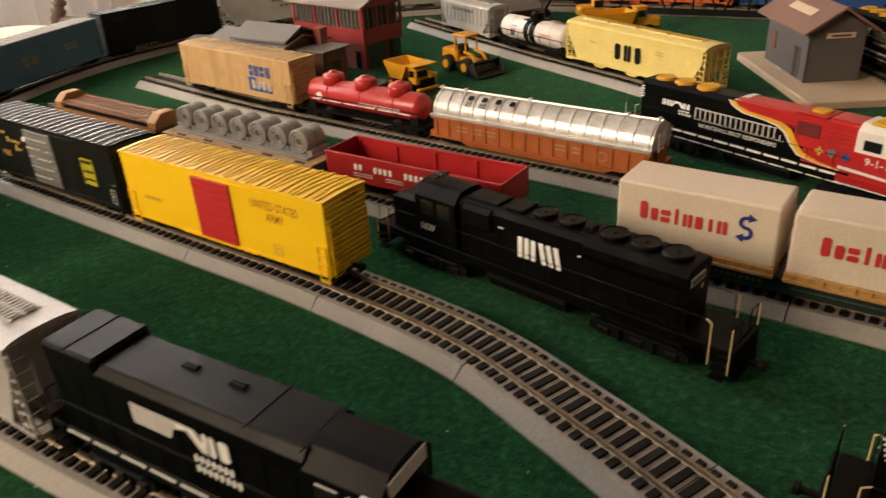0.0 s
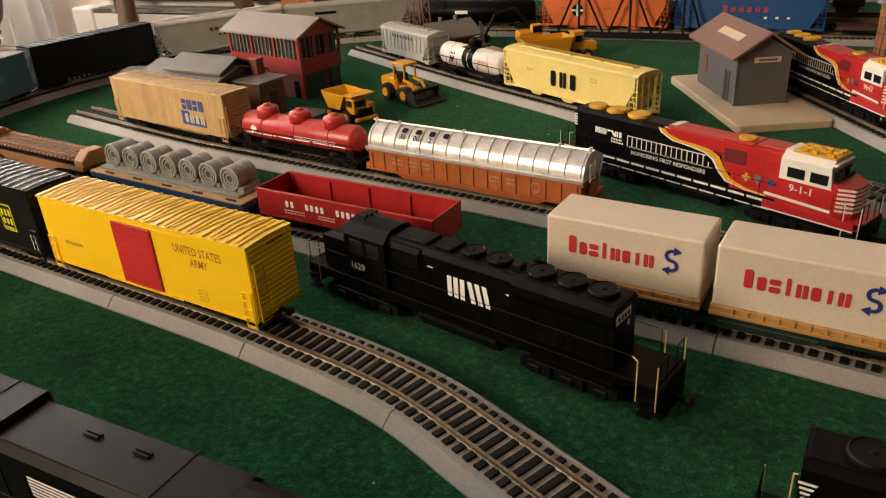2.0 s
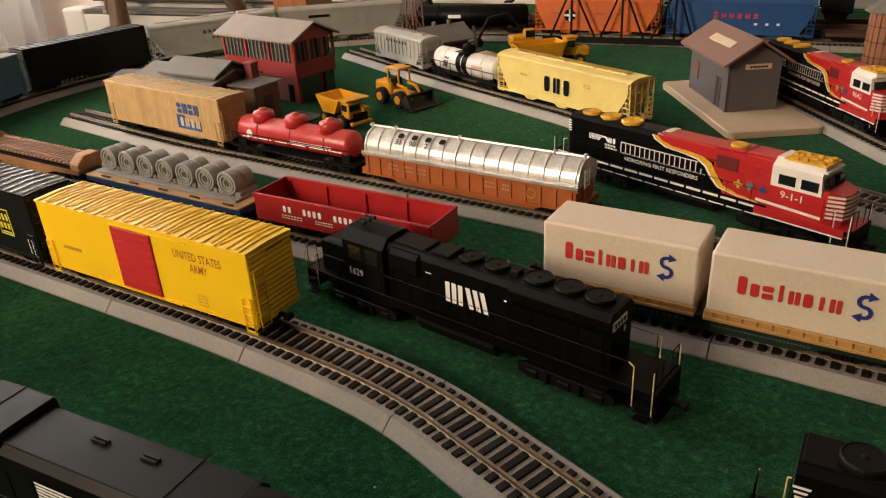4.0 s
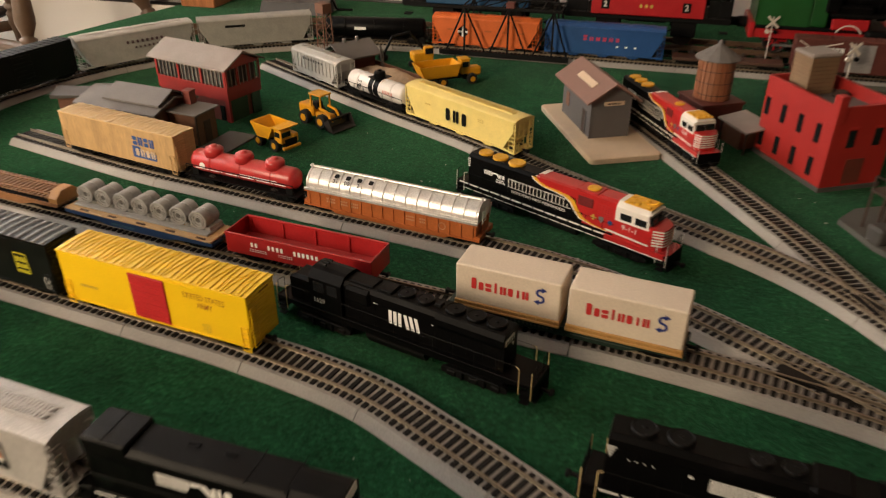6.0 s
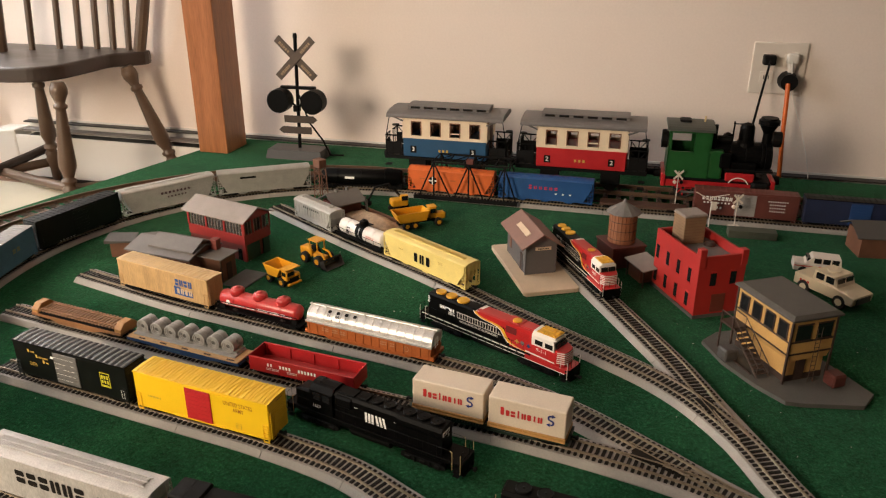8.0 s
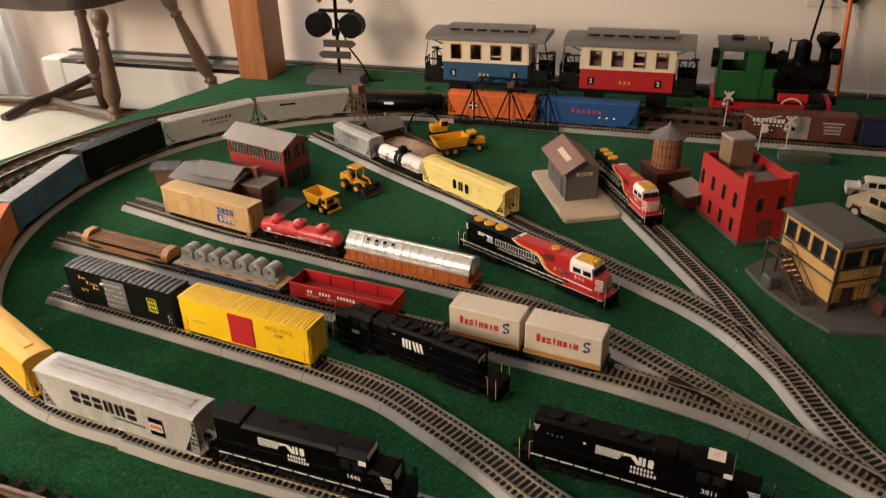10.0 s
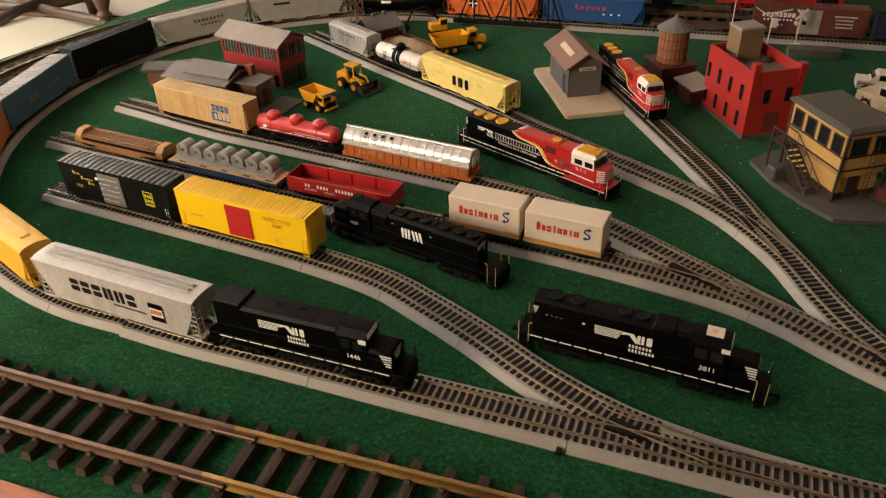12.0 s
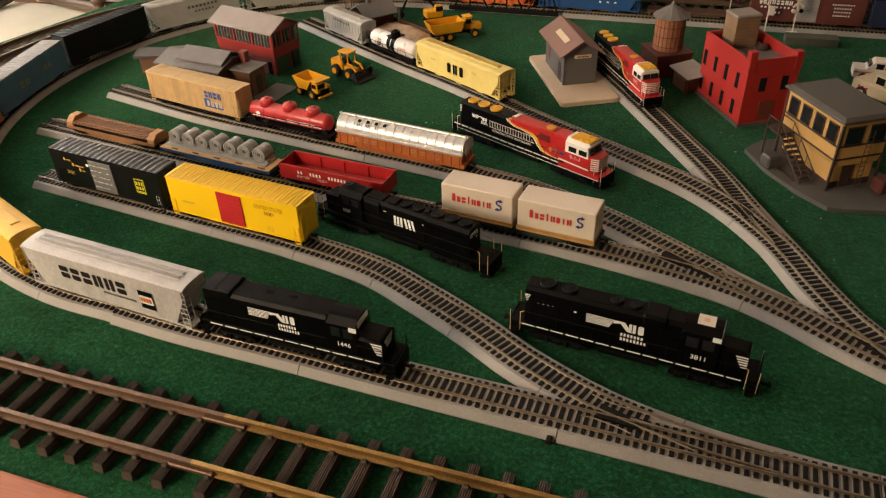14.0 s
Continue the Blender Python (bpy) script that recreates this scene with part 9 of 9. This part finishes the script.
bm = box(B(), -0.058, 0.058, -0.006, -0.0002, -0.058, 0.058, 0.003, 2)
part("cover_plate", bm, PLATE, t)
for x in (-0.023, 0.023):
    for z in (-0.020, 0.020):
        soc = part("socket", box(B(), x - 0.014, x + 0.014, -0.0080, -0.0055, z - 0.014, z + 0.014, 0.002), PLATE, t)
        for dx in (-0.005, 0.005):
            part("slot", box(B(), x + dx - 0.001, x + dx + 0.001, -0.0086, -0.0078, z - 0.004, z + 0.005), HEATDK, soc)
part("black_plug", box(B(), -0.037, -0.010, -0.034, -0.008, 0.010, 0.032, 0.004, 2), DKBLACK, t)
part("white_plug", box(cyl(B(), (0.025, -0.020, -0.022), (0.025, -0.020, 0.016), 0.004, 0.010, seg=12), 0.013, 0.037, -0.030, -0.008, 0.014, 0.036, 0.004, 2), WCABLE, t)
part("round_plug", cyl(B(), (0.022, -0.010, -0.024), (0.022, -0.046, -0.024), 0.021, 0.018, seg=20), DKBLACK, t)


def lead(name, pts, r, material, label):
    cu = bpy.data.curves.new(name, "CURVE")
    cu.dimensions, cu.bevel_depth, cu.bevel_resolution, cu.resolution_u = "3D", r, 3, 8
    sp = cu.splines.new("NURBS")
    sp.points.add(len(pts) - 1)
    for p, q in zip(sp.points, pts):
        p.co = (*q, 1)
    sp.use_endpoint_u, sp.order_u = True, 3
    tmp = new("tmp", cu)
    me = bpy.data.meshes.new_from_object(tmp)
    bpy.data.objects.remove(tmp)
    bpy.data.curves.remove(cu)
    me.materials.clear()
    me.materials.append(material)
    for f in me.polygons:
        f.use_smooth = True
    return tagged(new(name, me), label, "cable")


lead("black_lead", [(0.447, 1.588, 0.250), (0.445, 1.580, 0.236), (0.439, 1.570, 0.202), (0.428, 1.535, 0.150), (0.420, 1.505, 0.118), (0.412, 1.480, 0.060), (0.410, 1.470, 0.003), (0.44, 1.46, 0.002)], 0.0026, DKBLACK, "black power lead hanging from the outlet")
lead("orange_lead", [(0.490, 1.575, 0.203), (0.491, 1.562, 0.165), (0.493, 1.555, 0.096), (0.498, 1.548, 0.030), (0.503, 1.545, -0.040), (0.504, 1.545, -0.185)], 0.0050, ORCABLE, "thick orange extension lead hanging from the outlet")
lead("white_lead", [(0.494, 1.590, 0.250), (0.497, 1.580, 0.195), (0.513, 1.570, 0.150), (0.534, 1.560, 0.099), (0.558, 1.550, 0.025), (0.570, 1.545, -0.050), (0.572, 1.545, -0.185)], 0.0010, WCABLE, "thin white lead hanging from the outlet")

t = thing("curtain", pose(0, 0, 0), "white pleated curtain hanging beside the heater", "curtain")
bm = B()
n = 150
cols = []
for k in range(n + 1):
    x = -2.78 + 1.02 * k / n
    y = 1.545 + 0.022 * math.sin(k * 0.62) + 0.010 * math.sin(k * 0.27 + 1)
    cols.append([bm.verts.new((x, y, FLOOR + 0.015)), bm.verts.new((x + 0.004 * math.sin(k), y * 0.5 + 0.78, 2.02))])
for a, b in zip(cols, cols[1:]):
    bm.faces.new((a[0], b[0], b[1], a[1]))
bmesh.ops.solidify(bm, geom=bm.faces[:], thickness=0.0015)
part("cloth", bm, CURTAIN, t, smooth=True)
part("rod", cyl(B(), (-2.79, 1.56, 2.03), (-1.70, 1.56, 2.03), 0.009, seg=12), CHAIRDK, t)

# ---- chair and footstool ----
t = thing("spindle_chair", pose(-1.30, 1.42, 0), "dark wooden spindle-back chair with turned legs beside the table", "chair")
SEAT_Z = 0.216
ring = [(-1.66, 1.310), (-1.52, 1.245), (-1.42, 1.232), (-1.32, 1.222), (-1.235, 1.245), (-1.195, 1.300), (-1.190, 1.400), (-1.188, 1.480), (-1.150, 1.520), (-1.128, 1.550), (-1.142, 1.583), (-1.210, 1.590), (-1.35, 1.592), (-1.55, 1.590), (-1.710, 1.570), (-1.750, 1.480), (-1.725, 1.380)]
smooth_ring, _ = resample(ring + ring[:1], 0.015)
bm = B()
prism(bm, [(p.x + 1.30, p.y - 1.42) for p in smooth_ring[:-1]], SEAT_Z - 0.036, SEAT_Z, "z")
bmesh.ops.bevel(bm, geom=[e for e in bm.edges if abs(e.verts[0].co.z - e.verts[1].co.z) < 1e-5], offset=0.006, segments=2, affect="EDGES", profile=0.5)
part("seat", bm, CHAIRDK, t, "thick dark scooped seat")
PROFILE = [(0.015, 0.0), (0.018, 0.06), (0.027, 0.088), (0.023, 0.100), (0.027, 0.112), (0.019, 0.118), (0.019, 0.126), (0.026, 0.130), (0.026, 0.136), (0.017, 0.140), (0.019, 0.148), (0.029, 0.168), (0.030, 0.182), (0.026, 0.220), (0.020, 0.285), (0.017, 0.312), (0.017, 0.318), (0.023, 0.321), (0.023, 0.328), (0.016, 0.332), (0.020, 0.342), (0.029, 0.358), (0.029, 0.370), (0.020, 0.385)]


def turned_leg(top, foot, k=1.0):
    o = Vector((-1.30, 1.42, 0))
    top, foot = Vector(top) - o, Vector(foot) - o
    d = top - foot
    long = d.length / PROFILE[-1][1]
    m = Matrix.Translation(foot) @ d.to_track_quat("Z", "Y").to_matrix().to_4x4()
    return part("leg", lathe(B(), [(r * k * 0.70, z * long) for r, z in PROFILE], m, 20), CHAIRWOOD, t, "turned brown leg", smooth=True)


turned_leg((-1.176, 1.262, SEAT_Z - 0.034), (-1.192, 1.242, FLOOR))
turned_leg((-1.420, 1.465, SEAT_Z - 0.034), (-1.496, 1.545, FLOOR))
turned_leg((-1.160, 1.500, SEAT_Z - 0.034), (-1.068, 1.570, FLOOR))
turned_leg((-1.690, 1.400, SEAT_Z - 0.034), (-1.840, 1.370, FLOOR))


def chair_bar(name, pts, r, material, label=""):
    return part(name, wire(B(), [(x + 1.30, y - 1.42, z) for x, y, z in pts], r, 12), material, t, label)


chair_bar("stretcher", [(-1.535, 1.395, -0.108), (-1.380, 1.330, -0.098), (-1.205, 1.262, -0.085)], 0.013, CHAIRWOOD, "turned stretcher")
chair_bar("stretcher", [(-1.190, 1.250, -0.085), (-1.135, 1.390, -0.105), (-1.080, 1.556, -0.125)], 0.013, CHAIRWOOD, "turned stretcher")
chair_bar("stretcher", [(-1.805, 1.377, -0.110), (-1.535, 1.395, -0.108), (-1.490, 1.540, -0.115)], 0.013, CHAIRWOOD)
for k, (x, y) in enumerate(((-1.500, 1.445), (-1.440, 1.490), (-1.385, 1.530), (-1.335, 1.548), (-1.285, 1.556), (-1.235, 1.558), (-1.185, 1.556), (-1.150, 1.552))):
    thick = 0.0165 if k in (0, 7) else 0.0085
    lean = 0.05 if k == 7 else 0.0
    chair_bar("spindle", [(x, y, SEAT_Z - 0.004), (x + 0.02 + lean, y + 0.015, SEAT_Z + 0.30)], thick, CHAIRWOOD, "thick arm post" if k in (0, 7) else "")
chair_bar("back_rail", [(-1.49, 1.45, SEAT_Z + 0.30), (-1.42, 1.505, SEAT_Z + 0.305), (-1.32, 1.560, SEAT_Z + 0.31), (-1.20, 1.572, SEAT_Z + 0.31), (-1.07, 1.568, SEAT_Z + 0.305)], 0.016, CHAIRDK, "bent dark back rail")

t = thing("rocker_bar", pose(-1.535, 1.38, 0), "dark bent wooden rocker bar leaning over the footstool", "rocker")
bm = B()
wire(bm, [(-0.010, -0.145, -0.108), (0.000, -0.055, -0.094), (0.006, 0.020, -0.094), (0.010, 0.110, -0.088), (0.020, 0.190, -0.078)], 0.013, 10)
wire(bm, [(0.018, 0.180, -0.080), (0.020, 0.190, FLOOR + 0.001)], 0.012, 8)
part("bar", bm, CHAIRDK, t)

t = thing("footstool", pose(-1.46, 0.90, FLOOR), "cream upholstered footstool beside the table", "footstool")
bm = box(B(), -0.50, 0.245, -0.46, 0.465, 0.012, 0.076)
bmesh.ops.bevel(bm, geom=[e for e in bm.edges if abs(e.verts[0].co.z - e.verts[1].co.z) > 0.03], offset=0.12, segments=6, affect="EDGES", profile=0.5)
bmesh.ops.bevel(bm, geom=[e for e in bm.edges if min(v.co.z for v in e.verts) > 0.07], offset=0.03, segments=4, affect="EDGES", profile=0.5)
part("cushion", bm, OTTO, t, "rounded cream cushion", smooth=True)
for x, y in ((-0.42, -0.38), (0.14, -0.38), (-0.42, 0.32), (0.14, 0.32)):
    part("foot", cyl(B(), (x, y, 0), (x, y, 0.014), 0.02, seg=12), CHAIRDK, t)

# made-up hanging fixture near the added front light, never in view
t = thing("unseen_lamp_body", pose(-1.33, -1.24, CEILING), "added hanging lamp with a white shade, out of view", "lamp")
part("canopy", cyl(B(), (0, 0, -0.03), (0, 0, 0), 0.06, 0.07, seg=28), HEATP, t)
part("cord", cyl(B(), (0, 0, -1.05), (0, 0, -0.03), 0.004, seg=8), DKBLACK, t)
part("shade", cyl(B(), (0, 0, -1.09), (0, 0, -1.04), 0.22, 0.12, seg=40), HEATP, t)
